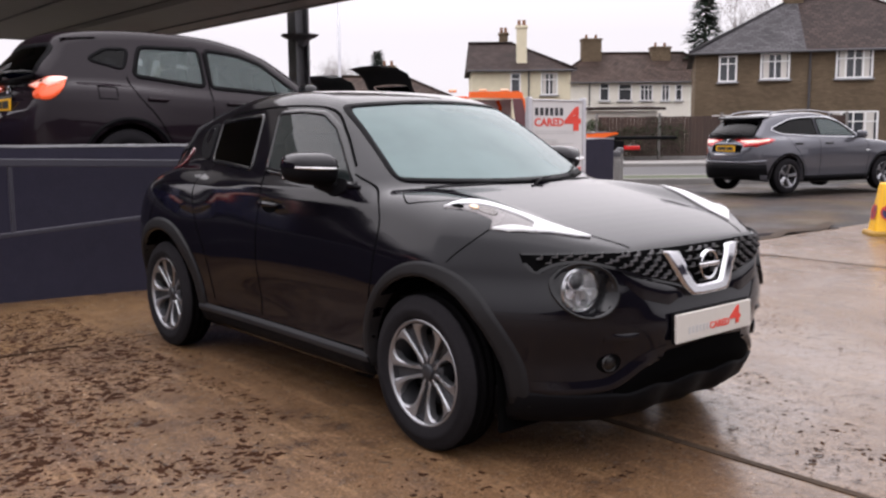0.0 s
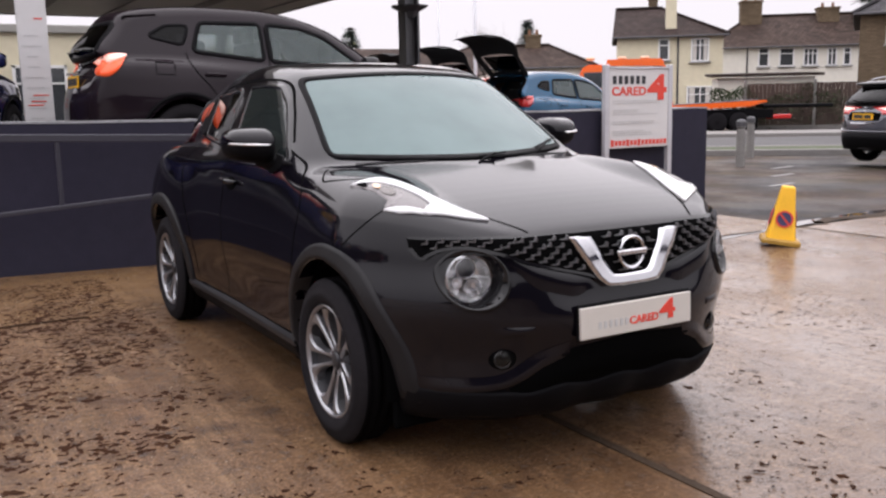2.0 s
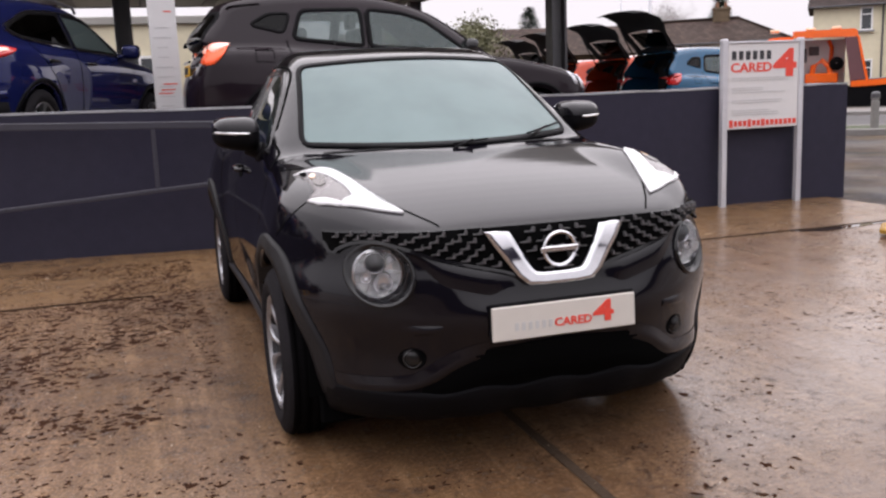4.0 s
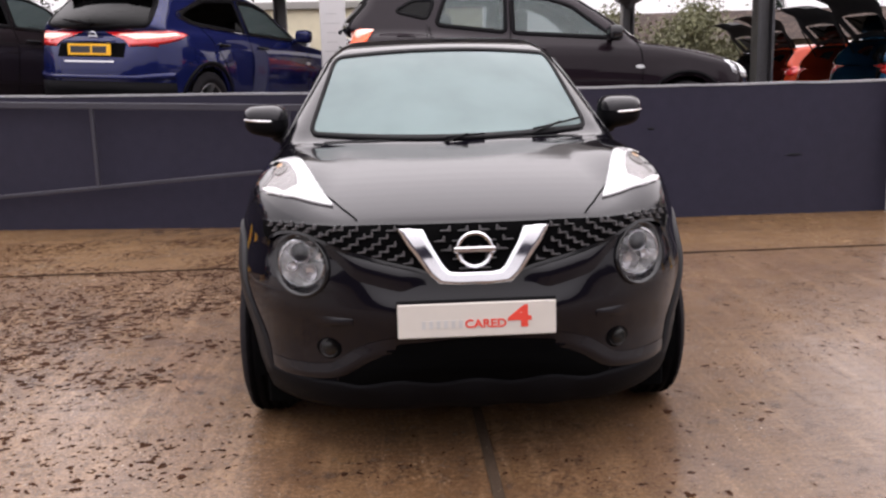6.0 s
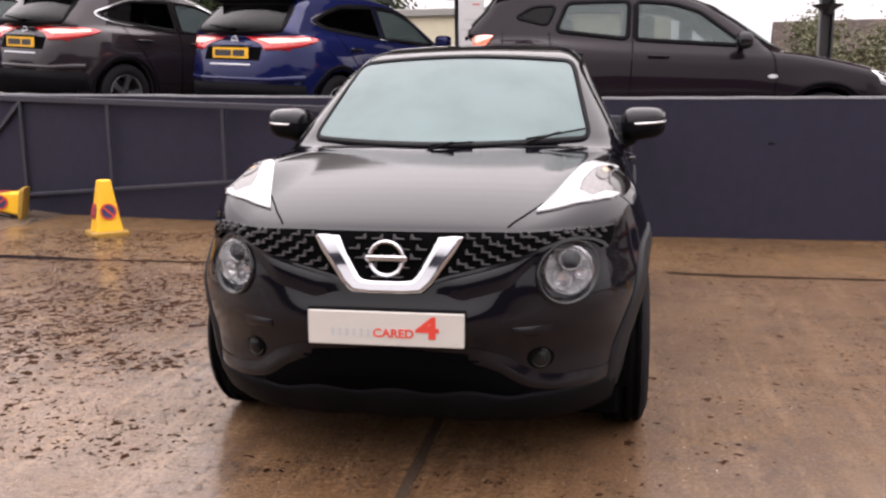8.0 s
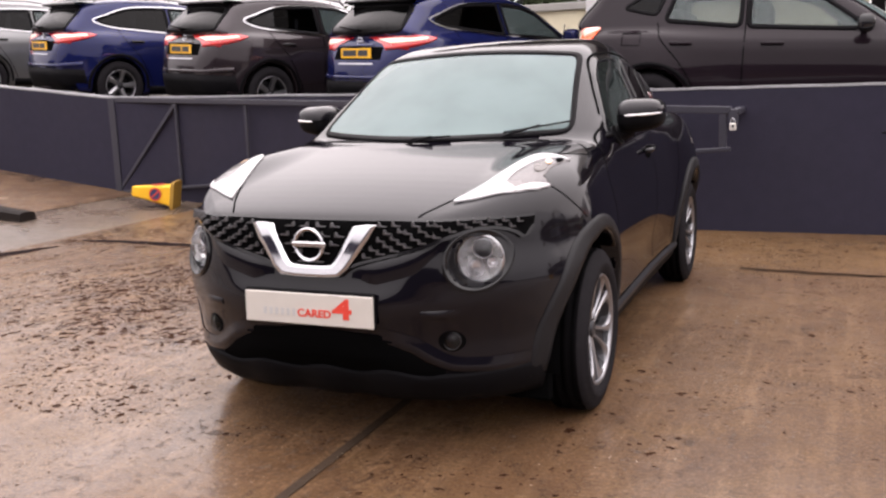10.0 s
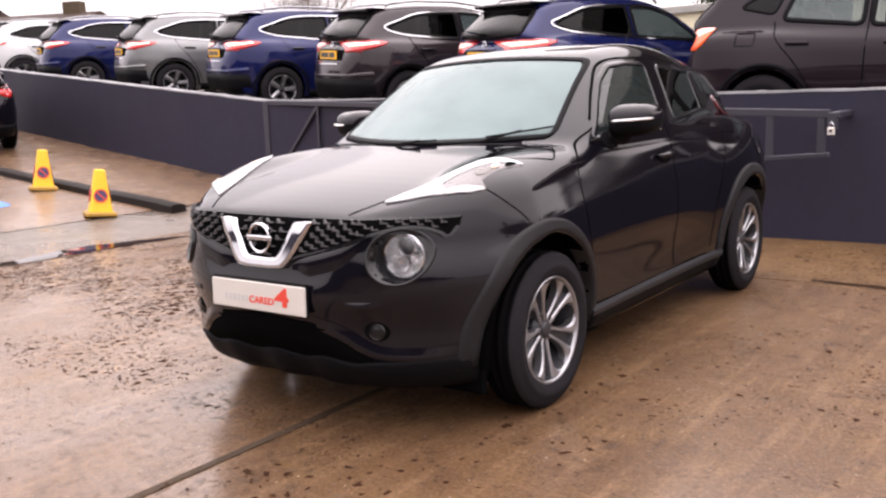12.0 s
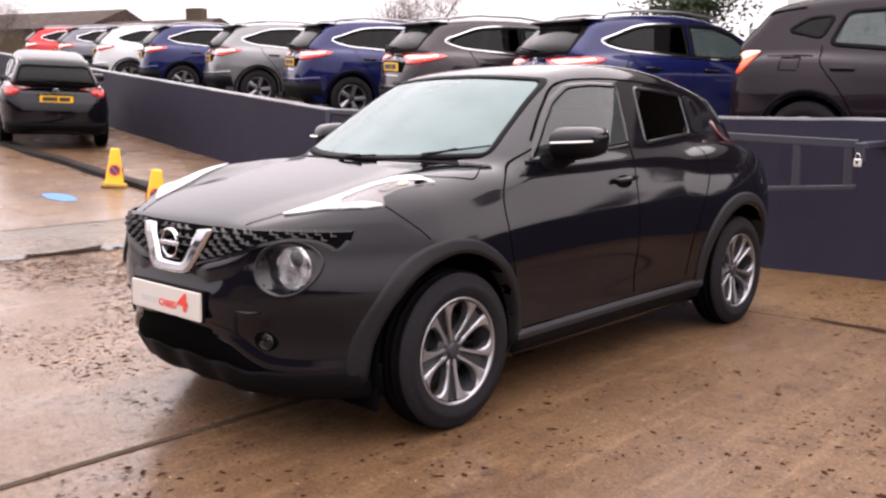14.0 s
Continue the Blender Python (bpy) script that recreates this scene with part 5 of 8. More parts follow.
def build_subject():
    car = thing("crossover_car", None, "black compact crossover car parked on wet concrete", "car")
    P, Q, N = shell(car_field(SUBJECT), (0, -1.0, 0.1), (1.05, 3.5, 1.65), 0.0175)
    skin = Skin(P, Q)
    # openings
    screen = [(x, 1.086 + 0.018 * (x / 0.64) ** 2) for x in np.linspace(-0.63, 0.63, 15)] + [(x, 1.476 - 0.026 * (x / 0.53) ** 2) for x in np.linspace(0.53, -0.53, 13)]
    screen = rounded(screen[::1], 0.05, 4)
    door = rounded([(0.60, 1.078), (0.80, 1.245), (0.93, 1.345), (1.09, 1.418), (1.30, 1.432), (1.555, 1.427), (1.445, 1.122)], 0.035, 5)
    rear = rounded([(1.635, 1.125), (1.745, 1.418), (2.00, 1.408), (2.34, 1.388), (2.265, 1.158)], 0.035, 5)
    quarter = rounded([(2.385, 1.385), (2.50, 1.365), (2.57, 1.315), (2.53, 1.22), (2.44, 1.165), (2.315, 1.162)], 0.04, 4)
    back = rounded([(-0.50, 1.12), (-0.44, 1.36), (0.44, 1.36), (0.50, 1.12)], 0.06, 5)
    holes = [("front", screen, lambda m: m[:, 1] < 1.3), ("rear", back, lambda m: m[:, 1] > 2.6)]
    holes += [("left", o, lambda m: np.abs(m[:, 0]) > 0.45) for o in (door, rear)]
    holes += [("front", [(sx * 0.582 + 0.085 * math.cos(a), 0.727 + 0.089 * math.sin(a)) for a in np.linspace(0, 6.2832, 28, endpoint=False)], lambda m: m[:, 1] < 0) for sx in (1, -1)]
    body = shell_mesh("body", P, cut_holes(P, Q, holes), N, [M_BLACK], car, "gloss black painted body")
    window("windscreen", skin, car, "front", screen, M_SCREEN, 0.009, label="windscreen with a pale diffuse haze painted in for mirrored sky")
    window("rear_screen", skin, car, "rear", back, M_PRIVACY)
    for view in ("left", "right"):
        window("door_window", skin, car, view, door, M_DOORGLASS, 0.013, trim=M_BEZEL)
        window("rear_door_window", skin, car, view, rear, M_PRIVACY, 0.012, trim=M_BEZEL, label="dark privacy glass rear window")
        bm = bmesh.new()
        patch(bm, skin, view, quarter, 0.006, skirt=0.010)
        part("handle_panel", bm, M_PLASTIC, car, "black panel with the hidden rear door handle", smooth=True)
        bm = bmesh.new()
        patch(bm, skin, view, rounded([(2.43, 1.355), (2.49, 1.345), (2.51, 1.28), (2.45, 1.25)], 0.02, 4), 0.009, skirt=0.004)
        part("rear_handle", bm, M_BLACK, car, "black hidden rear door handle", smooth=True)
    # seams between the panels
    def strip(name, view, curve, width=0.007, material=M_SEAM, out=0.0018, label=""):
        bm = bmesh.new()
        seam(bm, skin, view, [tuple(p) for p in spline(curve, 6)], width, out)
        return part(name, bm, material, body, label, smooth=True)
    for view in ("left", "right"):
        strip("door_seam", view, [(0.64, 1.43 - 0.30), (0.45, 1.06), (0.345, 0.96), (0.33, 0.80), (0.37, 0.55), (0.42, 0.36)])
        strip("door_seam", view, [(1.50, 1.44), (1.455, 1.13), (1.42, 1.0), (1.40, 0.7), (1.40, 0.36)])
        strip("door_seam", view, [(2.17, 1.16), (2.20, 1.0), (2.08, 0.80), (1.98, 0.62), (1.92, 0.38)])
        strip("door_seam", view, [(0.43, 0.345), (1.0, 0.338), (1.88, 0.345)])
        strip("roof_seam", view, [(0.66, 1.165), (0.86, 1.325), (1.05, 1.435), (1.35, 1.462), (1.75, 1.458), (2.15, 1.435), (2.28, 1.40)], 0.010)
        strip("fuel_seam", view, [(2.62, 1.02), (2.66, 0.9), (2.70, 0.72)])
        bm = bmesh.new()
        band(bm, skin, view, [(y, 1.128 - 0.061 + 0.061 * (y - 0.6) / 0.83) for y in np.linspace(0.55, 1.45, 14)], [(y, 1.140 - 0.061 + 0.061 * (y - 0.6) / 0.83) for y in np.linspace(0.56, 1.45, 14)], 0.006, 1, 0.006)
        part("window_trim", bm, M_PLASTIC, body, smooth=True)
        # handle, over a flat black patch for the shade in its hollow
        sx = 1 if view == "left" else -1
        bm = bmesh.new()
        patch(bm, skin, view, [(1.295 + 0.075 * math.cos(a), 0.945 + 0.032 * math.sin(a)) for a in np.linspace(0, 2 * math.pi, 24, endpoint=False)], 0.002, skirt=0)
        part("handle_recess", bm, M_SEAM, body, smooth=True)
        p, nrm = skin.hit((0, 1.295, 0.95), VIEWS[view][1])
        bm = bmesh.new()
        tube(bm, [(p.x + sx * d, y, z) for d, y, z in ((0.0, 1.20, 0.955), (0.028, 1.22, 0.957), (0.034, 1.295, 0.960), (0.028, 1.37, 0.963), (0.0, 1.39, 0.965))], [0.010, 0.012, 0.013, 0.012, 0.010], 10)
        part("door_handle", bm, M_BLACK, car, "black door handle with a bright edge", smooth=True)
        # sill and arch mouldings
        bm = bmesh.new()
        ys = np.linspace(0.408, 2.112, 26)
        band(bm, skin, view, [(y, 0.235) for y in ys], [(y, 0.318 + 0.006 * math.sin(y * 3)) for y in ys], 0.014, 3, 0.02)
        part("sill_moulding", bm, M_PLASTIC, car, "matt black plastic sill", smooth=True)
        bm = bmesh.new()
        up, lip = lay(skin, view, [(y, 0.338) for y in ys], 0.002), lay(skin, view, [(y, 0.320) for y in ys], 0.020)
        low = lay(skin, view, [(y, 0.300) for y in ys], 0.020)
        rows = [[bm.verts.new(p) for p in r] for r in (up, [a.lerp(b, 0.85) + Vector((0, 0, 0.002)) for a, b in zip(up, lip)], lip, low)]
        for a, b in zip(rows, rows[1:]):
            for i in range(len(ys) - 1):
                bm.faces.new((a[i], a[i + 1], b[i + 1], b[i]))
        part("sill_step", bm, M_SATIN, car, "satin black sill ledge that catches the sky", smooth=True)
        for yc in (0.0, 2.53):
            bm = bmesh.new()
            arcs = np.linspace(radians(-8), radians(188), 40)
            wide = lambda a: 0.432 + 0.052 * float(step(math.degrees(a), 20, 140)) + (0.010 if yc else 0.0)
            lo = [(yc + 0.394 * math.cos(a), 0.335 + 0.394 * math.sin(a)) for a in arcs]
            hi = [(yc + wide(a) * math.cos(a), 0.335 + wide(a) * math.sin(a)) for a in arcs]
            band(bm, skin, view, lo, hi, 0.009, 5, 0.022)
            part("arch_moulding", bm, M_MOULD, car, "matt grey-black plastic arch moulding", smooth=True)
            bm = bmesh.new()
            arch_liner(bm, sx, yc, 0.335, 0.392, 0.80)
            part("wheel_liner", bm, M_SEAM, car, smooth=True)
    for sx in (1, -1):
        for yc in (0.0, 2.53):
            wheel(car, sx * 0.778, yc, 0.33, 0.330, 0.221, 0.186, sx)
    # bonnet edge
    for sx in (1, -1):
        strip("bonnet_seam", "top", [(sx * 0.385, -0.690), (sx * 0.405, -0.655), (sx * 0.432, -0.61), (sx * 0.462, -0.55), (sx * 0.535, -0.40), (sx * 0.60, -0.22), (sx * 0.655, -0.05), (sx * 0.715, 0.06), (sx * 0.755, 0.15), (sx * 0.765, 0.20), (sx * 0.735, 0.26), (sx * 0.68, 0.34)], 0.006)
        strip("wing_seam", "left" if sx > 0 else "right", [(-0.30, 0.945), (-0.25, 0.90), (-0.19, 0.85), (-0.15, 0.81)], 0.0045)
    strip("scuttle", "top", [(-0.56, 0.328), (-0.3, 0.228), (0, 0.195), (0.3, 0.228), (0.56, 0.328)], 0.016, M_PLASTIC, 0.003)
    # running lamps on the wings
    for sx in (1, -1):
        rows_y = np.linspace(-0.572, -0.022, 45)
        at = lambda pts: [Vector((sx * float(np.interp(y, [p[1] for p in pts], [p[0] for p in pts])), float(y))) for y in rows_y]
        inner = at([(0.470, -0.572), (0.505, -0.47), (0.545, -0.35), (0.585, -0.22), (0.615, -0.12), (0.650, -0.065), (0.700, -0.035), (0.742, -0.022)])
        outer = at([(0.476, -0.572), (0.570, -0.512), (0.655, -0.455), (0.715, -0.375), (0.748, -0.298), (0.716, -0.282), (0.714, -0.20), (0.724, -0.10), (0.746, -0.022)])
        stripe = at([(0.476, -0.572), (0.570, -0.512), (0.655, -0.455), (0.652, -0.435), (0.606, -0.400), (0.614, -0.32), (0.640, -0.22), (0.664, -0.14), (0.690, -0.085), (0.744, -0.022)])
        prong = at([(0.640, -0.455), (0.662, -0.42), (0.694, -0.37), (0.722, -0.335), (0.746, -0.300)])
        bm = bmesh.new()
        band(bm, skin, "top", inner, outer, 0.004, 8, 0.012)
        lamp = part("running_lamp", bm, M_HOUSING, car, "boomerang-shaped clear wing lamp", smooth=True)
        bm = bmesh.new()
        band(bm, skin, "top", inner, stripe, 0.010, 6, 0.006)
        part("light_guide", bm, M_LAMPWHITE, lamp, "white curved light guide", smooth=True)
        k0, k1 = [int(np.searchsorted(rows_y, y)) for y in (-0.455, -0.298)]
        bm = bmesh.new()
        band(bm, skin, "top", prong[k0:k1], outer[k0:k1], 0.0105, 3, 0.006)
        part("light_guide", bm, M_LAMPWHITE, lamp, "white light guide along the lower edge", smooth=True)
        ell = lambda cx, cy, a, b: [(sx * (cx + a * math.cos(q)), cy + b * math.sin(q)) for q in np.linspace(0, 2 * math.pi, 18, endpoint=False)]
        for name, outline, out, m_, words in (("bulb_bowl", ell(0.683, -0.215, 0.022, 0.055), 0.008, M_SMOKE, "grey reflector bowl"), ("indicator", ell(0.694, -0.150, 0.011, 0.026), 0.011, M_AMBER, "pale amber indicator bulb"),
                                             ("lamp_cavity", ell(0.716, -0.068, 0.012, 0.040), 0.009, M_SEAM, "dark rear end of the lamp")):
            bm = bmesh.new()
            patch(bm, skin, "top", outline, out, skirt=0.004)
            part(name, bm, m_, lamp, words, smooth=True)
    # grille
    top_x = np.linspace(0.0, 0.722, 61)
    upper = [(x, 0.864 - 0.004 * (x / 0.72) ** 3) for x in top_x]
    low_c = spline([(0.0, 0.70), (0.14, 0.705), (0.20, 0.722), (0.32, 0.752), (0.43, 0.785), (0.50, 0.812), (0.58, 0.832), (0.645, 0.826), (0.685, 0.806), (0.705, 0.790), (0.722, 0.826)], 8)
    lower = [(x, float(np.interp(x, low_c[:, 0], low_c[:, 1]))) for x in top_x]
    bm = bmesh.new()
    band(bm, skin, "front", mirrored(lower[::-1]) + lower[1:], mirrored(upper[::-1]) + upper[1:], 0.009, 8, 0.012)
    grille = part("grille", bm, M_SEAM, car, "black honeycomb grille", smooth=True)
    bm = bmesh.new()
    ring = mirrored(lower[::-1]) + lower[1:] + upper[::-1] + mirrored(upper[1:])
    seam(bm, skin, "front", mirrored(lower[::-1]) + lower[1:], 0.010, 0.013)
    seam(bm, skin, "front", mirrored(upper[::-1]) + upper[1:], 0.008, 0.013)
    part("grille_rim", bm, M_GLOSSBLACK, grille, smooth=True)
    for sx in (1, -1):
        lipx = np.linspace(0.16, 0.485, 22)
        edge = np.interp(lipx, low_c[:, 0], low_c[:, 1])
        bm = bmesh.new()
        rows = []
        for dz, out in ((-0.002, 0.003), (-0.008, 0.008), (-0.030, 0.011), (-0.055, 0.007), (-0.085, 0.0)):
            fade = [float(step(x, 0.15, 0.26)) * float(1 - step(x, 0.38, 0.485)) for x in lipx]
            rows.append([bm.verts.new(p + Vector((0, -out * f, 0))) for p, f in zip(lay(skin, "front", [(sx * x, e + dz * (0.45 + 0.55 * f)) for x, e, f in zip(lipx, edge, fade)], 0.0015), fade)])
        for a, b in zip(rows, rows[1:]):
            for i in range(len(lipx) - 1):
                bm.faces.new((a[i], a[i + 1], b[i + 1], b[i]))
        part("bumper_lip", bm, M_BLACK, car, "gloss black bumper edge under the grille", smooth=True)
    fin = bmesh.new()
    prism(fin, [(-0.018, -0.0015), (0.019, -0.0015), (0.0185, 0.0125), (0.0160, 0.0155), (0.0125, 0.0140), (0.0085, 0.0050), (0.004, 0.0020), (-0.018, 0.0010)], "y", -0.009, 0.004)
    bmesh.ops.recalc_face_normals(fin, faces=fin.faces)
    fin_mesh = bpy.data.meshes.new("grille_fin")
    fin.to_mesh(fin_mesh)
    fin.free()
    fin_mesh.materials.append(mat("satin_black_fin", (0.068, 0.066, 0.070), 0.35, spec=0.5))
    spots = []
    x = 0.165
    while x < 0.700:
        gap = 0.054 - 0.034 * (x - 0.17)
        deep = 0.862 - float(np.interp(x, low_c[:, 0], low_c[:, 1]))
        count = max(2, min(7, round(deep / 0.0225)))
        for row in range(count):
            spots.append((x + (row % 2) * gap * 0.5, (row + 0.40) / count, gap))
        x += gap
    for row in range(5):
        spots += [(0.035 + 0.058 * col + (row % 2) * 0.02, (row + 0.45) / 5, 0.058) for col in range(2)]
    for x, v, gap in spots:
        lo_z, hi_z = float(np.interp(x, low_c[:, 0], low_c[:, 1])), 0.862
        z = lo_z + 0.006 + (hi_z - lo_z - 0.010) * v
        inside_v = gap == 0.058
        if x > 0.706 or hi_z - lo_z < 0.02 or (inside_v and (x > 0.062 + (z - 0.70) * 0.5)) or (not inside_v and x < 0.180 + (z - 0.70) * 0.62):
            continue
        for sx in (1, -1):
            p, nrm = skin.hit((sx * x, 0, z), (0, 1, 0))
            if p is None:
                continue
            ob = new("grille_fin", fin_mesh)
            ob.parent = grille
            turn = math.atan2(nrm.x, -nrm.y)
            ob.matrix_basis = Matrix.Translation(p + nrm * 0.011) @ pose(0, 0, 0, 0, 0, math.degrees(turn)) @ Matrix.Diagonal((-sx * gap / 0.060, 1, 1.0, 1))
    # chrome V and badge
    vo = [(-0.252, 0.842), (-0.245, 0.838), (-0.150, 0.70), (-0.118, 0.672), (-0.06, 0.667), (0.06, 0.667), (0.118, 0.672), (0.150, 0.70), (0.245, 0.838), (0.252, 0.842)]
    vi = [(-0.168, 0.842), (-0.165, 0.838), (-0.100, 0.725), (-0.082, 0.708), (-0.05, 0.705), (0.05, 0.705), (0.082, 0.708), (0.100, 0.725), (0.165, 0.838), (0.168, 0.842)]
    dense = lambda c: [tuple(Vector(a).lerp(Vector(b), t / 4)) for a, b in zip(c, c[1:]) for t in range(4)] + [c[-1]]
    bm = bmesh.new()
    band(bm, skin, "front", dense(vo), dense(vi), 0.024, 4, 0.05)
    part("chrome_trim", bm, M_CHROME, car, "polished chrome V-shaped grille trim", smooth=True)
    p, nrm = skin.hit((0, 0, 0.785), (0, 1, 0))
    by = p.y - 0.028
    bm = bmesh.new()
    lathe(bm, [(-0.006, 0.062), (-0.010, 0.057), (-0.006, 0.050), (0.006, 0.050), (0.006, 0.062)], "y", 40, True, (0, by, 0.785))
    box(bm, (0, by - 0.004, 0.785), (0.138, 0.014, 0.021), 0.004)
    box(bm, (0, by + 0.014, 0.785), (0.05, 0.03, 0.015))
    part("badge", bm, M_CHROME, car, "chrome ring and bar badge", smooth=False)
    # round headlamps
    for sx in (1, -1):
        cx, cz = sx * 0.582, 0.727
        p, nrm = skin.hit((cx, 0, cz), (0, 1, 0))
        axis = Vector((sx * 0.22, -1, 0.04)).normalized()
        m = Matrix.Translation(p + Vector((0, 0.036, 0))) @ axis.to_track_quat("Z", "Y").to_matrix().to_4x4()
        inv = m.inverted()
        lamp = thing("headlamp", m)
        lamp.parent = car
        turns = np.linspace(0, 2 * math.pi, 56, endpoint=False)
        bm = bmesh.new()
        rows = []
        for r, out in ((0.106, -0.006), (0.106, 0.008), (0.101, 0.013), (0.095, 0.009)):
            rows.append([bm.verts.new(inv @ q) for q in lay(skin, "front", [(cx + r * math.cos(a) * 0.96, cz + r * math.sin(a)) for a in turns], out)])
        rows.append([bm.verts.new((0.084 * math.cos(a) * sx0, 0.084 * math.sin(a), 0.0)) for sx0 in (1,) for a in turns])
        # the tube's inner ring starts where the outer ring starts
        ring = rows.pop()
        first = min(range(56), key=lambda k: (ring[k].co - rows[-1][0].co).length)
        second = min(range(56), key=lambda k: (ring[k].co - rows[-1][4].co).length)
        way = 1 if (second - first) % 56 < 28 else -1
        rows.append([ring[(first + way * k) % 56] for k in range(56)])
        for a, b in zip(rows, rows[1:]):
            for i in range(56):
                bm.faces.new((a[i], a[(i + 1) % 56], b[(i + 1) % 56], b[i]))
        part("bezel", bm, M_BEZEL, lamp, "satin black lamp bezel", smooth=True)
        bm = bmesh.new()
        lathe(bm, [(0.002, 0.085), (0.006, 0.082), (0.002, 0.078), (-0.006, 0.078)], "z", 44)
        part("bezel_ring", bm, M_CHROME, lamp, smooth=True)
        bm = bmesh.new()
        rings = lathe(bm, [(-0.004, 0.080), (-0.012, 0.077), (-0.026, 0.069), (-0.044, 0.053), (-0.057, 0.029), (-0.062, 0.0005)], "z", 60)
        for k, ring in enumerate(rings):
            for i, v in enumerate(ring[1:5]):
                v.co.z += 0.013 * (k // 5 % 2) - 0.007 * (k % 5 == 0) + 0.009 * ((k // 5 + i) % 2)
        part("reflector", bm, M_BOWL, lamp, "bright faceted reflector", smooth=False)
        for name, bx, by, r in (("main_beam_bowl", -0.018 * sx, -0.036, 0.034), ("side_bowl", 0.040 * sx, -0.014, 0.020)):
            bm = bmesh.new()
            lathe(bm, [(-0.030, r), (-0.010, r), (-0.006, r * 0.93), (-0.012, r * 0.80), (-0.022, r * 0.45), (-0.024, 0.0005)], "z", 26, center=(bx, by, 0))
            part(name, bm, M_LAMPCLEAR, lamp, smooth=False)
        bm = bmesh.new()
        lathe(bm, [(-0.03, 0.040), (-0.008, 0.038), (-0.003, 0.034), (-0.008, 0.031)], "z", 30, center=(0.008 * sx, 0.034, 0))
        part("projector_ring", bm, M_CHROME, lamp, smooth=True)
        bm = bmesh.new()
        lathe(bm, [(-0.012, 0.032), (-0.004, 0.024), (0.000, 0.012), (0.002, 0.0005)], "z", 30, center=(0.008 * sx, 0.034, 0))
        part("projector_lens", bm, M_DARKALLOY, lamp, "grey projector lens", smooth=True)
        bm = bmesh.new()
        lathe(bm, [(0.003, 0.082), (0.011, 0.07), (0.019, 0.048), (0.023, 0.022), (0.024, 0.0005)], "z", 40)
        part("lens", bm, M_CLEAR, lamp, "clear lamp lens", smooth=True).visible_shadow = False
        # fog lamp on a flat black patch that stands for its shaded pocket
        bm = bmesh.new()
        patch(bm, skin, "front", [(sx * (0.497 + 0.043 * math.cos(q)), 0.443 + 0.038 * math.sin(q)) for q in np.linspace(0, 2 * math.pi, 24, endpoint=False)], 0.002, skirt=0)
        part("fog_pocket", bm, M_SEAM, car, "flat black patch for the shade in the fog lamp pocket", smooth=True)
        p, nrm = skin.hit((sx * 0.497, 0, 0.443), (0, 1, 0))
        m = Matrix.Translation(p + Vector((0, 0.0, 0))) @ Vector((sx * 0.25, -1, 0)).normalized().to_track_quat("Z", "Y").to_matrix().to_4x4()
        fog = thing("fog_lamp", m)
        fog.parent = car
        bm = bmesh.new()
        lathe(bm, [(0.0, 0.034), (0.008, 0.032), (0.008, 0.028), (0.002, 0.027), (-0.010, 0.02), (-0.016, 0.0005)], "z", 28)
        part("fog_reflector", bm, M_BEZEL, fog, smooth=True)
        bm = bmesh.new()
        lathe(bm, [(0.006, 0.028), (0.011, 0.02), (0.013, 0.0005)], "z", 28)
        part("lens", bm, M_CLEAR, fog, smooth=True).visible_shadow = False
        # bumper crease catching the sky
        bm = bmesh.new()
        bx = np.linspace(0.41, 0.535, 12)
        back = lay(skin, "front", [(sx * x, 0.560 + 0.02 * (x - 0.40)) for x in bx], 0.0)
        edge = lay(skin, "front", [(sx * x, 0.548 - 0.10 * (x - 0.40)) for x in bx], 0.004)
        edge = [p + Vector((0, -0.011 * math.sin(math.pi * min(1, (k + 0.5) / 11)), 0.003)) for k, p in enumerate(edge)]
        under = lay(skin, "front", [(sx * x, 0.534 - 0.06 * (x - 0.40)) for x in bx], 0.002)
        rows = [[bm.verts.new(p) for p in r] for r in (back, edge, under)]
        for a, b in zip(rows, rows[1:]):
            for i in range(11):
                bm.faces.new((a[i], a[i + 1], b[i + 1], b[i]))
        part("bumper_blade", bm, M_BLACK, car, "gloss ledge on the bumper", smooth=True)
    # lower bumper: the mouth, its shade a flat black sheet, and the painted edge that sweeps up round it from each arch
    bm = bmesh.new()
    mouth_x = np.linspace(-0.47, 0.47, 41)
    brow = lambda x: float(np.interp(abs(x), [0.0, 0.27, 0.323, 0.365, 0.408, 0.44, 0.477], [0.495, 0.468, 0.436, 0.417, 0.398, 0.370, 0.342]))
    chin = lambda x: 0.318 + 0.010 * math.cos(x * 24)
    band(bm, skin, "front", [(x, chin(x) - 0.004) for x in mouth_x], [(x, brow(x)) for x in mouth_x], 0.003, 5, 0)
    intake = part("lower_intake", bm, M_SEAM, car, "flat black sheet for the shaded lower air intake", smooth=True)
    for sx in (1, -1):
        path = spline([(0.74, 0.330), (0.66, 0.327), (0.56, 0.332), (0.485, 0.345), (0.43, 0.375), (0.375, 0.413), (0.32, 0.437), (0.25, 0.455)], 6)
        bm = bmesh.new()
        rows = []
        for off, out in ((-0.016, 0.001), (-0.004, 0.010), (0.006, 0.014), (0.020, 0.009), (0.045, 0.001)):
            line = []
            for i, (u, v) in enumerate(path):
                d = path[min(i + 1, len(path) - 1)] - path[max(i - 1, 0)]
                d = d / np.linalg.norm(d)
                line.append((sx * (u - d[1] * -off), v + -d[0] * off))
            fade = [min(1.0, i / 5, (len(path) - 1 - i) / 10) for i in range(len(path))]
            rows.append([bm.verts.new(p + Vector((0, -out * f, 0))) for p, f in zip(lay(skin, "front", line, 0.0015), fade)])
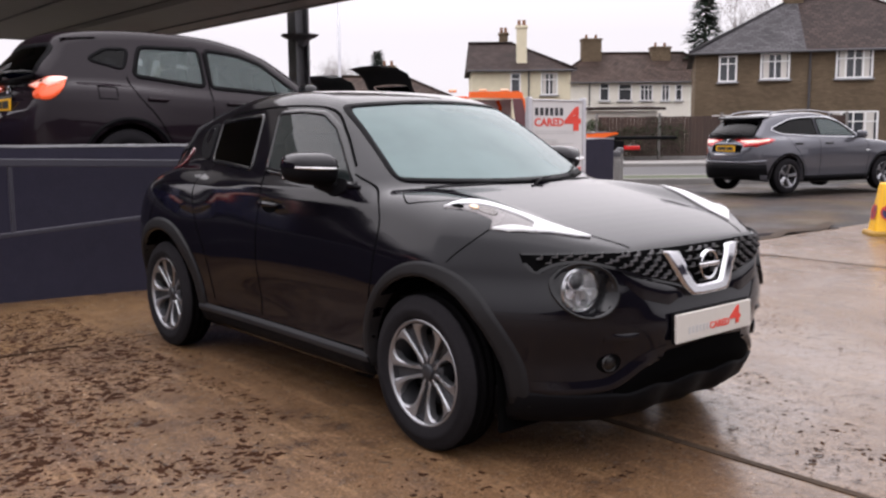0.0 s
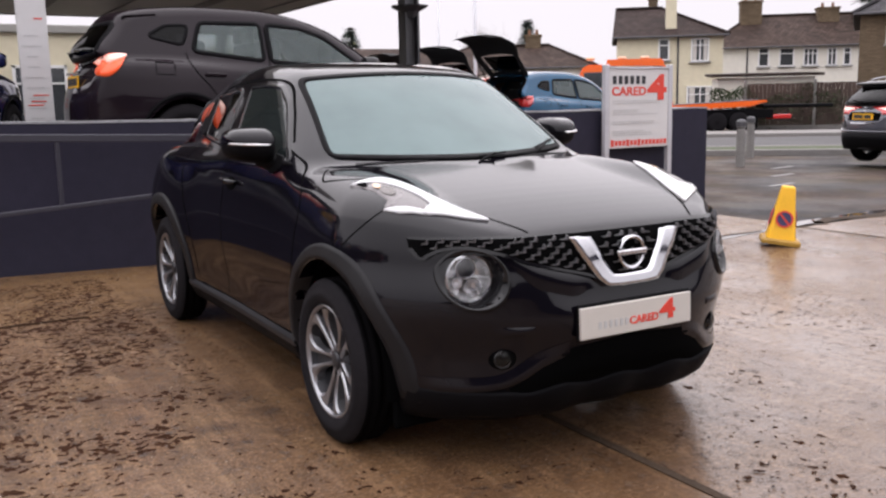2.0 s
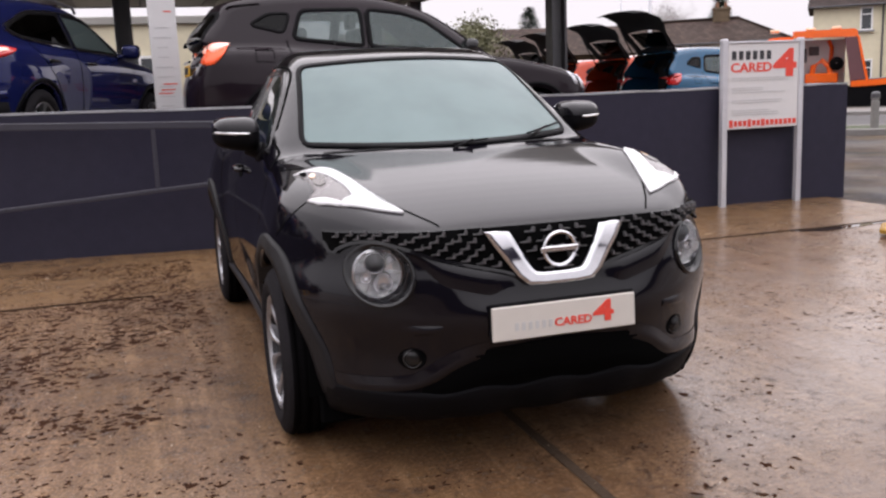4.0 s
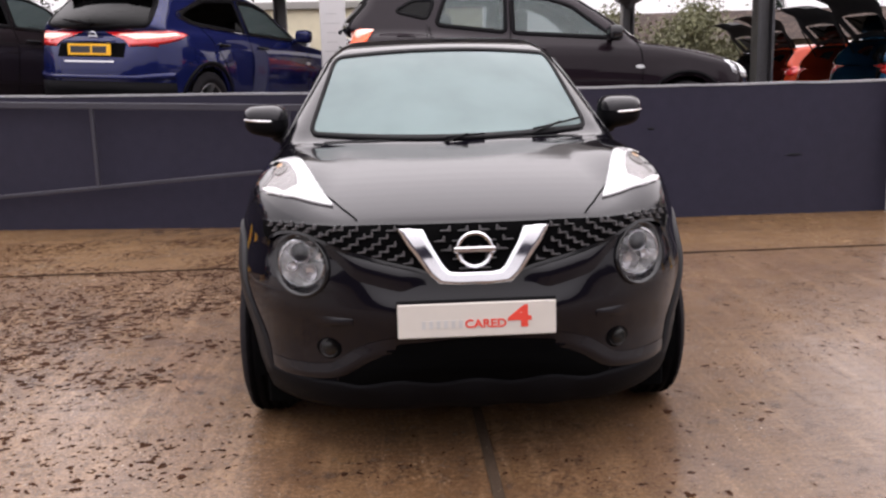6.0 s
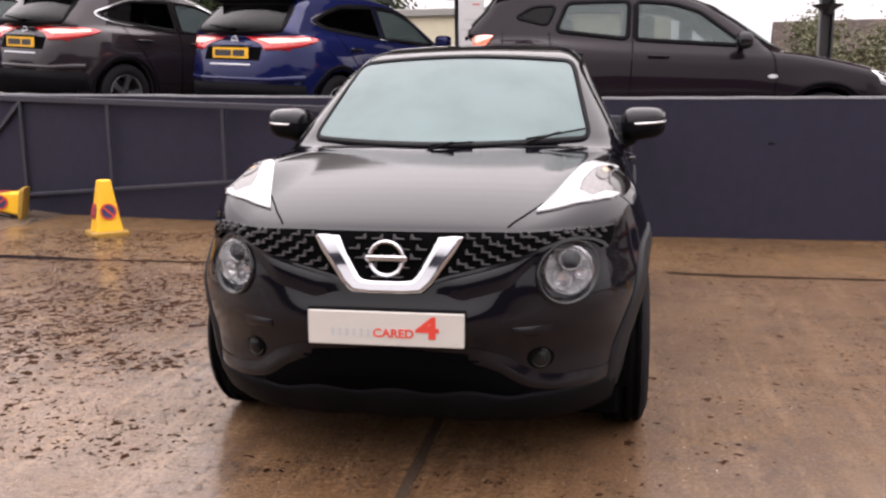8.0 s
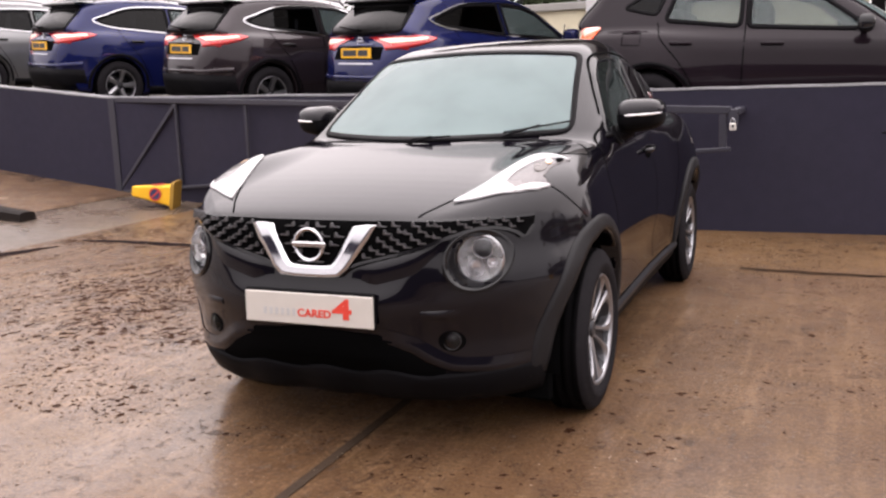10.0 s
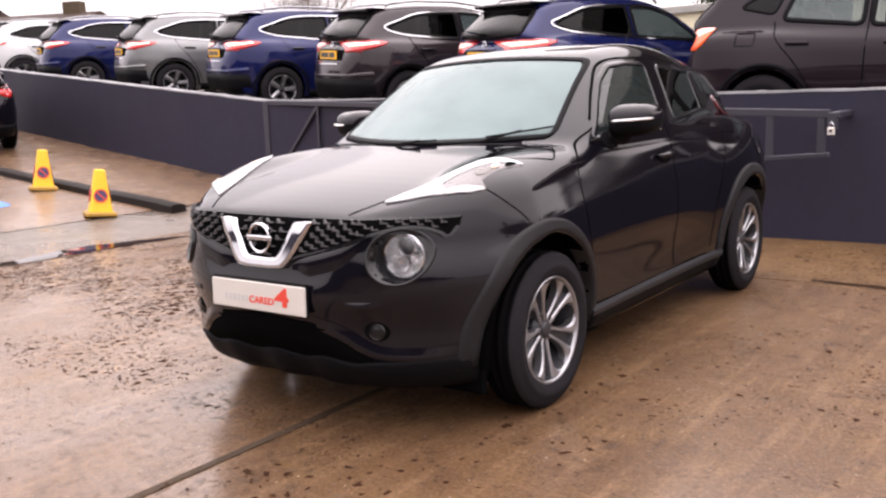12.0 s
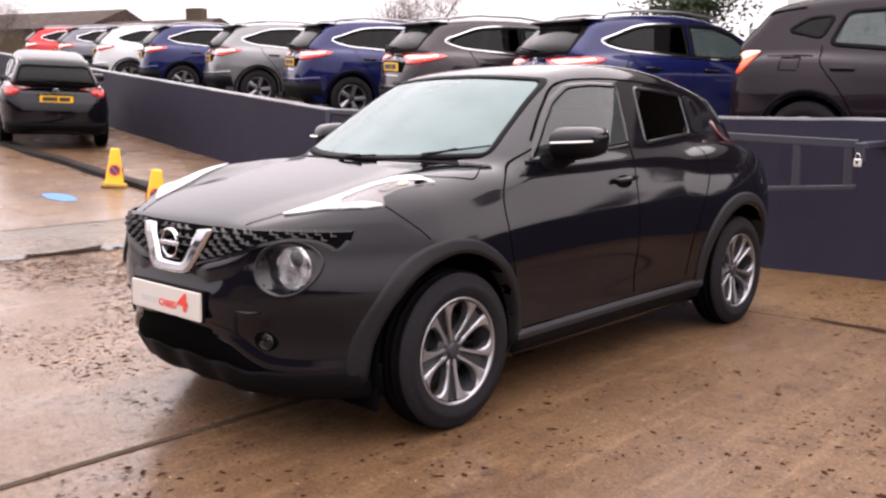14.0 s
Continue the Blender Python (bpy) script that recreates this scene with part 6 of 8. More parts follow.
        for a, b in zip(rows, rows[1:]):
            for i in range(len(path) - 1):
                bm.faces.new((a[i], a[i + 1], b[i + 1], b[i]))
        part("bumper_sweep", bm, M_BLACK, car, "gloss black bumper edge sweeping up round the intake", smooth=True)
    for k in range(4):
        bm = bmesh.new()
        seam(bm, skin, "front", [(x, 0.365 + 0.027 * k) for x in np.linspace(-0.36 + 0.02 * k, 0.36 - 0.02 * k, 21)], 0.006, 0.008)
        part("intake_slat", bm, M_SEAM, intake, smooth=True)
    bm = bmesh.new()
    xs = np.linspace(-0.80, 0.80, 61)
    top_edge = lambda x: 0.318 + 0.010 * math.cos(x * 24) * (abs(x) < 0.46) + 0.030 * max(0.0, abs(x) - 0.46)
    cols = []
    for x in xs:
        p, nrm = skin.hit((x, 0, top_edge(x)), (0, 1, 0))
        z = top_edge(x)
        cols.append([bm.verts.new(v) for v in ((x, p.y + 0.01, z + 0.004), (x, p.y - 0.010, z), (x, p.y - 0.012, z - 0.012), (x, p.y + 0.004, 0.275), (x * 0.985, p.y + 0.030, 0.225), (x * 0.97, p.y + 0.07, 0.195), (x * 0.95, p.y + 0.25, 0.182))])
    for a, b in zip(cols, cols[1:]):
        for i in range(6):
            bm.faces.new((a[i], b[i], b[i + 1], a[i + 1]))
    part("bumper_skirt", bm, M_PLASTIC, car, "matt black lower bumper skirt", smooth=True)
    # tray under the engine and floor, and the flaps before the wheels
    part("under_tray", new_box((0, 1.32, 0.175), (1.30, 3.30, 0.05), 0.02), M_SEAM, car, "black tray under the floor")
    for sx in (1, -1):
        part("wheel_deflector", new_box((sx * 0.635, -0.36, 0.20), (0.25, 0.03, 0.12), 0.01), M_SEAM, car, "black air flap before the wheel")
    # show plate
    plate = thing("show_plate", pose(0, -0.822, 0.558, -2, 0, 0))
    plate.parent = car
    part("plate_panel", new_box((0, 0, 0), (0.522, 0.012, 0.113), 0.003), M_PLATEWHITE, plate, "white plate with grey and red print")
    part("plate_holder", new_box((0, 0.012, 0.004), (0.528, 0.014, 0.124), 0.003), M_PLASTIC, plate)
    up = pose(0, 0, 0, 90, 0, 0)
    for k in range(6):
        part("brand_bar", new_box((-0.176 + k * 0.0243, -0.0068, -0.013), (0.012, 0.002, 0.026)), M_GREYINK, plate, "grey bar of print")
    letters("CARED", 0.136, 0.029, M_REDINK, Matrix.Translation((0.028, -0.0065, -0.013)) @ up, plate, bold=0.02)
    letters("4", 0.078, 0.074, M_REDINK, Matrix.Translation((0.140, -0.0065, 0.008)) @ up, plate, bold=0.03)
    # mirrors
    for sx in (1, -1):
        mir = thing("door_mirror", pose(sx * 0.870, 0.785, 1.155) @ Matrix.Diagonal((0.96, 1.72, 1.16, 1)))
        mir.parent = car
        bm = bmesh.new()
        bmesh.ops.create_uvsphere(bm, u_segments=32, v_segments=20, radius=1)
        for v in bm.verts:
            x, y, z = v.co
            sq = lambda q, e: math.copysign(abs(q) ** e, q)
            x, y, z = sq(x, 0.55), sq(y, 0.75), sq(z, 0.65)
            taper = 1 - 0.22 * (x * sx * 0.5 + 0.5)
            v.co = (x * 0.108, y * 0.085 * taper - 0.01 * x * sx + 0.02 * (x * sx + 1), z * 0.074 * taper + 0.006 * x * sx)
        cap_bm = bm.copy()
        bmesh.ops.bisect_plane(bm, geom=bm.verts[:] + bm.edges[:] + bm.faces[:], plane_co=(0, 0, 0.005), plane_no=(0, 0, 1), clear_inner=True)
        bmesh.ops.scale(bm, verts=bm.verts, vec=(1.02, 1.03, 1.03))
        part("mirror_cap", bm, M_BLACK, mir, "gloss black upper cap", smooth=True)
        bmesh.ops.bisect_plane(cap_bm, geom=cap_bm.verts[:] + cap_bm.edges[:] + cap_bm.faces[:], plane_co=(0, 0, 0.005), plane_no=(0, 0, -1), clear_inner=True)
        part("mirror_shell", cap_bm, M_PLASTIC, mir, "black lower shell", smooth=True)
        bm = bmesh.new()
        tube(bm, [(sx * (-0.05 + 0.155 * t), -0.080 * (1 - 0.10 * t) + 0.085 * max(0, t - 0.45) ** 1.5 * 1.9, 0.002 + 0.006 * t) for t in np.linspace(0, 1, 12)], 0.005, 8)
        part("mirror_indicator", bm, M_LAMPCLEAR, mir, "pale indicator strip", smooth=True)
        bm = bmesh.new()
        box(bm, (0, 0.088, 0.0), (0.15, 0.008, 0.09), 0.003)
        part("mirror_glass", bm, M_CHROME, mir)
        bm = bmesh.new()
        tube(bm, [(sx * -0.13, 0.0, -0.085), (sx * -0.10, 0.0, -0.07), (sx * -0.04, 0.01, -0.055)], [0.045, 0.035, 0.028], 12)
        part("mirror_foot", bm, M_PLASTIC, mir, smooth=True)
        bm = bmesh.new()
        patch(bm, skin, "left" if sx > 0 else "right", rounded([(0.64, 1.05), (0.66, 1.10), (0.78, 1.110), (0.79, 1.04), (0.74, 1.02)], 0.03, 4), 0.008, skirt=0.01)
        part("mirror_plinth", bm, M_PLASTIC, car, smooth=True)
    # wipers
    for x0, x1, z0, rise in ((-0.03, 0.14, -0.012, 0.010), (0.36, 0.61, 0.002, 0.026)):
        pts = []
        for t in np.linspace(0, 1, 12):
            x = x0 + (x1 - x0) * t
            p, nrm = skin.hit((x, 0, 1.090 + 0.020 * (x / 0.64) ** 2 + z0 + rise * t), (0, 1, 0))
            pts.append(p + nrm * 0.014)
        bm = bmesh.new()
        tube(bm, pts, 0.0045, 6)
        wp = part("wiper", bm, M_PLASTIC, car, "black wiper blade", smooth=True)
        bm = bmesh.new()
        tube(bm, [pts[6] + Vector((0, -0.004, 0.006)), (pts[0] + pts[2]) / 2 + Vector((0, -0.02, -0.012)), pts[0] + Vector((-0.03, -0.03, -0.035))], [0.005, 0.006, 0.008], 6)
        part("wiper_arm", bm, M_PLASTIC, wp, smooth=True)
    # roof spoiler, tail lamps
    bm = bmesh.new()
    xs = np.linspace(-0.55, 0.55, 15)
    band(bm, skin, "top", [(x, 2.78 - 0.06 * x * x) for x in xs], [(x, 2.99 - 0.12 * x * x) for x in xs], 0.015, 3, 0.02)
    part("roof_spoiler", bm, M_BLACK, car, smooth=True)
    for sx in (1, -1):
        bm = bmesh.new()
        band(bm, skin, "left" if sx > 0 else "right", [(y, z) for y, z in ((2.66, 1.215), (2.69, 1.150), (2.74, 1.105), (2.80, 1.090), (2.90, 1.060), (3.0, 1.0))], [(y, z) for y, z in ((2.675, 1.228), (2.715, 1.168), (2.765, 1.122), (2.82, 1.103), (2.91, 1.074), (3.005, 1.012))], 0.008, 3, 0.012)
        part("tail_lamp", bm, M_LENSDARK, car, "red boomerang tail lamp", smooth=True)
    bm = bmesh.new()
    tube(bm, [(0.0, 2.55, 1.505), (0.0, 2.60, 1.60), (0.0, 2.66, 1.70)], [0.012, 0.004, 0.003], 8)
    part("aerial", bm, M_PLASTIC, car, smooth=True)
    # rear-view mirror behind the glass
    part("inner_mirror", new_box((0, 0.93, 1.40), (0.22, 0.03, 0.07), 0.012), M_PLASTIC, car)
    part("sensor_housing", new_box((0, 0.92, 1.445), (0.20, 0.10, 0.03), 0.012), M_PLASTIC, car)
    cabin(car, 0.36, 1.25, 2.05, 0.66, 0.55, 1.06)
    return car


build_subject()

# ---- the parked cars ----
OLDER = dict(
    low=[(-0.66, 0.22), (-0.80, 0.32), (-0.85, 0.46), (-0.85, 0.62), (-0.80, 0.76), (-0.66, 0.87), (-0.25, 0.975), (0.25, 1.055), (1.0, 1.07), (2.0, 1.08), (2.9, 1.10), (3.33, 1.06), (3.47, 0.86), (3.52, 0.62), (3.47, 0.38), (3.20, 0.25), (1.3, 0.20)],
    gh=[(0.15, 0.95), (0.30, 1.075), (0.80, 1.385), (1.15, 1.54), (1.7, 1.63), (2.3, 1.635), (2.8, 1.60), (3.16, 1.53), (3.29, 1.40), (3.44, 1.10), (2.6, 0.95), (1.2, 0.95)],
    width=[(0.0, 0.74), (0.2, 0.80), (0.3, 0.84), (0.5, 0.862), (0.75, 0.870), (0.92, 0.860), (1.02, 0.835), (1.1, 0.79), (1.2, 0.70)],
    bow=0.12, crown=0.03, base=2.63, nose=(0.0, 0.88, 2.4), tail=(2.8, 0.80), bulge=(0.022, 0.022), round=0.08,
    fenders=[((0.66, 0.0, 0.66), (0.19, 0.60, 0.30)), ((0.68, 2.62, 0.70), (0.19, 0.55, 0.33))],
    gmid=1.5, gbow=0.32, gcrown=0.06, gw=(0.775, 0.44, 1.10), gtaper=0.06, ground=0.09, fillet=0.04, hub=0.345, well=0.385, floor=0.20)
NEWER = dict(OLDER, low=[(-0.70, 0.22), (-0.86, 0.32), (-0.92, 0.46), (-0.92, 0.62), (-0.87, 0.77), (-0.70, 0.89), (-0.25, 0.985), (0.25, 1.05), (1.0, 1.07), (2.0, 1.09), (2.9, 1.10), (3.27, 1.06), (3.40, 0.90), (3.45, 0.62), (3.38, 0.36), (3.12, 0.25), (1.3, 0.20)],
           gh=[(0.15, 0.95), (0.30, 1.07), (0.85, 1.38), (1.2, 1.51), (1.7, 1.575), (2.3, 1.57), (2.75, 1.53), (3.02, 1.47), (3.16, 1.36), (3.36, 1.08), (2.6, 0.95), (1.2, 0.95)],
           base=2.646, tail=(2.7, 0.78), nose=(0.0, 0.95, 2.4), gw=(0.79, 0.46, 1.10))


def build_suv(spec, colour, name, label, modern, rim_style, group="", gate_open=False, tail=M_TAILRED):
    """A five-door crossover: shell, glass, lamps, mouldings, wheels, plate and cabin."""
    car = thing(name, None, label, "car", group)
    P, Q, N = shell(car_field(spec), (0, -1.05, 0.1), (1.08, 3.6, 1.70), 0.034)
    skin = Skin(P, Q)
    b = spec["base"]
    if modern:
        f_win = rounded([(0.78, 1.095), (1.16, 1.365), (1.42, 1.435), (1.74, 1.445), (1.74, 1.115)], 0.04, 4)
        r_win = rounded([(1.83, 1.118), (1.83, 1.445), (2.38, 1.41), (2.72, 1.30), (2.86, 1.235), (2.70, 1.175)], 0.04, 4)
        extra = []
    else:
        f_win = rounded([(0.78, 1.10), (1.18, 1.385), (1.42, 1.455), (1.76, 1.475), (1.76, 1.125)], 0.04, 4)
        r_win = rounded([(1.85, 1.130), (1.85, 1.475), (2.43, 1.445), (2.52, 1.185)], 0.05, 4)
        extra = [rounded([(2.62, 1.235), (2.55, 1.42), (2.76, 1.405), (2.93, 1.30)], 0.05, 4)]
    screen = rounded([(-0.66, 1.105), (-0.56, 1.45), (0.0, 1.485), (0.56, 1.45), (0.66, 1.105), (0.0, 1.085)], 0.06, 4)
    back = rounded([(-0.62, 1.12), (-0.52, 1.40), (0.52, 1.40), (0.62, 1.12), (0.0, 1.09)], 0.07, 4)
    holes = [("front", screen, lambda m: m[:, 1] < 1.4)] + [("left", o, lambda m: np.abs(m[:, 0]) > 0.45) for o in (f_win, r_win, *extra)]
    if gate_open:
        opening = rounded([(-0.56, 0.66), (-0.58, 1.10), (-0.50, 1.44), (0.50, 1.44), (0.58, 1.10), (0.56, 0.66)], 0.06, 4)
        holes.append(("rear", opening, lambda m: m[:, 1] > 2.8))
    else:
        holes.append(("rear", back, lambda m: m[:, 1] > 2.8))
    body = shell_mesh("body", P, cut_holes(P, Q, holes), N, [colour], car, "")
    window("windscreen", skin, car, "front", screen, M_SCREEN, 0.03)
    if gate_open:
        bm = bmesh.new()
        ring_panel(bm, skin, "rear", opening, offset_outline(opening, 0.05), 0.004)
        part("boot_rim", bm, M_SEAM, car, "black rubber boot seal", smooth=True)
        lid = thing("tailgate", pose(0, 2.98, 1.50, 116, 0, 0) @ Matrix.Diagonal((1, 1.25, 1.28, 1)))
        lid.parent = car
        bm = bmesh.new()
        rows = []
        for v, half, bulge in ((0.0, 0.50, 0.0), (0.13, 0.55, 0.05), (0.46, 0.60, 0.14), (0.55, 0.62, 0.21), (0.66, 0.62, 0.25), (0.92, 0.60, 0.20), (1.08, 0.52, 0.09)):
            rows.append([bm.verts.new((half * u, bulge - 0.06 * u * u, -v)) for u in np.linspace(-1, 1, 9)])
        for p, q in zip(rows, rows[1:]):
            for i in range(8):
                bm.faces.new((p[i], p[i + 1], q[i + 1], q[i]))
        bmesh.ops.solidify(bm, geom=bm.faces[:], thickness=0.10)
        gone = [f for f in bm.faces if 0.12 < -f.calc_center_median().z < 0.46 and abs(f.calc_center_median().x) < 0.40]
        bmesh.ops.delete(bm, geom=gone, context="FACES")
        part("lid_panel", bm, [M_CABIN], lid, "black inner trim of the raised tailgate", smooth=True)
        bm = bmesh.new()
        box(bm, (0, 0.05, -0.27), (0.86, 0.006, 0.34), 0.0, pose(0, 0, 0, 9, 0, 0))
        part("lid_glass", bm, M_PRIVACY, lid)
        for sx in (-1, 1):
            bm = bmesh.new()
            tube(bm, [(sx * 0.52, 3.05, 1.28), (sx * 0.55, 3.46, 1.80)], 0.014, 8)
            part("gas_strut", bm, M_PLASTIC, car, smooth=True)
    else:
        window("rear_screen", skin, car, "rear", back, M_PRIVACY, 0.03)
    for view in ("left", "right"):
        sx = 1 if view == "left" else -1
        window("front_window", skin, car, view, f_win, M_SIDEGLASS, 0.03)
        window("rear_window", skin, car, view, r_win, M_SIDEGLASS if not modern else M_PRIVACY, 0.03)
        for o in extra:
            window("quarter_window", skin, car, view, o, M_PRIVACY, 0.02)
        if modern:
            line = [(0.70, 1.075), (1.3, 1.085), (1.8, 1.098), (2.3, 1.125), (2.70, 1.155), (2.93, 1.235), (2.72, 1.325), (2.38, 1.435), (1.9, 1.472), (1.45, 1.465), (1.15, 1.395)]
            bm = bmesh.new()
            seam(bm, skin, view, [tuple(p) for p in spline(line, 5)], 0.014, 0.009)
            part("window_line", bm, M_CHROME, body, "bright chrome window line", smooth=True)
            bm = bmesh.new()
            tube(bm, [(sx * x, y, z) for x, y, z in ((0.545, 1.25, 1.515), (0.555, 1.32, 1.565), (0.56, 1.8, 1.605), (0.55, 2.4, 1.595), (0.535, 2.78, 1.55), (0.53, 2.84, 1.50))], 0.016, 8)
            part("roof_rail", bm, M_ALLOY, car, "silver roof rail", smooth=True)
        for curve in ([(0.62, 1.14), (0.50, 1.0), (0.47, 0.7), (0.52, 0.36)], [(1.80, 1.46), (1.795, 1.0), (1.80, 0.36)], [(2.60, 1.16), (2.55, 1.0), (2.36, 0.78), (2.20, 0.52), (2.14, 0.36)]):
            bm = bmesh.new()
            seam(bm, skin, view, [tuple(p) for p in spline(curve, 6)], 0.010, 0.003)
            part("door_seam", bm, M_SEAM, body, smooth=True)
        for y in (1.55, 2.36):
            p, nrm = skin.hit((0, y, 0.965), VIEWS[view][1])
            bm = bmesh.new()
            box(bm, (p.x + sx * 0.022, y, 0.965), (0.022, 0.20, 0.032), 0.010, segments=2)
            box(bm, (p.x + sx * 0.004, y + 0.08, 0.965), (0.04, 0.03, 0.03))
            part("door_handle", bm, colour if not modern else M_GLOSSBLACK, car, smooth=True)
        ys = np.linspace(0.46, b - 0.46, 14)
        bm = bmesh.new()
        band(bm, skin, view, [(y, 0.235) for y in ys], [(y, 0.345) for y in ys], 0.016, 2, 0.02)
        part("sill_moulding", bm, M_PLASTIC, car, "matt black sill", smooth=True)
        for yc in (0.0, b):
            arcs = np.linspace(radians(-6), radians(186), 28)
            bm = bmesh.new()
            band(bm, skin, view, [(yc + 0.382 * math.cos(a), 0.345 + 0.382 * math.sin(a)) for a in arcs], [(yc + 0.445 * math.cos(a), 0.345 + 0.445 * math.sin(a)) for a in arcs], 0.012, 2, 0.02)
            part("arch_moulding", bm, M_PLASTIC, car, "matt black arch moulding", smooth=True)
            bm = bmesh.new()
            arch_liner(bm, sx, yc, 0.345, 0.38, 0.80)
            part("wheel_liner", bm, M_SEAM, car, smooth=True)
            wheel(car, sx * 0.785, yc, 0.343, 0.345, 0.218 if modern else 0.205, 0.215, sx, rim_style)
        # mirror
        bm = bmesh.new()
        box(bm, (sx * 0.97, 0.80, 1.13), (0.20, 0.14, 0.155), 0.05, segments=3)
        tube(bm, [(sx * 0.80, 0.80, 1.07), (sx * 0.90, 0.80, 1.09)], 0.03, 8)
        part("door_mirror", bm, M_GLOSSBLACK if colour is not M_BLUE else colour, car, smooth=True)
        # lamps
        if modern:
            lo = [(3.37, 0.905), (3.33, 0.915), (3.20, 0.945), (3.05, 0.99), (2.94, 1.035)]
            hi = [(3.33, 1.03), (3.31, 1.055), (3.22, 1.065), (3.07, 1.06), (2.94, 1.043)]
        else:
            lo = [(3.36, 0.915), (3.34, 0.91), (3.29, 0.92), (3.22, 0.985), (3.17, 1.06)]
            hi = [(3.35, 1.09), (3.33, 1.10), (3.29, 1.115), (3.22, 1.12), (3.14, 1.115)]
        bm = bmesh.new()
        lo, hi = [tuple(p) for p in spline(lo, 4)], [tuple(p) for p in spline(hi, 4)]
        band(bm, skin, view, lo, hi, 0.010, 4, 0.02)
        tl = part("tail_lamp", bm, tail, car, "red wrap-round tail lamp", smooth=True)
        bm = bmesh.new()
        if modern:
            band(bm, skin, view, [Vector(p).lerp(Vector(q), 0.40) for p, q in zip(lo, hi)][3:13], [Vector(p).lerp(Vector(q), 0.74) for p, q in zip(lo, hi)][3:13], 0.016, 2, 0.004)
        else:
            band(bm, skin, view, [Vector(p).lerp(Vector(q), 0.55) for p, q in zip(lo, hi)][1:], [Vector(p).lerp(Vector(q), 0.97) for p, q in zip(lo, hi)][1:], 0.016, 2, 0.004)
        part("lamp_centre", bm, M_TAILLIT, tl, "pale lit centre", smooth=True)
        bm = bmesh.new()
        if modern:
            band(bm, skin, "rear", [(sx * x, z) for x, z in ((0.44, 0.975), (0.53, 0.945), (0.62, 0.915), (0.70, 0.905))], [(sx * x, z) for x, z in ((0.44, 0.99), (0.53, 1.02), (0.62, 1.032), (0.70, 1.034))], 0.010, 2, 0.015)
        else:
            band(bm, skin, "rear", [(sx * x, z) for x, z in ((0.56, 0.97), (0.60, 0.94), (0.64, 0.92), (0.68, 0.915))], [(sx * x, z) for x, z in ((0.57, 1.06), (0.61, 1.068), (0.65, 1.07), (0.68, 1.07))], 0.010, 2, 0.015)
        part("tail_lamp", bm, tail, car, "red tail lamp on the tailgate", smooth=True)
        bm = bmesh.new()
        band(bm, skin, "front", [(sx * x, z) for x, z in ((0.42, 0.74), (0.55, 0.73), (0.68, 0.74), (0.78, 0.78))], [(sx * x, z) for x, z in ((0.42, 0.78), (0.55, 0.83), (0.68, 0.87), (0.78, 0.90))], 0.008, 3, 0.015)
        part("headlamp", bm, M_REFLECTOR, car, "bright headlamp", smooth=True)
    bm = bmesh.new()
    xs = np.linspace(-0.80, 0.80, 21)
    band(bm, skin, "rear", [(x, 0.28) for x in xs], [(x, 0.565 if modern else 0.47) for x in xs], 0.014, 3, 0.02)
    part("rear_bumper", bm, M_PLASTIC, car, "matt black lower bumper", smooth=True)
    bm = bmesh.new()
    band(bm, skin, "front", [(x, 0.26) for x in xs], [(x, 0.42) for x in xs], 0.014, 3, 0.02)
    part("front_bumper", bm, M_PLASTIC, car, smooth=True)
    bm = bmesh.new()
    xs = np.linspace(-0.36, 0.36, 13)
    band(bm, skin, "front", [(x, 0.58) for x in xs], [(x, 0.76) for x in xs], 0.008, 3, 0.01)
    part("grille", bm, M_SEAM, car, smooth=True)
    if not gate_open:
        bm = bmesh.new()
        xs = np.linspace(-0.56, 0.56, 15)
        rows = [[bm.verts.new((x, y - 0.12 * x * x, z)) for x in xs] for y, z in ((2.86, 1.515), (3.17, 1.475), (3.18, 1.445), (3.02, 1.42))]
        for p, q in zip(rows, rows[1:]):
            for i in range(14):
                bm.faces.new((p[i], p[i + 1], q[i + 1], q[i]))
        part("roof_spoiler", bm, M_GLOSSBLACK, car, "black roof spoiler", smooth=True)
        p, _ = skin.hit((0, 0, 1.13), (0, -1, 0))
        bm = bmesh.new()
        tube(bm, [(0.0, p.y + 0.03, 1.115), (0.12, p.y + 0.02, 1.14), (0.34, p.y - 0.0, 1.165)], [0.022, 0.012, 0.008], 8)
        part("rear_wiper", bm, M_PLASTIC, car, smooth=True)
        p, _ = skin.hit((0, 0, 1.0), (0, -1, 0))
        bm = bmesh.new()
        lathe(bm, [(-0.006, 0.050), (0.006, 0.048), (0.008, 0.040), (0.0, 0.036)], "y", 24, True, (0, p.y + 0.008, 1.005))
        box(bm, (0, p.y + 0.010, 1.005), (0.115, 0.012, 0.018), 0.003)
        part("badge", bm, M_CHROME, car, "chrome ring and bar badge")
        p, _ = skin.hit((0, 0, 0.87), (0, -1, 0))
        rear_plate = thing("number_plate", pose(0, p.y + 0.014, 0.872, 0, 0, 180))
        rear_plate.parent = car
        part("plate_panel", new_box((0, 0, 0), (0.52, 0.012, 0.111), 0.003), M_PLATEYELLOW, rear_plate, "yellow rear plate with dark bars")
        for bx, bw in ((-0.105, 0.24), (0.125, 0.17)):
            part("plate_bar", new_box((bx, -0.007, 0), (bw, 0.003, 0.066)), M_INK, rear_plate)
        bm = bmesh.new()
        box(bm, (0, p.y + 0.012, 0.955), (0.62, 0.025, 0.022), 0.006)
        part("plate_lip", bm, colour if modern else M_GLOSSBLACK, car)
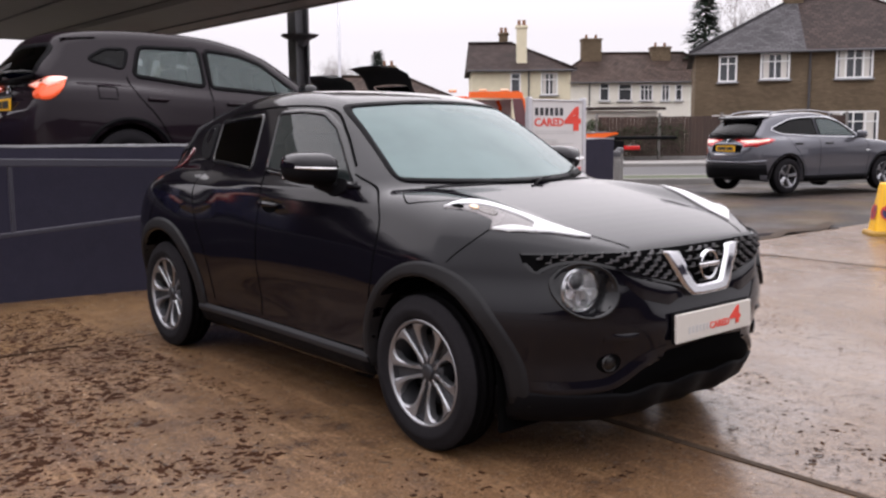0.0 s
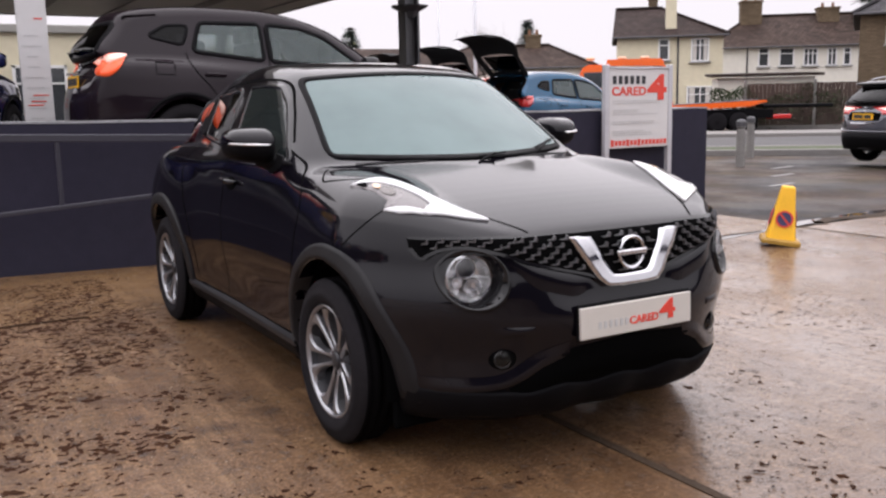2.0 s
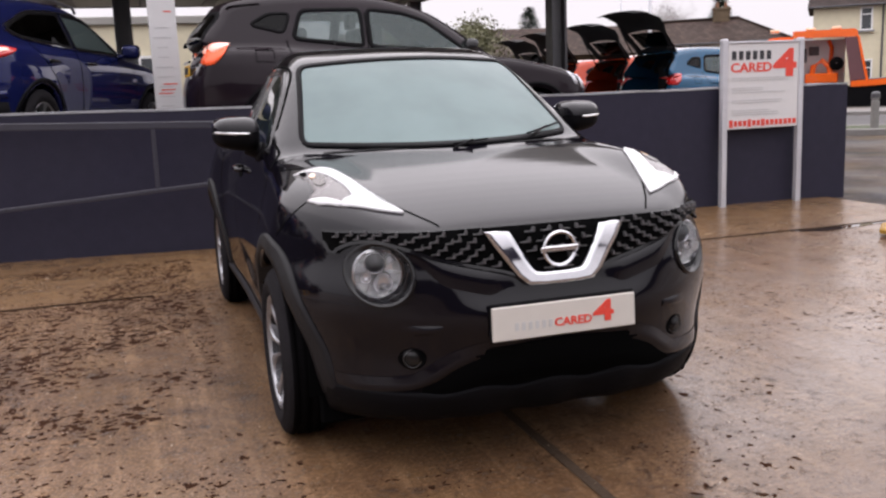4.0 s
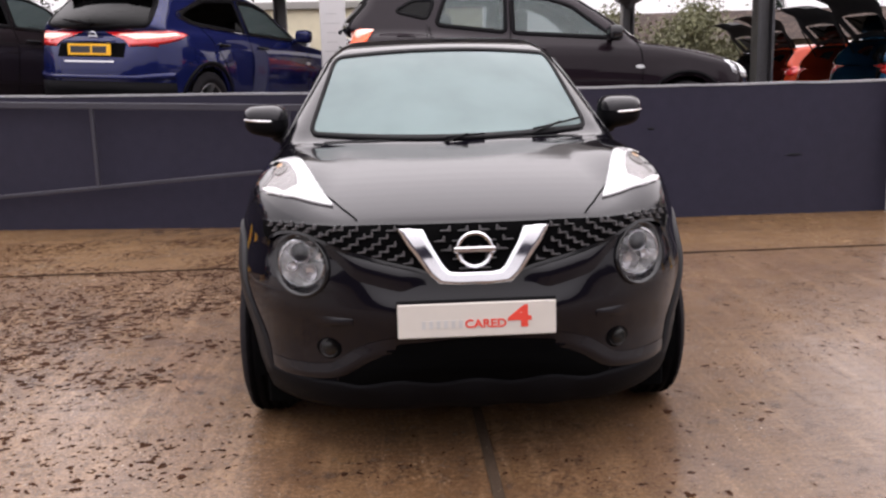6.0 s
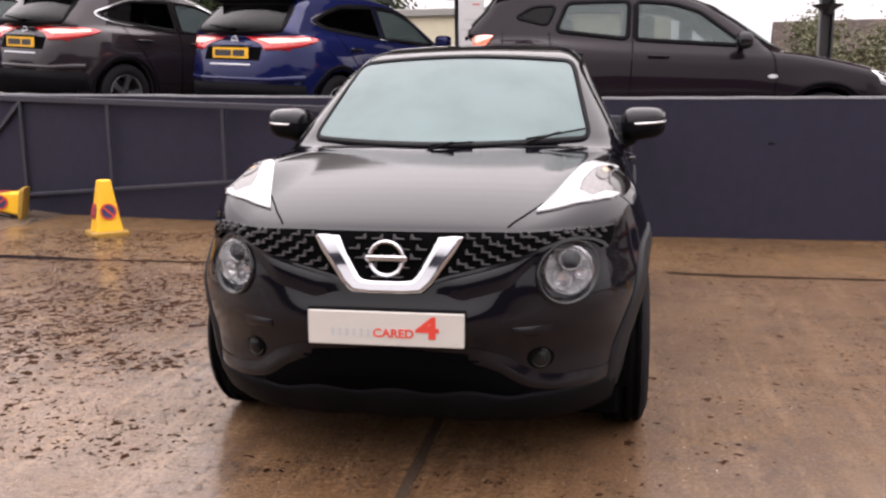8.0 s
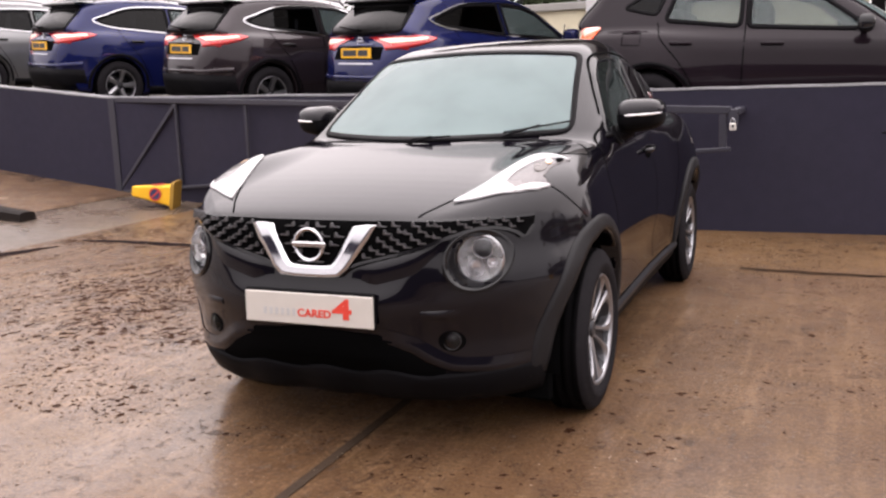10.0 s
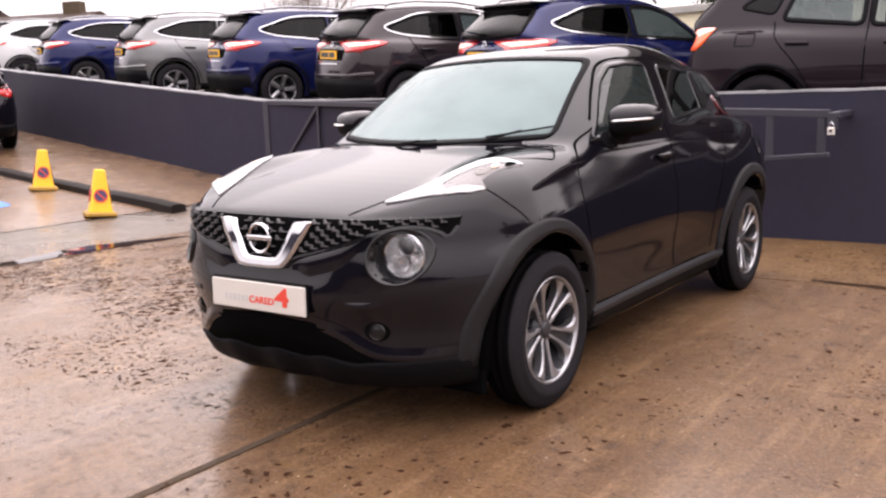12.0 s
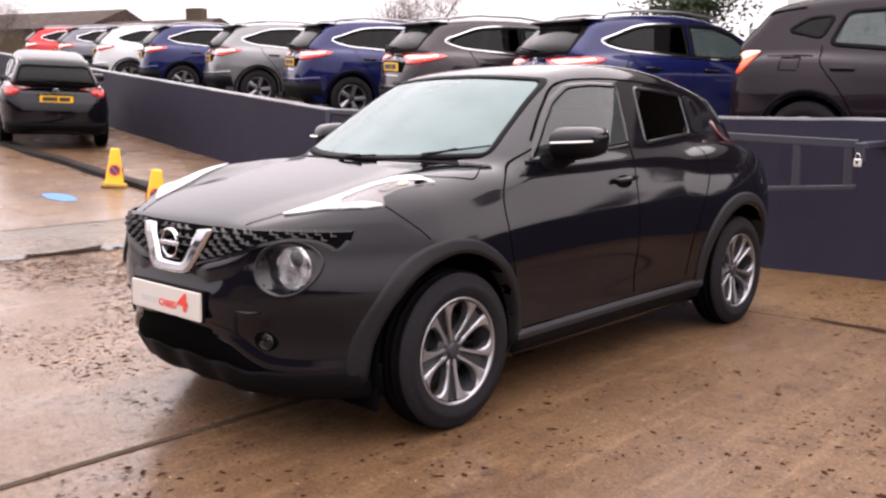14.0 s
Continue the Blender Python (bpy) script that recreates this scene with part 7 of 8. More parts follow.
    for view in ("left", "right"):
        if not modern:
            bm = bmesh.new()
            flap = [(2.74, 0.945), (2.91, 0.945), (2.91, 1.055), (2.74, 1.055), (2.74, 0.945)]
            seam(bm, skin, view, [tuple(Vector(a).lerp(Vector(b), k / 5)) for a, b in zip(flap, flap[1:]) for k in range(5)], 0.007, 0.004)
            part("fuel_flap_seam", bm, M_SEAM, body, smooth=True)
        bm = bmesh.new()
        patch(bm, skin, view, [(0.50 + 0.045 * math.cos(a), 0.815 + 0.018 * math.sin(a)) for a in np.linspace(0, 2 * math.pi, 16, endpoint=False)], 0.010, skirt=0.01)
        part("side_repeater", bm, M_LAMPWHITE, car, "small pale side repeater lamp", smooth=True)
    if modern and not gate_open:
        xs = np.linspace(-0.80, 0.80, 25)
        bm = bmesh.new()
        band(bm, skin, "rear", [(x, 0.585 + 0.06 * max(0, abs(x) - 0.52)) for x in xs], [(x, 0.625 + 0.14 * max(0, abs(x) - 0.52)) for x in xs], 0.020, 2, 0.02)
        part("bumper_ledge", bm, colour, body, "body-coloured bumper ledge", smooth=True)
        # flat near-black sheet for the shade in the plate recess
        bm = bmesh.new()
        band(bm, skin, "rear", [(x, 0.80) for x in np.linspace(-0.40, 0.40, 13)], [(x, 0.945 - 0.02 * abs(x)) for x in np.linspace(-0.40, 0.40, 13)], 0.003, 3, 0.0)
        part("plate_recess", bm, M_SEAM, body, "flat dark sheet for the shaded recess round the plate", smooth=True)
        for z0, x0, x1 in ((0.755, -0.30, 0.30),):
            bm = bmesh.new()
            seam(bm, skin, "rear", [(x, z0) for x in np.linspace(x0, x1, 13)], 0.016, 0.010)
            part("tailgate_trim", bm, M_CHROME, body, "thin bright tailgate trim", smooth=True)
    cabin(car, 0.40, 1.35, 2.15, 0.68, 0.60, 1.07)
    return car


def recolour(car, old, fresh):
    for o in (car, *car.children_recursive):
        for s in o.material_slots:
            if s.material == old:
                s.link = "OBJECT"
                s.material = fresh


def parked(x, y, heading, zf, back=3.42):
    """The pose of a car whose tail middle stands at (x, y), heading given in degrees right of +y, on ground of height zf(x)."""
    h = Vector((math.sin(radians(heading)), math.cos(radians(heading)), 0))
    slope = math.degrees(math.atan2(zf(x + h.x * 4) - zf(x), 4))
    side = Vector((h.y, -h.x, 0))
    lean = math.degrees(math.atan2(zf(x + side.x * 1.6) - zf(x), 1.6))
    eye = Vector((x, y, zf(x))) + h * back
    eye.z = zf(x) + (zf(eye.x) - zf(x))
    return Matrix.Translation(eye) @ pose(0, 0, 0, 0, 0, 180 - heading) @ pose(0, 0, 0, -slope, lean, 0)


row = "crossovers in the yard row"
HEAD = 23
blue = build_suv(NEWER, M_BLUE, "crossover_car", "deep blue crossover with chrome window line on the yard", True, "five", group=row)
blue.matrix_basis = parked(-3.27, 5.70, HEAD, yard_z)
for k, (x, y, colour, label) in enumerate(((-6.0, 6.10, M_BRONZE, "dark bronze grey crossover in the yard row"), (-8.8, 6.52, M_BLUE, "deep blue crossover behind the ramp wall"), (-12.1, 7.12, M_SILVER, "silver grey crossover in the yard row"),
                                         (-15.5, 7.60, M_BLUE, "deep blue crossover behind the ramp wall"), (-18.8, 8.15, M_WHITE, "white crossover in the yard row"), (-22.1, 8.7, M_GREYCAR, "gunmetal grey crossover at the far end"), (-25.4, 9.2, M_RED, "red crossover at the far end of the row"))):
    c = copy_thing(blue, parked(x, y, HEAD, yard_z))
    recolour(c, M_BLUE, colour)
    tagged(c, label)
c = copy_thing(blue, parked(12.75, 7.3, 105, lambda x: 0.04))
recolour(c, M_BLUE, M_GREYCAR)
tagged(c, "gunmetal grey crossover parked beside the verge", group="cars by the road")
brown = build_suv(OLDER, M_BROWNCAR, "crossover_car", "dark brown crossover parked close behind the wall", False, "five", group=row, tail=M_TAILORANGE)
brown.matrix_basis = parked(-0.76, 6.20, 88.5, yard_z)
c = copy_thing(brown, parked(-12.3, 4.25, -70, lambda x: ground_z(x)))
recolour(c, M_BROWNCAR, M_BLACK)
recolour(c, M_TAILORANGE, M_TAILRED)
recolour(c, M_TAILLIT, M_LAMPCLEAR)
tagged(c, "black crossover parked on the ramp, tail lamps facing the forecourt", group="cars on the ramp")
hatch = build_suv(OLDER, M_SKYBLUE, "hatchback_car", "mid blue hatchback with its black tailgate raised", False, "five", gate_open=True, group="cars with raised tailgates")
recolour(hatch, M_TAILLIT, M_TAILRED)
SMALL = Matrix.Diagonal((0.94, 0.90, 0.95, 1))
hatch.matrix_basis = parked(7.2, 10.95, 79, yard_z, 3.08) @ SMALL
for x, y, colour, label in ((7.8, 13.6, M_ORANGECAR, "orange-red hatchback with its black tailgate raised"), (7.9, 16.1, M_ORANGECAR, "orange-red hatchback with its black tailgate raised"), (8.3, 18.6, M_GREYCAR, "grey hatchback with its black tailgate raised")):
    c = copy_thing(hatch, parked(x, y, 79, yard_z, 3.08))
    recolour(c, M_SKYBLUE, colour)
    tagged(c, label)

# ---- houses, fence, truck and trees ----
def facing(x, y, yaw):
    return Matrix.Translation((x, y, 0)) @ pose(0, 0, 0, 0, 0, yaw)


def uv_mesh(ob):
    """Lays a metre grid of coordinates on each face along its own run and rise."""
    me = ob.data
    layer = me.uv_layers.new(name="metres")
    for p in me.polygons:
        n = p.normal
        run = Vector((-n.y, n.x, 0))
        run = run.normalized() if run.length > 1e-3 else Vector((1, 0, 0))
        rise = n.cross(run)
        for li in p.loop_indices:
            co = me.vertices[me.loops[li].vertex_index].co
            layer.data[li].uv = (co.dot(run), co.dot(rise))


def house_window(parent, x, z, w, h, bars, y=0.0, curtains=False):
    """A framed window set in the front wall, its bars and panes built."""
    win = part("window", new_box((x, y - 0.01, z), (w, 0.06, h)), M_PANE, parent, "white framed window with dark panes")
    bm = bmesh.new()
    for sx in (-1, 1):
        box(bm, (x + sx * w / 2, y - 0.04, z), (0.08, 0.08, h + 0.08))
    for sz in (-1, 1):
        box(bm, (x, y - 0.04, z + sz * h / 2), (w + 0.08, 0.08, 0.08))
    box(bm, (x, y - 0.045, z + h * 0.20), (w, 0.06, 0.05))
    for k in range(1, bars):
        box(bm, (x - w / 2 + w * k / bars, y - 0.045, z), (0.06, 0.06, h))
    part("frame", bm, M_FRAMEWHITE, win)
    part("sill", new_box((x, y - 0.09, z - h / 2 - 0.07), (w + 0.25, 0.18, 0.07), 0.01), M_COPING, win)
    if curtains:
        for sx in (-1, 1):
            part("curtain", new_box((x + sx * w * 0.32, y - 0.043, z), (w * 0.22, 0.01, h * 0.94)), M_CURTAIN, win)
    return win


def house(x, y, yaw, w, d, eave, ridge, wall_m, roof_m, label, windows, hip=(True, True), chimneys=(), pipe=0.52):
    """Front wall at local y = 0, from x = 0 to w; walls, hipped or gabled roof with eaves, windows, chimneys and gutters."""
    h = thing("house", facing(x, y, yaw), label, "house", "houses across the road")
    bm = bmesh.new()
    box(bm, (w / 2, d / 2, eave / 2 - 0.5), (w, d, eave + 1.0))
    if not hip[0] or not hip[1]:
        for flag, gx in ((hip[0], 0.0), (hip[1], w)):
            if not flag:
                a, b, c = bm.verts.new((gx, 0, eave)), bm.verts.new((gx, d, eave)), bm.verts.new((gx, d / 2, ridge - 0.05))
                bm.faces.new((a, b, c))
    wall = part("wall", bm, wall_m, h)
    uv_mesh(wall)
    o = 0.28
    r0, r1 = (d * 0.42 if hip[0] else -0.1), (w - d * 0.42 if hip[1] else w + 0.1)
    bm = bmesh.new()
    c = [bm.verts.new(p) for p in ((-o, -o, eave - 0.06), (w + o, -o, eave - 0.06), (w + o, d + o, eave - 0.06), (-o, d + o, eave - 0.06))]
    e = [bm.verts.new(p) for p in ((r0, d / 2, ridge), (r1, d / 2, ridge))]
    for f in ((c[0], c[1], e[1], e[0]), (c[1], c[2], e[1]), (c[2], c[3], e[0], e[1]), (c[3], c[0], e[0]), tuple(c[::-1])):
        bm.faces.new(f)
    roof = part("roof", bm, roof_m, h)
    uv_mesh(roof)
    bm = bmesh.new()
    tube(bm, [(r0, d / 2, ridge + 0.03), (r1, d / 2, ridge + 0.03)], 0.10, 8)
    for p, q, flag in ((c0, e0, f0) for c0, e0, f0 in (((-o, -o, eave), (r0, d / 2, ridge), hip[0]), ((w + o, -o, eave), (r1, d / 2, ridge), hip[1])) if f0):
        tube(bm, [p, q], 0.08, 6)
    part("ridge_tiles", bm, roof_m, roof)
    bm = bmesh.new()
    box(bm, (w / 2, -o - 0.05, eave - 0.08), (w + 2 * o, 0.11, 0.10), 0.02)
    part("gutter", bm, M_STEEL, h, "dark gutter")
    bm = bmesh.new()
    tube(bm, [(w * pipe, -0.10, eave - 0.10), (w * pipe, -0.06, eave - 0.5), (w * pipe, -0.06, 0)], 0.045, 8)
    part("downpipe", bm, M_STEEL, h, "dark downpipe")
    for wx, wz, ww, wh, bars, cur in windows:
        house_window(h, wx, wz, ww, wh, bars, 0.0, cur)
    for cx, cy, cw, top, m in chimneys:
        bm = bmesh.new()
        box(bm, (cx, cy, (eave + top) / 2), (cw, cw * 0.8, top - eave))
        box(bm, (cx, cy, top - 0.08), (cw + 0.12, cw * 0.8 + 0.12, 0.14), 0.01)
        ch = part("chimney", bm, m, h, "chimney stack")
        uv_mesh(ch)
        for k in (-0.25, 0.25):
            bm = bmesh.new()
            lathe(bm, [(top - 0.02, 0.10), (top + 0.30, 0.085), (top + 0.30, 0.06)], "z", 10, center=(cx + k * cw, cy, 0))
            part("chimney_pot", bm, mat("clay_pot", (0.20, 0.10, 0.06), 0.8), ch)
    return h


YAW = -40.5
house(30.95, 34.88, YAW, 5.42, 7.0, 4.55, 6.25, M_CREAM, M_ROOFDARK, "cream rendered house with a dark tiled roof",
      [(2.40, 3.82, 0.50, 1.05, 1, False), (4.25, 3.76, 0.85, 1.15, 2, True), (2.40, 1.2, 0.6, 1.3, 1, False), (4.3, 1.2, 1.3, 1.3, 2, True)], (False, True), [(2.8, 0.9, 0.55, 7.0, M_CREAM), (2.0, 4.2, 0.5, 6.95, M_BRICK)], pipe=0.577)
house(23.9, 44.4, YAW, 10.2, 6.2, 3.2, 4.55, M_WHITERENDER, M_ROOFGREY, "distant house showing a long brown roof", [(2.0, 2.6, 0.9, 1.0, 2, False)], (True, True), [(6.6, 3.1, 0.9, 5.2, M_BRICK)])
house(43.2, 40.3, YAW, 13.0, 7.5, 4.45, 6.6, M_WHITERENDER, M_ROOFGREY, "white rendered pair of houses with brown roofs",
      [(3.55, 3.75, 0.60, 1.15, 1, False), (4.95, 3.72, 0.85, 1.10, 1, False), (6.4, 3.7, 0.80, 1.05, 3, False), (7.7, 3.68, 0.5, 1.05, 2, False), (8.6, 3.68, 0.4, 1.05, 1, False)], (True, True), [(3.1, 3.2, 1.35, 7.6, M_BRICK), (8.0, 3.2, 1.3, 7.0, M_BRICK)], pipe=0.195)
house(52.8, 34.9, YAW, 8.0, 7.5, 4.2, 6.0, M_WHITERENDER, M_ROOFGREY, "white rendered house further along the road", [(1.2, 3.65, 0.6, 1.0, 2, False)], (True, True), [(5.0, 3.0, 1.0, 6.8, M_BRICK)])
house(33.30, 22.14, YAW - 14, 5.0, 11.0, 4.72, 7.6, M_BRICK, M_ROOFSLATE, "brown brick semi-detached house with a slate roof",
      [(1.42, 3.95, 0.72, 1.12, 2, False), (3.45, 4.02, 1.18, 1.10, 2, True), (1.2, 1.2, 0.75, 1.25, 2, False), (3.8, 1.2, 1.8, 1.35, 3, True)], (True, False), [(4.7, 5.4, 0.9, 9.0, M_BRICK)], pipe=0.985)
house(36.21, 18.06, YAW - 14, 7.6, 11.0, 4.72, 7.62, M_BRICK, M_ROOFDARK, "brown brick semi-detached house with a dark tiled roof",
      [(1.75, 4.05, 1.45, 1.2, 4, True), (4.9, 4.1, 1.2, 1.2, 2, False), (1.8, 1.25, 2.0, 1.4, 4, True)], (False, True), [(6.2, 3.4, 0.9, 9.0, M_BRICK)])

# boarded fence and sheds in front of the houses
fence = thing("fence", facing(26.6, 22.3, YAW), "dark brown boarded fence with pale posts across the road", "fence")
bmf = bmesh.new()
box(bmf, (0, 0, 0.9), (0.142, 0.022, 1.78), 0.004)
board_mesh = bpy.data.meshes.new("fence_board")
bmf.to_mesh(board_mesh)
bmf.free()
board_mesh.materials.append(M_FENCE)
random.seed(11)
for k in range(70):
    ob = new("fence_board", board_mesh)
    ob.parent = fence
    ob.matrix_basis = pose(k * 0.15, random.uniform(-0.006, 0.006), random.uniform(-0.015, 0.015))
for k in range(5):
    part("fence_post", new_box((k * 2.6, -0.05, 0.95), (0.10, 0.10, 1.95), 0.008), M_PAVING, fence, "pale concrete fence post")
part("fence_rail", new_box((5.2, 0.04, 1.4), (10.6, 0.05, 0.09)), M_FENCE, fence)
part("gravel_board", new_box((5.2, 0.0, 0.07), (10.6, 0.05, 0.16)), M_PAVING, fence)
shed = thing("shed", facing(28.5, 25.5, YAW), "low garden shed with a flat mossy roof", "shed")
part("shed_wall", new_box((2.0, 1.2, 1.05), (4.0, 2.4, 2.1)), M_WHITERENDER, shed)
part("shed_roof", new_box((2.0, 1.2, 2.2), (4.6, 3.0, 0.12), 0.02, pose(0, 0, 0, 2, 0, 0)), M_ROOFGREY, shed)

# a straggling hedge in front of the sheds
hedge = thing("hedge", facing(25.9, 23.4, YAW), "dark straggling evergreen hedge across the road", "hedge")
rng = np.random.default_rng(31)
verts, faces = [], []
for k in range(6500):
    x = rng.uniform(0, 5.0)
    top = 1.45 + 0.22 * math.sin(2.1 * x) + 0.14 * math.sin(5.3 * x + 1)
    p = np.array((x, 0.45 * rng.normal() * 0.8, top * rng.random() ** 0.6))
    a, b = rng.normal(size=3), rng.normal(size=3)
    a, b = a / np.linalg.norm(a) * 0.06, b / np.linalg.norm(b) * 0.035
    n = len(verts)
    verts += [tuple(p - a), tuple(p + b), tuple(p + a), tuple(p - b)]
    faces.append((n, n + 1, n + 2, n + 3))
leaves = raw("leaves", verts, faces, M_HEDGE)
leaves.parent = hedge
bm = bmesh.new()
for k in range(9):
    tube(bm, [(0.3 + 0.55 * k, 0, -0.05), (0.35 + 0.55 * k, 0.05, 0.6), (0.2 + 0.55 * k, -0.1, 1.3)], [0.03, 0.022, 0.01], 6)
part("stems", bm, M_FENCE, hedge)

# timber bollards
def bollard():
    b = thing("bollard", None, "grey weathered round bollard with a ringed top", "bollard", "bollards by the verge")
    bm = bmesh.new()
    lathe(bm, [(-0.1, 0.085), (0.70, 0.085), (0.71, 0.072), (0.75, 0.072), (0.76, 0.092), (0.86, 0.092), (0.90, 0.06), (0.905, 0.0005)], "z", 20)
    part("bollard_post", bm, M_BOLLARD, b, smooth=False)
    bm = bmesh.new()
    lathe(bm, [(0.775, 0.094), (0.865, 0.094), (0.905, 0.062), (0.91, 0.0005)], "z", 20)
    part("bollard_cap", bm, M_STEEL, b, "dark cap")
    return b
b0 = bollard()
b0.matrix_basis = pose(11.75, 9.2, -0.03)
for x, y in ((13.8, 12.45), (13.9, 10.85)):
    copy_thing(b0, pose(x, y, -0.03))

# recovery truck
truck = thing("recovery_truck", facing(21.3, 24.9, YAW) @ Matrix.Translation((0, 0, 0)), "bright orange recovery truck with a flat tilting bed", "truck")
bm = bmesh.new()
prism(bm, [(-0.9, 0.75), (-0.9, 1.7), (-0.62, 2.45), (-0.4, 2.6), (0.3, 2.6), (0.36, 2.5), (0.36, 0.75)], "y", -1.05, 1.05)
bmesh.ops.bevel(bm, geom=bm.edges[:], offset=0.05, segments=2, affect="EDGES")
cab = part("cab", bm, M_TRUCK, truck, "bright orange cab", smooth=False)
part("cab_window", new_box((-0.18, -1.06, 2.02), (0.70, 0.03, 0.60), 0.01), M_PANE, cab)
for x in (-0.3, 0.9, 1.75):
    part("beacon", new_box((x, -0.3, 2.84), (0.34, 0.5, 0.12), 0.04), M_AMBER, truck, "amber roof beacon")
# open body behind the cab: top beam, leaning end panel, winch and lockers
bm = bmesh.new()
prism(bm, [(0.30, 2.55), (0.34, 2.78), (2.30, 2.78), (2.42, 2.70), (2.44, 2.50)], "y", -1.0, 1.0)
part("top_beam", bm, M_TRUCK, truck, "orange beam over the open body")
bm = bmesh.new()
prism(bm, [(2.02, 2.50), (2.44, 2.50), (2.78, 0.85), (2.24, 0.85)], "y", -1.0, -0.90)
part("end_panel", bm, M_MAROON, truck, "faded maroon end panel")
bm = bmesh.new()
prism(bm, [(2.40, 2.52), (2.48, 2.52), (2.84, 0.85), (2.76, 0.85)], "y", -1.02, 1.0)
part("end_rail", bm, M_TRUCK, truck, "orange edge rail")
part("back_panel", new_box((1.2, 0.35, 1.70), (1.75, 0.05, 1.60), 0.01), M_SIGN, truck, "pale panel at the back of the open body")
for x, z, w, h in ((0.62, 1.95, 0.34, 0.50), (1.02, 2.10, 0.36, 0.32)):
    part("locker_door", new_box((x, 0.30, z), (w, 0.05, h), 0.02), M_STEEL, truck, "grey locker door")
bm = bmesh.new()
tube(bm, [(0.95, -0.2, 0.95), (1.02, -0.2, 1.55), (1.30, -0.2, 1.75), (1.55, -0.2, 1.50), (1.62, -0.2, 0.95)], 0.10, 10)
box(bm, (1.30, -0.2, 1.12), (1.10, 0.5, 0.36), 0.04)
part("winch", bm, M_TRUCK, truck, "orange winch")
bm = bmesh.new()
lathe(bm, [(-0.2, 0.02), (-0.2, 0.22), (-0.16, 0.24), (-0.16, 0.12), (0.16, 0.12), (0.16, 0.24), (0.2, 0.22), (0.2, 0.02)], "y", 20, center=(1.78, -0.2, 1.62))
part("winch_drum", bm, M_PLASTIC, truck, "black winch drum", smooth=True)
bm = bmesh.new()
tube(bm, [(1.55, 0.2, 1.0), (1.62, 0.2, 2.2), (1.50, 0.2, 2.45)], 0.07, 8)
part("hoist_arm", bm, M_TRUCK, truck, "orange hoist arm", smooth=True)
bm = bmesh.new()
prism(bm, [(-1.95, -0.10), (1.35, -0.10), (1.98, 0.05), (1.90, 0.10), (-1.95, 0.10)], "y", -1.1, 1.1)
bed = part("bed", bm, M_TRUCK, truck, "tilted flat orange bed")
bed.matrix_basis = pose(4.2, 0, 0.98, 0, -2.5, 0)
part("tow_beam", new_box((7.3, 0, 0.93), (2.5, 1.5, 0.13), 0.03, pose(0, 0, 0, 0, 0, 0)), M_PLASTIC, truck, "black lifting beam behind the bed")
part("lamp_board", new_box((6.6, -0.9, 0.55), (0.9, 0.08, 0.16), 0.02), M_TAILRED, truck, "red rear lamp board")
part("bed_deck", new_box((-0.1, 0, 0.115), (3.6, 2.0, 0.03)), M_STEEL, bed)
part("chassis", new_box((3.1, 0, 0.62), (5.2, 0.9, 0.28), 0.03), M_PLASTIC, truck)
for x, w in ((2.7, 1.5), (5.6, 0.5)):
    part("side_locker", new_box((x, -0.85, 0.46), (w, 0.4, 0.72), 0.03), M_PLASTIC, truck)
part("side_skirt", new_box((4.2, -0.5, 0.66), (4.4, 1.0, 0.34), 0.02), M_PLASTIC, truck, "black skirt under the bed")
for x in (1.0, 4.4, 5.2):
    for sx in (-1, 1):
        bm = bmesh.new()
        lathe(bm, [(-0.13, 0.05), (-0.13, 0.22), (-0.12, 0.37), (0.12, 0.37), (0.13, 0.22), (0.10, 0.05)], "y", 28, center=(x, sx * 0.93, 0.36))
        part("wheel", bm, M_RUBBER, truck, smooth=True)

# lamp posts
for x, y, h in ((17.3, 27.5, 9.0), (27.0, 47.0, 10.0)):
    lp = thing("street_lamp", pose(x, y, 0), "slim grey street lamp column", "street lamp", "lamp columns")
    bm = bmesh.new()
    tube(bm, [(0, 0, -0.1), (0, 0, 2.0), (0, 0, h)], [0.09, 0.075, 0.045], 10)
    part("lamp_column", bm, M_SIGNPOST, lp, smooth=True)
    bm = bmesh.new()
    tube(bm, [(0, 0, h), (-0.5, 0, h + 0.15), (-1.2, 0, h + 0.18)], [0.04, 0.035, 0.05], 8)
    part("lamp_arm", bm, M_SIGNPOST, lp, smooth=True)
    part("lantern", new_box((-1.4, 0, h + 0.18), (0.6, 0.2, 0.12), 0.03), M_SIGNPOST, lp)


# ---- trees ----
def grow(bm, p, d, length, r, level, rng, tips, spread, droop):
    """A limb that tapers, bends and forks; the ends of the last forks are kept as tips."""
    pts, rad = [p], [r]
    n = 4
    for i in range(n):
        d = (d + Vector((rng.uniform(-1, 1), rng.uniform(-1, 1), rng.uniform(-0.6, 0.8))) * 0.16 + Vector((0, 0, droop))).normalized()
        p = p + d * length / n
        pts.append(p)
        rad.append(r * (1 - 0.55 * (i + 1) / n))
    tube(bm, pts, rad, 6 if level > 1 else 4, False)
    if level == 0:
        tips.append((p, d))
        return
    for k in range(rng.choice((3, 4)) if level > 1 else 4):
        i = rng.randint(1, n)
        q = (d + Vector((rng.uniform(-1, 1), rng.uniform(-1, 1), rng.uniform(-0.35, 0.9))) * spread).normalized()
        grow(bm, pts[i], q, length * rng.uniform(0.55, 0.75), max(0.004, rad[i] * 0.6), level - 1, rng, tips, spread, droop)
        if level == 1:
            tips.append((pts[i], q))


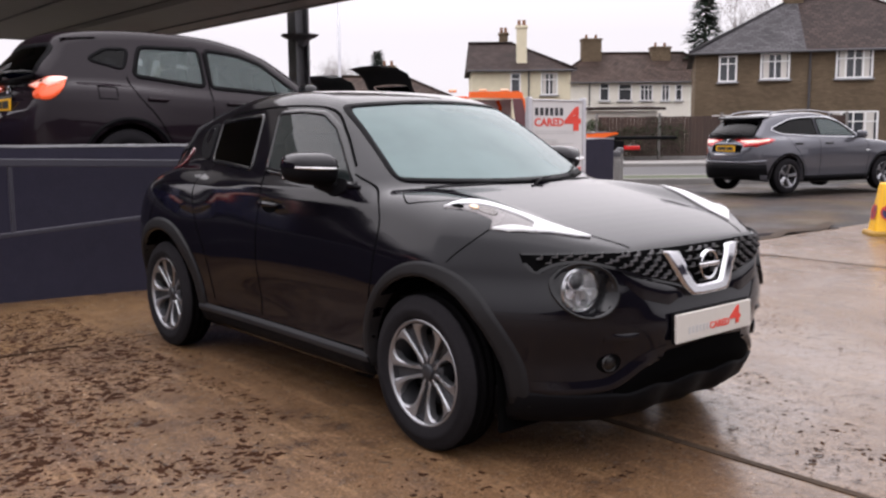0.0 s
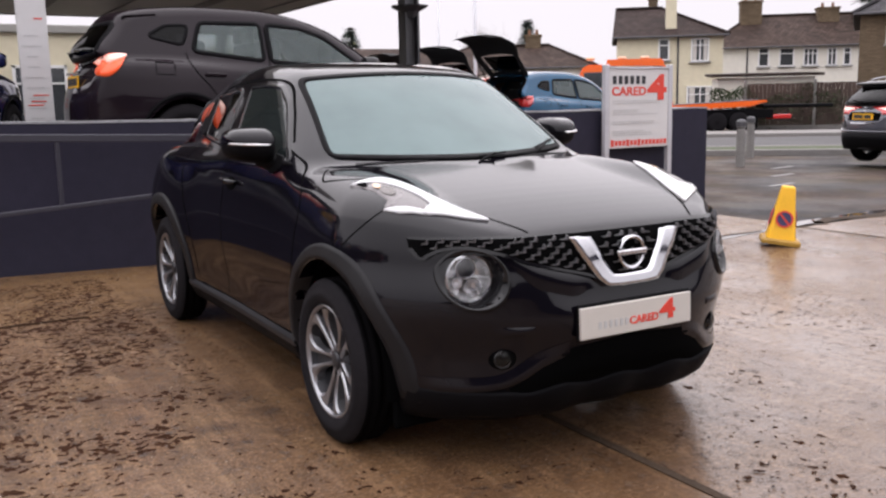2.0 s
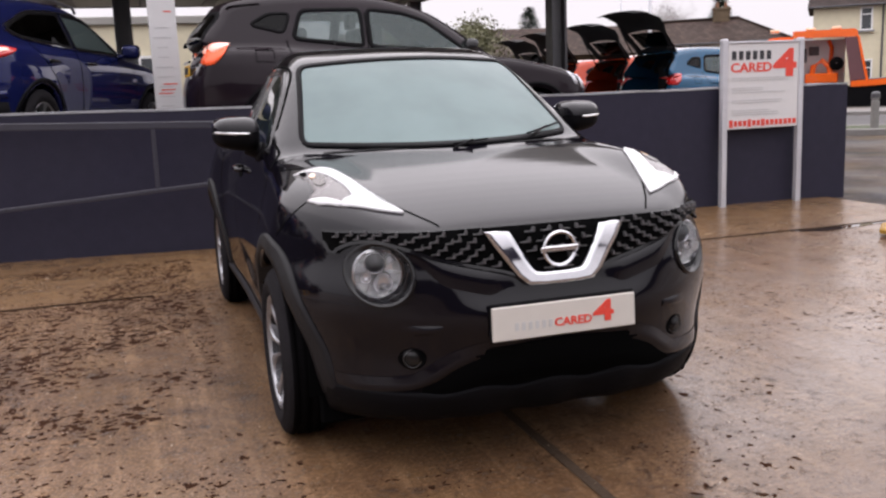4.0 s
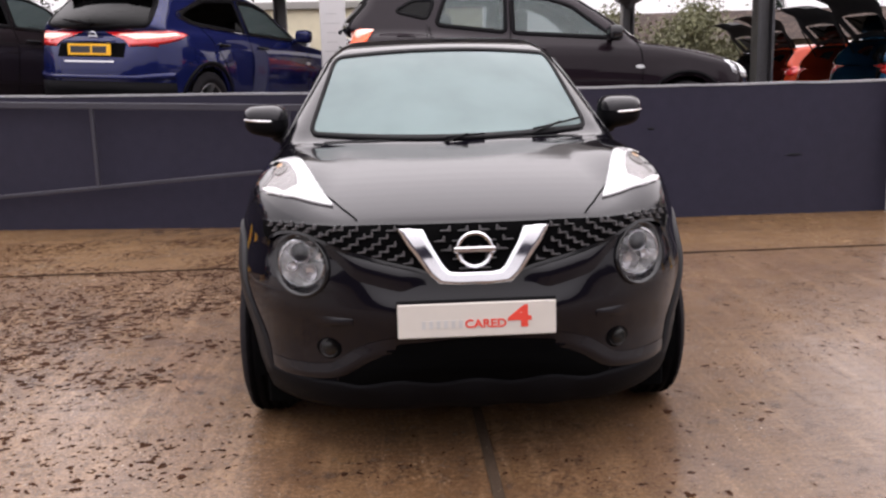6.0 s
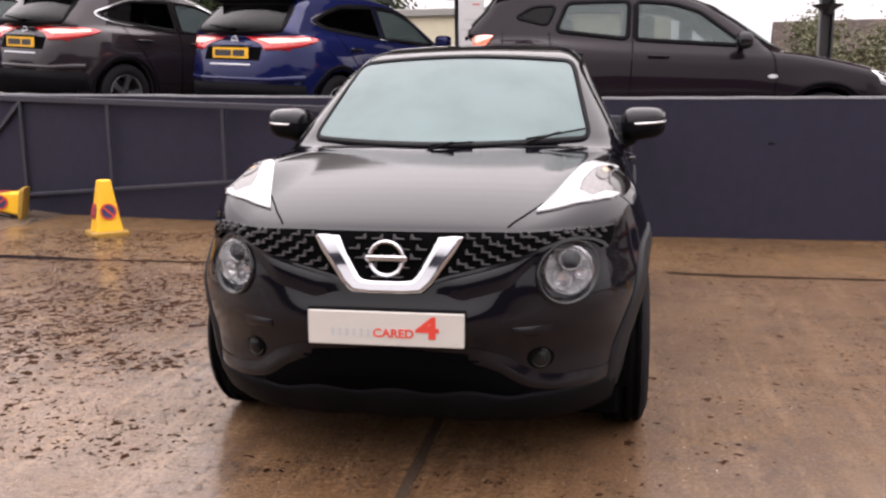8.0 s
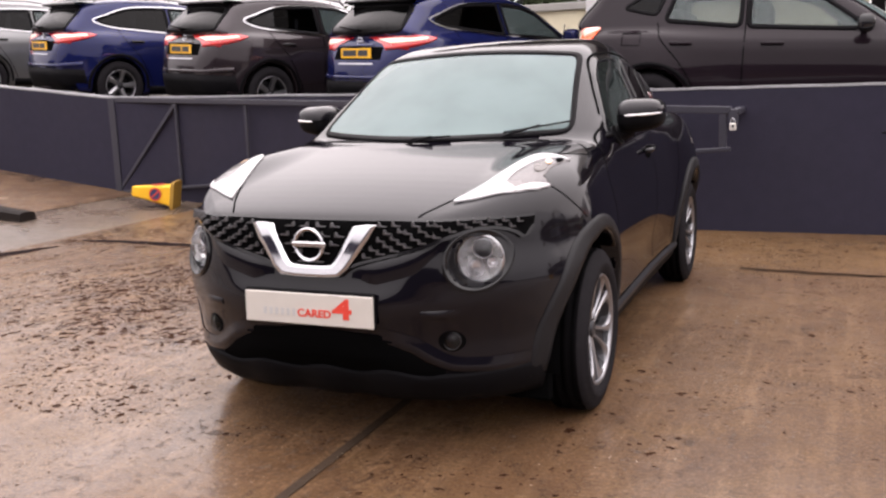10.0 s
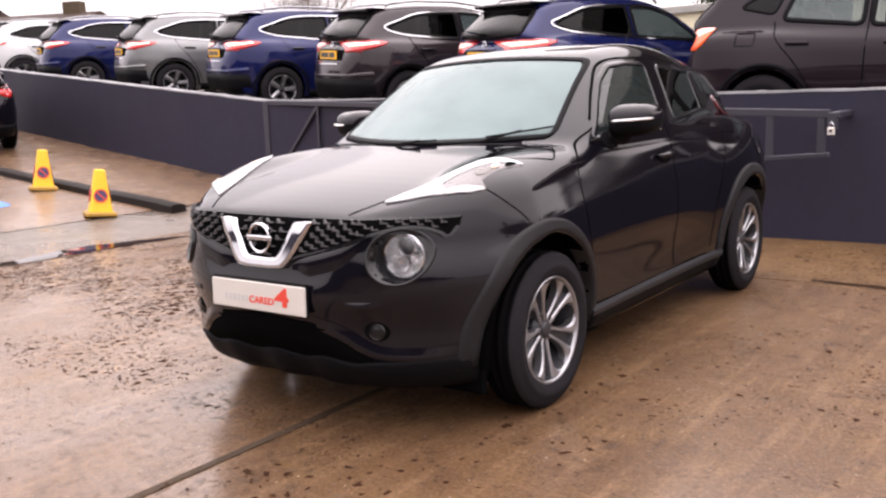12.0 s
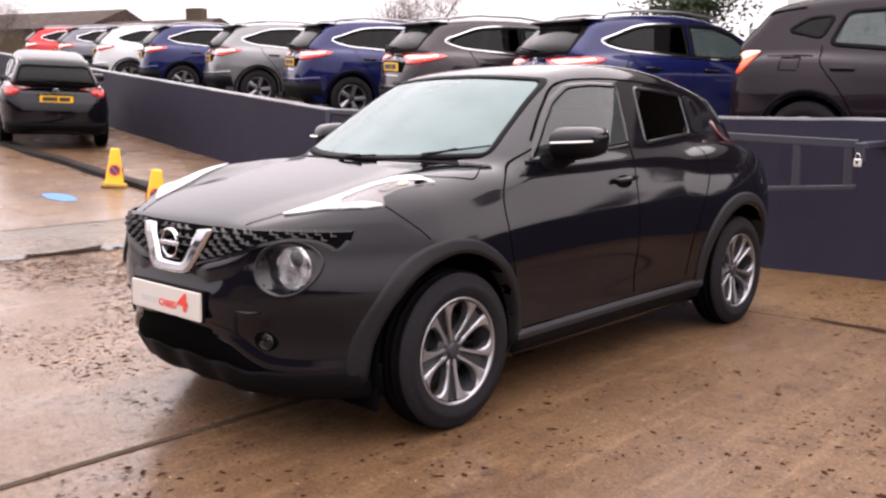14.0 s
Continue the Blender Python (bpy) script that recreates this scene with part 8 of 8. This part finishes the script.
def tree(x, y, z, height, seed, label, leaf=None, leaves=0, size=0.1, spread=0.8, droop=0.0, levels=4, name="tree", cloud=0.35, twigs=0):
    rng = random.Random(seed)
    t = thing(name, pose(x, y, z), label, "tree", "trees round the yard")
    bm, tips = bmesh.new(), []
    grow(bm, Vector((0, 0, -0.2)), Vector((0, 0, 1)), height * 0.42, height * 0.022, levels, rng, tips, spread, droop)
    part("trunk", bm, M_BARK if leaf else M_TWIG, t, smooth=True)
    verts, faces = [], []
    for _ in range(leaves + twigs):
        p, d = rng.choice(tips)
        c = p + Vector((rng.gauss(0, 1), rng.gauss(0, 1), rng.gauss(0, 0.8))) * cloud
        a = Vector((rng.uniform(-1, 1), rng.uniform(-1, 1), rng.uniform(-1, 0.6) if not twigs else rng.uniform(0.1, 1))).normalized()
        b = a.cross(Vector((rng.uniform(-1, 1), rng.uniform(-1, 1), rng.uniform(-1, 1)))).normalized()
        s = size * rng.uniform(0.6, 1.4)
        wd = 0.38 if not twigs else 0.012
        k = len(verts)
        verts += [c - a * s * 0.5, c + b * s * wd * 0.5, c + a * s * 0.5, c - b * s * wd * 0.5]
        faces.append((k, k + 1, k + 2, k + 3))
    if faces:
        tagged(raw("crown", verts, faces, leaf or M_TWIG, t), kind="stuff")
    return t


tree(32.6, 46.8, 0, 7.4, 1, "bare winter tree with a rounded twiggy crown", twigs=1500, size=0.9, cloud=0.3, levels=4)
tree(-20.0, 20.5, 1.2, 6.6, 2, "bare winter tree behind the yard", twigs=1600, size=0.8, cloud=0.3, levels=4)
tree(-24.5, 24.0, 1.2, 6.2, 3, "bare winter tree behind the yard", twigs=1200, size=0.8, cloud=0.3, levels=4)
tree(-45.0, 16.2, 2.2, 6.0, 12, "bare brown tree beyond the ramp", twigs=1500, size=0.9, cloud=0.4, levels=4)
tree(6.6, 25.0, 0.2, 4.4, 4, "yellow-green drooping shrub beside the canopy", M_LEAF, 6500, 0.15, 1.0, -0.06, 4, cloud=0.28)
tree(9.2, 25.5, 0.1, 5.0, 5, "yellow-green drooping shrub beside the canopy", M_LEAF, 6500, 0.15, 1.0, -0.06, 4, cloud=0.30)
tree(-11.5, 25.0, 1.0, 6.0, 6, "dark evergreen tree behind the yard", M_HEDGE, 9000, 0.22, 0.9, 0.0, 4, cloud=0.4)
tree(-6.5, 28.0, 1.0, 5.6, 7, "dark evergreen tree behind the yard", M_HEDGE, 8000, 0.22, 0.9, 0.0, 4, cloud=0.4)
tree(41.0, 24.2, 0, 10.5, 8, "bare brown tree behind the brick houses", twigs=1500, size=0.9, cloud=0.4, levels=4)
tree(46.0, 22.0, 0, 11.5, 9, "bare brown tree behind the brick houses", twigs=1500, size=0.9, cloud=0.4, levels=4)


def conifer(x, y, z, h, seed):
    rng = random.Random(seed)
    t = thing("conifer", pose(x, y, z), "dark green conifer with a ragged pointed crown", "tree", "conifers")
    bm = bmesh.new()
    tube(bm, [(0, 0, -0.2), (0, 0, h * 0.5), (0.05, 0, h)], [h * 0.02, h * 0.012, 0.02], 8)
    part("trunk", bm, M_BARK, t, smooth=True)
    verts, faces = [], []
    for _ in range(5200):
        f = rng.random() ** 1.4
        zz = h * (0.12 + 0.88 * f)
        r = h * 0.24 * (1 - f) ** 0.8 * (0.75 + 0.35 * math.sin(zz * 4.1) + 0.2 * rng.random())
        a = rng.uniform(0, 2 * math.pi)
        q = r * math.sqrt(rng.uniform(0.15, 1))
        c = Vector((q * math.cos(a), q * math.sin(a), zz - 0.25 * q))
        d = Vector((math.cos(a), math.sin(a), rng.uniform(-0.5, 0.3))).normalized()
        b = d.cross(Vector((0, 0, 1))).normalized()
        s = h * 0.035 * rng.uniform(0.6, 1.5)
        k = len(verts)
        verts += [c, c + d * s + b * s * 0.25, c + d * s * 1.7, c + d * s - b * s * 0.25]
        faces.append((k, k + 1, k + 2, k + 3))
    tagged(raw("crown", verts, faces, M_CONIFER, t), kind="stuff")


conifer(54.0, 35.6, 0, 10.6, 21)
conifer(44.5, 62.0, 0, 8.0, 22)
conifer(20.5, 46.0, 0, 5.6, 23)

# low far buildings that close the view behind the yard
def plain_block(name, x, y, yaw, w, d, h, wall_m, roof_m, label, pitched=0.0):
    o = thing(name, facing(x, y, yaw), label, "building", "buildings behind the yard")
    part("wall", new_box((w / 2, d / 2, h / 2 - 0.3), (w, d, h + 0.6)), wall_m, o)
    bm = bmesh.new()
    if pitched:
        prism(bm, [(-0.3, h), (d + 0.3, h), (d / 2, h + pitched)], "x", -0.3, w + 0.3)
    else:
        box(bm, (w / 2, d / 2, h + 0.10), (w + 0.3, d + 0.3, 0.22), 0.02)
    r = part("roof", bm, roof_m, o)
    uv_mesh(r)
    return o


sales = plain_block("sales_building", -9.0, 24.0, 0, 11.5, 8.0, 3.4, M_CREAM, M_CANOPY, "cream single-storey sales building behind the yard")
for k in range(5):
    house_window(sales, 1.3 + 2.2 * k, 1.75, 1.3, 1.5, 2, 0.0)
plain_block("terrace", -75.0, 24.0, 25, 13.0, 9.0, 7.4, M_BRICK, M_ROOFGREY, "brick terrace far beyond the ramp", 1.7)
plain_block("garage_block", 8.0, 38.0, -8, 15.0, 7.0, 2.6, M_BRICK, M_ROOFGREY, "low brick garages with a brown roof behind the yard", 1.5)
far_house = plain_block("chimney_house", -41.6, 18.3, 25, 6.0, 7.0, 4.9, M_BRICK, M_ROOFGREY, "brick house with a chimney beyond the ramp", 1.0)
part("chimney", new_box((4.9, 3.5, 5.55), (0.9, 0.6, 1.7), 0.02), M_BRICK, far_house, "brown brick chimney stack")

# unseen wall added behind the camera to block low sky and darken reflections
bm = bmesh.new()
prism(bm, [(-65, -0.7), (65, -0.7), (65, 2.2), (30, 2.2), (30, 3.0), (21, 3.0), (21, 2.4), (8, 2.4), (8, 3.4), (-4, 3.4), (-4, 3.0), (-12, 4.2), (-20, 3.0), (-65, 2.6)], "y", -17.15, -16.85)
tagged(part("wall_south", bm, M_WALL), "unseen slate grey wall added behind the camera to block low sky", "wall", kind="structure")

# ---- cones and small things on the forecourt ----
def cone():
    c = thing("no_parking_cone", None, "yellow no-parking cone with dark round marks", "traffic cone", "yellow cones")
    bm = bmesh.new()
    base = rounded([(-0.17, -0.17), (0.17, -0.17), (0.17, 0.17), (-0.17, 0.17)], 0.05, 4)
    rows = []
    for s, z in ((1.0, 0.0), (1.0, 0.028), (0.93, 0.042), (0.72, 0.046)):
        rows.append([bm.verts.new((p.x * s, p.y * s, z)) for p in base])
    for a, b in zip(rows, rows[1:]):
        for i in range(len(base)):
            j = (i + 1) % len(base)
            bm.faces.new((a[i], a[j], b[j], b[i]))
    bm.faces.new(rows[-1])
    bm.faces.new(rows[0][::-1])
    part("cone_base", bm, M_CONEBASE, c, "scuffed yellow base")
    bm = bmesh.new()
    rows = []
    for s, z, r in ((0.125, 0.044, 0.035), (0.095, 0.24, 0.03), (0.064, 0.46, 0.025), (0.058, 0.50, 0.022), (0.048, 0.512, 0.02)):
        sq = rounded([(-s, -s), (s, -s), (s, s), (-s, s)], r, 4)
        rows.append([bm.verts.new((p.x, p.y, z)) for p in sq])
    k = min(len(r) for r in rows)
    rows = [[r[int(i * len(r) / k)] for i in range(k)] for r in rows]
    for a, b in zip(rows, rows[1:]):
        for i in range(k):
            bm.faces.new((a[i], a[(i + 1) % k], b[(i + 1) % k], b[i]))
    bm.faces.new(rows[-1])
    bmesh.ops.delete(bm, geom=[v for v in bm.verts if not v.link_faces], context="VERTS")
    part("cone_body", bm, M_CONE, c, "bright yellow square-sided body", smooth=False)
    for a in range(4):
        m = pose(0, 0, 0, 0, 0, 90 * a) @ Matrix.Translation((0, -0.1035, 0.225)) @ pose(0, 0, 0, 90 - 9, 0, 0)
        bm = bmesh.new()
        bmesh.ops.create_circle(bm, cap_ends=True, segments=28, radius=0.074, matrix=m)
        bmesh.ops.solidify(bm, geom=bm.faces[:], thickness=0.004)
        disc = part("mark", bm, M_CONEMARK, c, "dark blue round mark with a red ring")
        bm = bmesh.new()
        lathe(bm, [(0.003, 0.060), (0.005, 0.060), (0.005, 0.075), (0.003, 0.075)], "z", 28, True)
        bmesh.ops.transform(bm, matrix=m, verts=bm.verts)
        box(bm, (0, 0, 0.004), (0.13, 0.016, 0.003), 0.0, m @ pose(0, 0, 0, 0, 0, -45))
        part("mark_ring", bm, M_REDINK, disc)
    return c


first = cone()
first.matrix_basis = pose(4.50, 2.26, 0.018) @ Matrix.Rotation(radians(7), 4, Vector((0.75, 0.66, 0))) @ pose(0, 0, 0, 0, 0, -46)
for x, y, a in ((-3.87, 4.12, 44), (-6.46, 2.75, 62), (-8.47, 3.28, 62)):
    copy_thing(first, pose(x, y, ground_z(x), 0, 4.5 if x < -4.6 else 0, a))
copy_thing(first, pose(8.18, 2.13, 0.0, 0, 0, 40) @ Matrix.Diagonal((1.25, 1.25, 1.25, 1)))
tip = copy_thing(first, pose(-5.28, 4.98, 0.165, 0, -82, 23))
tagged(tip, "yellow cone lying on its side under the gate")

bm = bmesh.new()
rows = []
random.seed(5)
for k in range(17):
    x = -6.0 - 0.55 * k
    y, z, w, h = 3.47 + 0.02 * math.sin(k * 1.7) + 0.02 * k, ground_z(x), 0.11 + random.uniform(-0.012, 0.012), 0.085 + random.uniform(-0.012, 0.012)
    rows.append([bm.verts.new((x, y + dy * w, z + dz * h)) for dy, dz in ((-1, -0.2), (-0.9, 0.8), (-0.5, 1), (0.5, 1), (0.9, 0.8), (1, -0.2))])
for a, b in zip(rows, rows[1:]):
    for i in range(5):
        bm.faces.new((a[i], a[i + 1], b[i + 1], b[i]))
bm.faces.new(rows[0])
bm.faces.new(rows[-1][::-1])
tagged(part("kerb_baulk", bm, mat("dark_wet_timber", (0.012, 0.009, 0.008), 0.7, spec=0.12, vary=0.3, bump=0.4), None), "dark wet timber baulk along the ramp", "kerb")
bm = bmesh.new()
patch_pts = rounded([(-8.25, 2.18), (-7.95, 2.12), (-7.6, 2.22), (-7.65, 2.40), (-8.0, 2.45), (-8.25, 2.36)], 0.08, 4)
vs = [bm.verts.new((p.x, p.y, ground_z(p.x) + 0.006)) for p in patch_pts]
bm.faces.new(vs)
tagged(part("blue_paint_mark", bm, mat("worn_blue_paint", (0.03, 0.16, 0.50), 0.5, vary=0.25, scale=20), None), "worn blue paint patch on the ramp concrete", "paint mark")

# moss crumbs, rotten leaf and pale grit round the car
def drifts(x, y):
    """How thick the crumbs lie: in ragged drifts along the car's sides, thin in front of it."""
    w = math.sin(2.7 * x + 1.1 * y + 0.6) + math.sin(1.9 * y - 1.2 * x + 2.0) + 0.8 * math.sin(6.1 * x - 4.3 * y) + 0.6 * math.sin(9.0 * y + 5.2 * x)
    d = 0.22 + 0.11 * w
    if y < -0.8 and -2.6 < x < 0.05:
        d *= 0.10
    elif y < -0.9 and x < 0:
        d *= 0.2
    if abs(x) < 0.8 and y > -0.6:
        d *= 0.15
    if x > 0.6:
        d *= 0.75 if y < -0.6 else 1.25
    if math.hypot(x - 0.5, y + 1.25) < 0.3:
        d += 0.25
    if x < -1.0 and y > -0.9:
        d *= 4.2 if y > 0.3 else 1.9
    if x < -0.9 and abs(y - 2.9 + 0.08 * math.sin(3 * x)) < 0.16:
        d += 0.7
    return d


def litter(name, count, seed, sizes, points, height, material, label, bare=0.0):
    rng = np.random.default_rng(seed)
    verts, faces = [], []
    for _ in range(count):
        x, y = rng.uniform(-4.9, 5.4), rng.uniform(-3.3, 4.3)
        if rng.random() > (drifts(x, y) + bare) * (0.5 if (x > 0.4 and y < 2.5) or x < -2.5 else 1.0):
            continue
        s, a, e = sizes[0] + (sizes[1] - sizes[0]) * rng.random() ** 3.5, rng.uniform(0, 6.283), rng.uniform(0.3, 0.8)
        if x < -1.0 and y > 0:
            s *= 1.6
        k = len(verts)
        for j, rr in enumerate(rng.uniform(0.45, 1.35, points)):
            q = 6.283 * j / points
            u, v = s * rr * math.cos(q), s * rr * math.sin(q) * e
            verts.append((x + u * math.cos(a) - v * math.sin(a), y + u * math.sin(a) + v * math.cos(a), ground_z(x) + 0.0008))
        verts.append((x, y, ground_z(x) + height * rng.uniform(0.5, 1.2)))
        faces += [(k + j, k + (j + 1) % points, k + points) for j in range(points)]
    tagged(raw(name, verts, faces, material), label, "debris", kind="stuff")


litter("moss_crumbs", 80000, 9, (0.003, 0.015), 7, 0.003, mat("dark_moss_crumb", (0.034, 0.0150, 0.0080), 0.85, vary=0.5, scale=20, spec=0.05), "dark crumbs of moss and rotten leaf on wet concrete")
litter("moss_clumps", 36000, 19, (0.008, 0.027), 13, 0.003, mat("brown_moss_clump", (0.030, 0.0130, 0.0070), 0.85, vary=0.5, scale=20, spec=0.05), "flat dark brown clumps of moss on the wet concrete", -0.08)
litter("pale_grit", 9000, 29, (0.0015, 0.005), 5, 0.003, mat("pale_grit", (0.45, 0.38, 0.30), 0.6, vary=0.3, scale=20), "pale stone chips scattered on the wet concrete", 0.2)
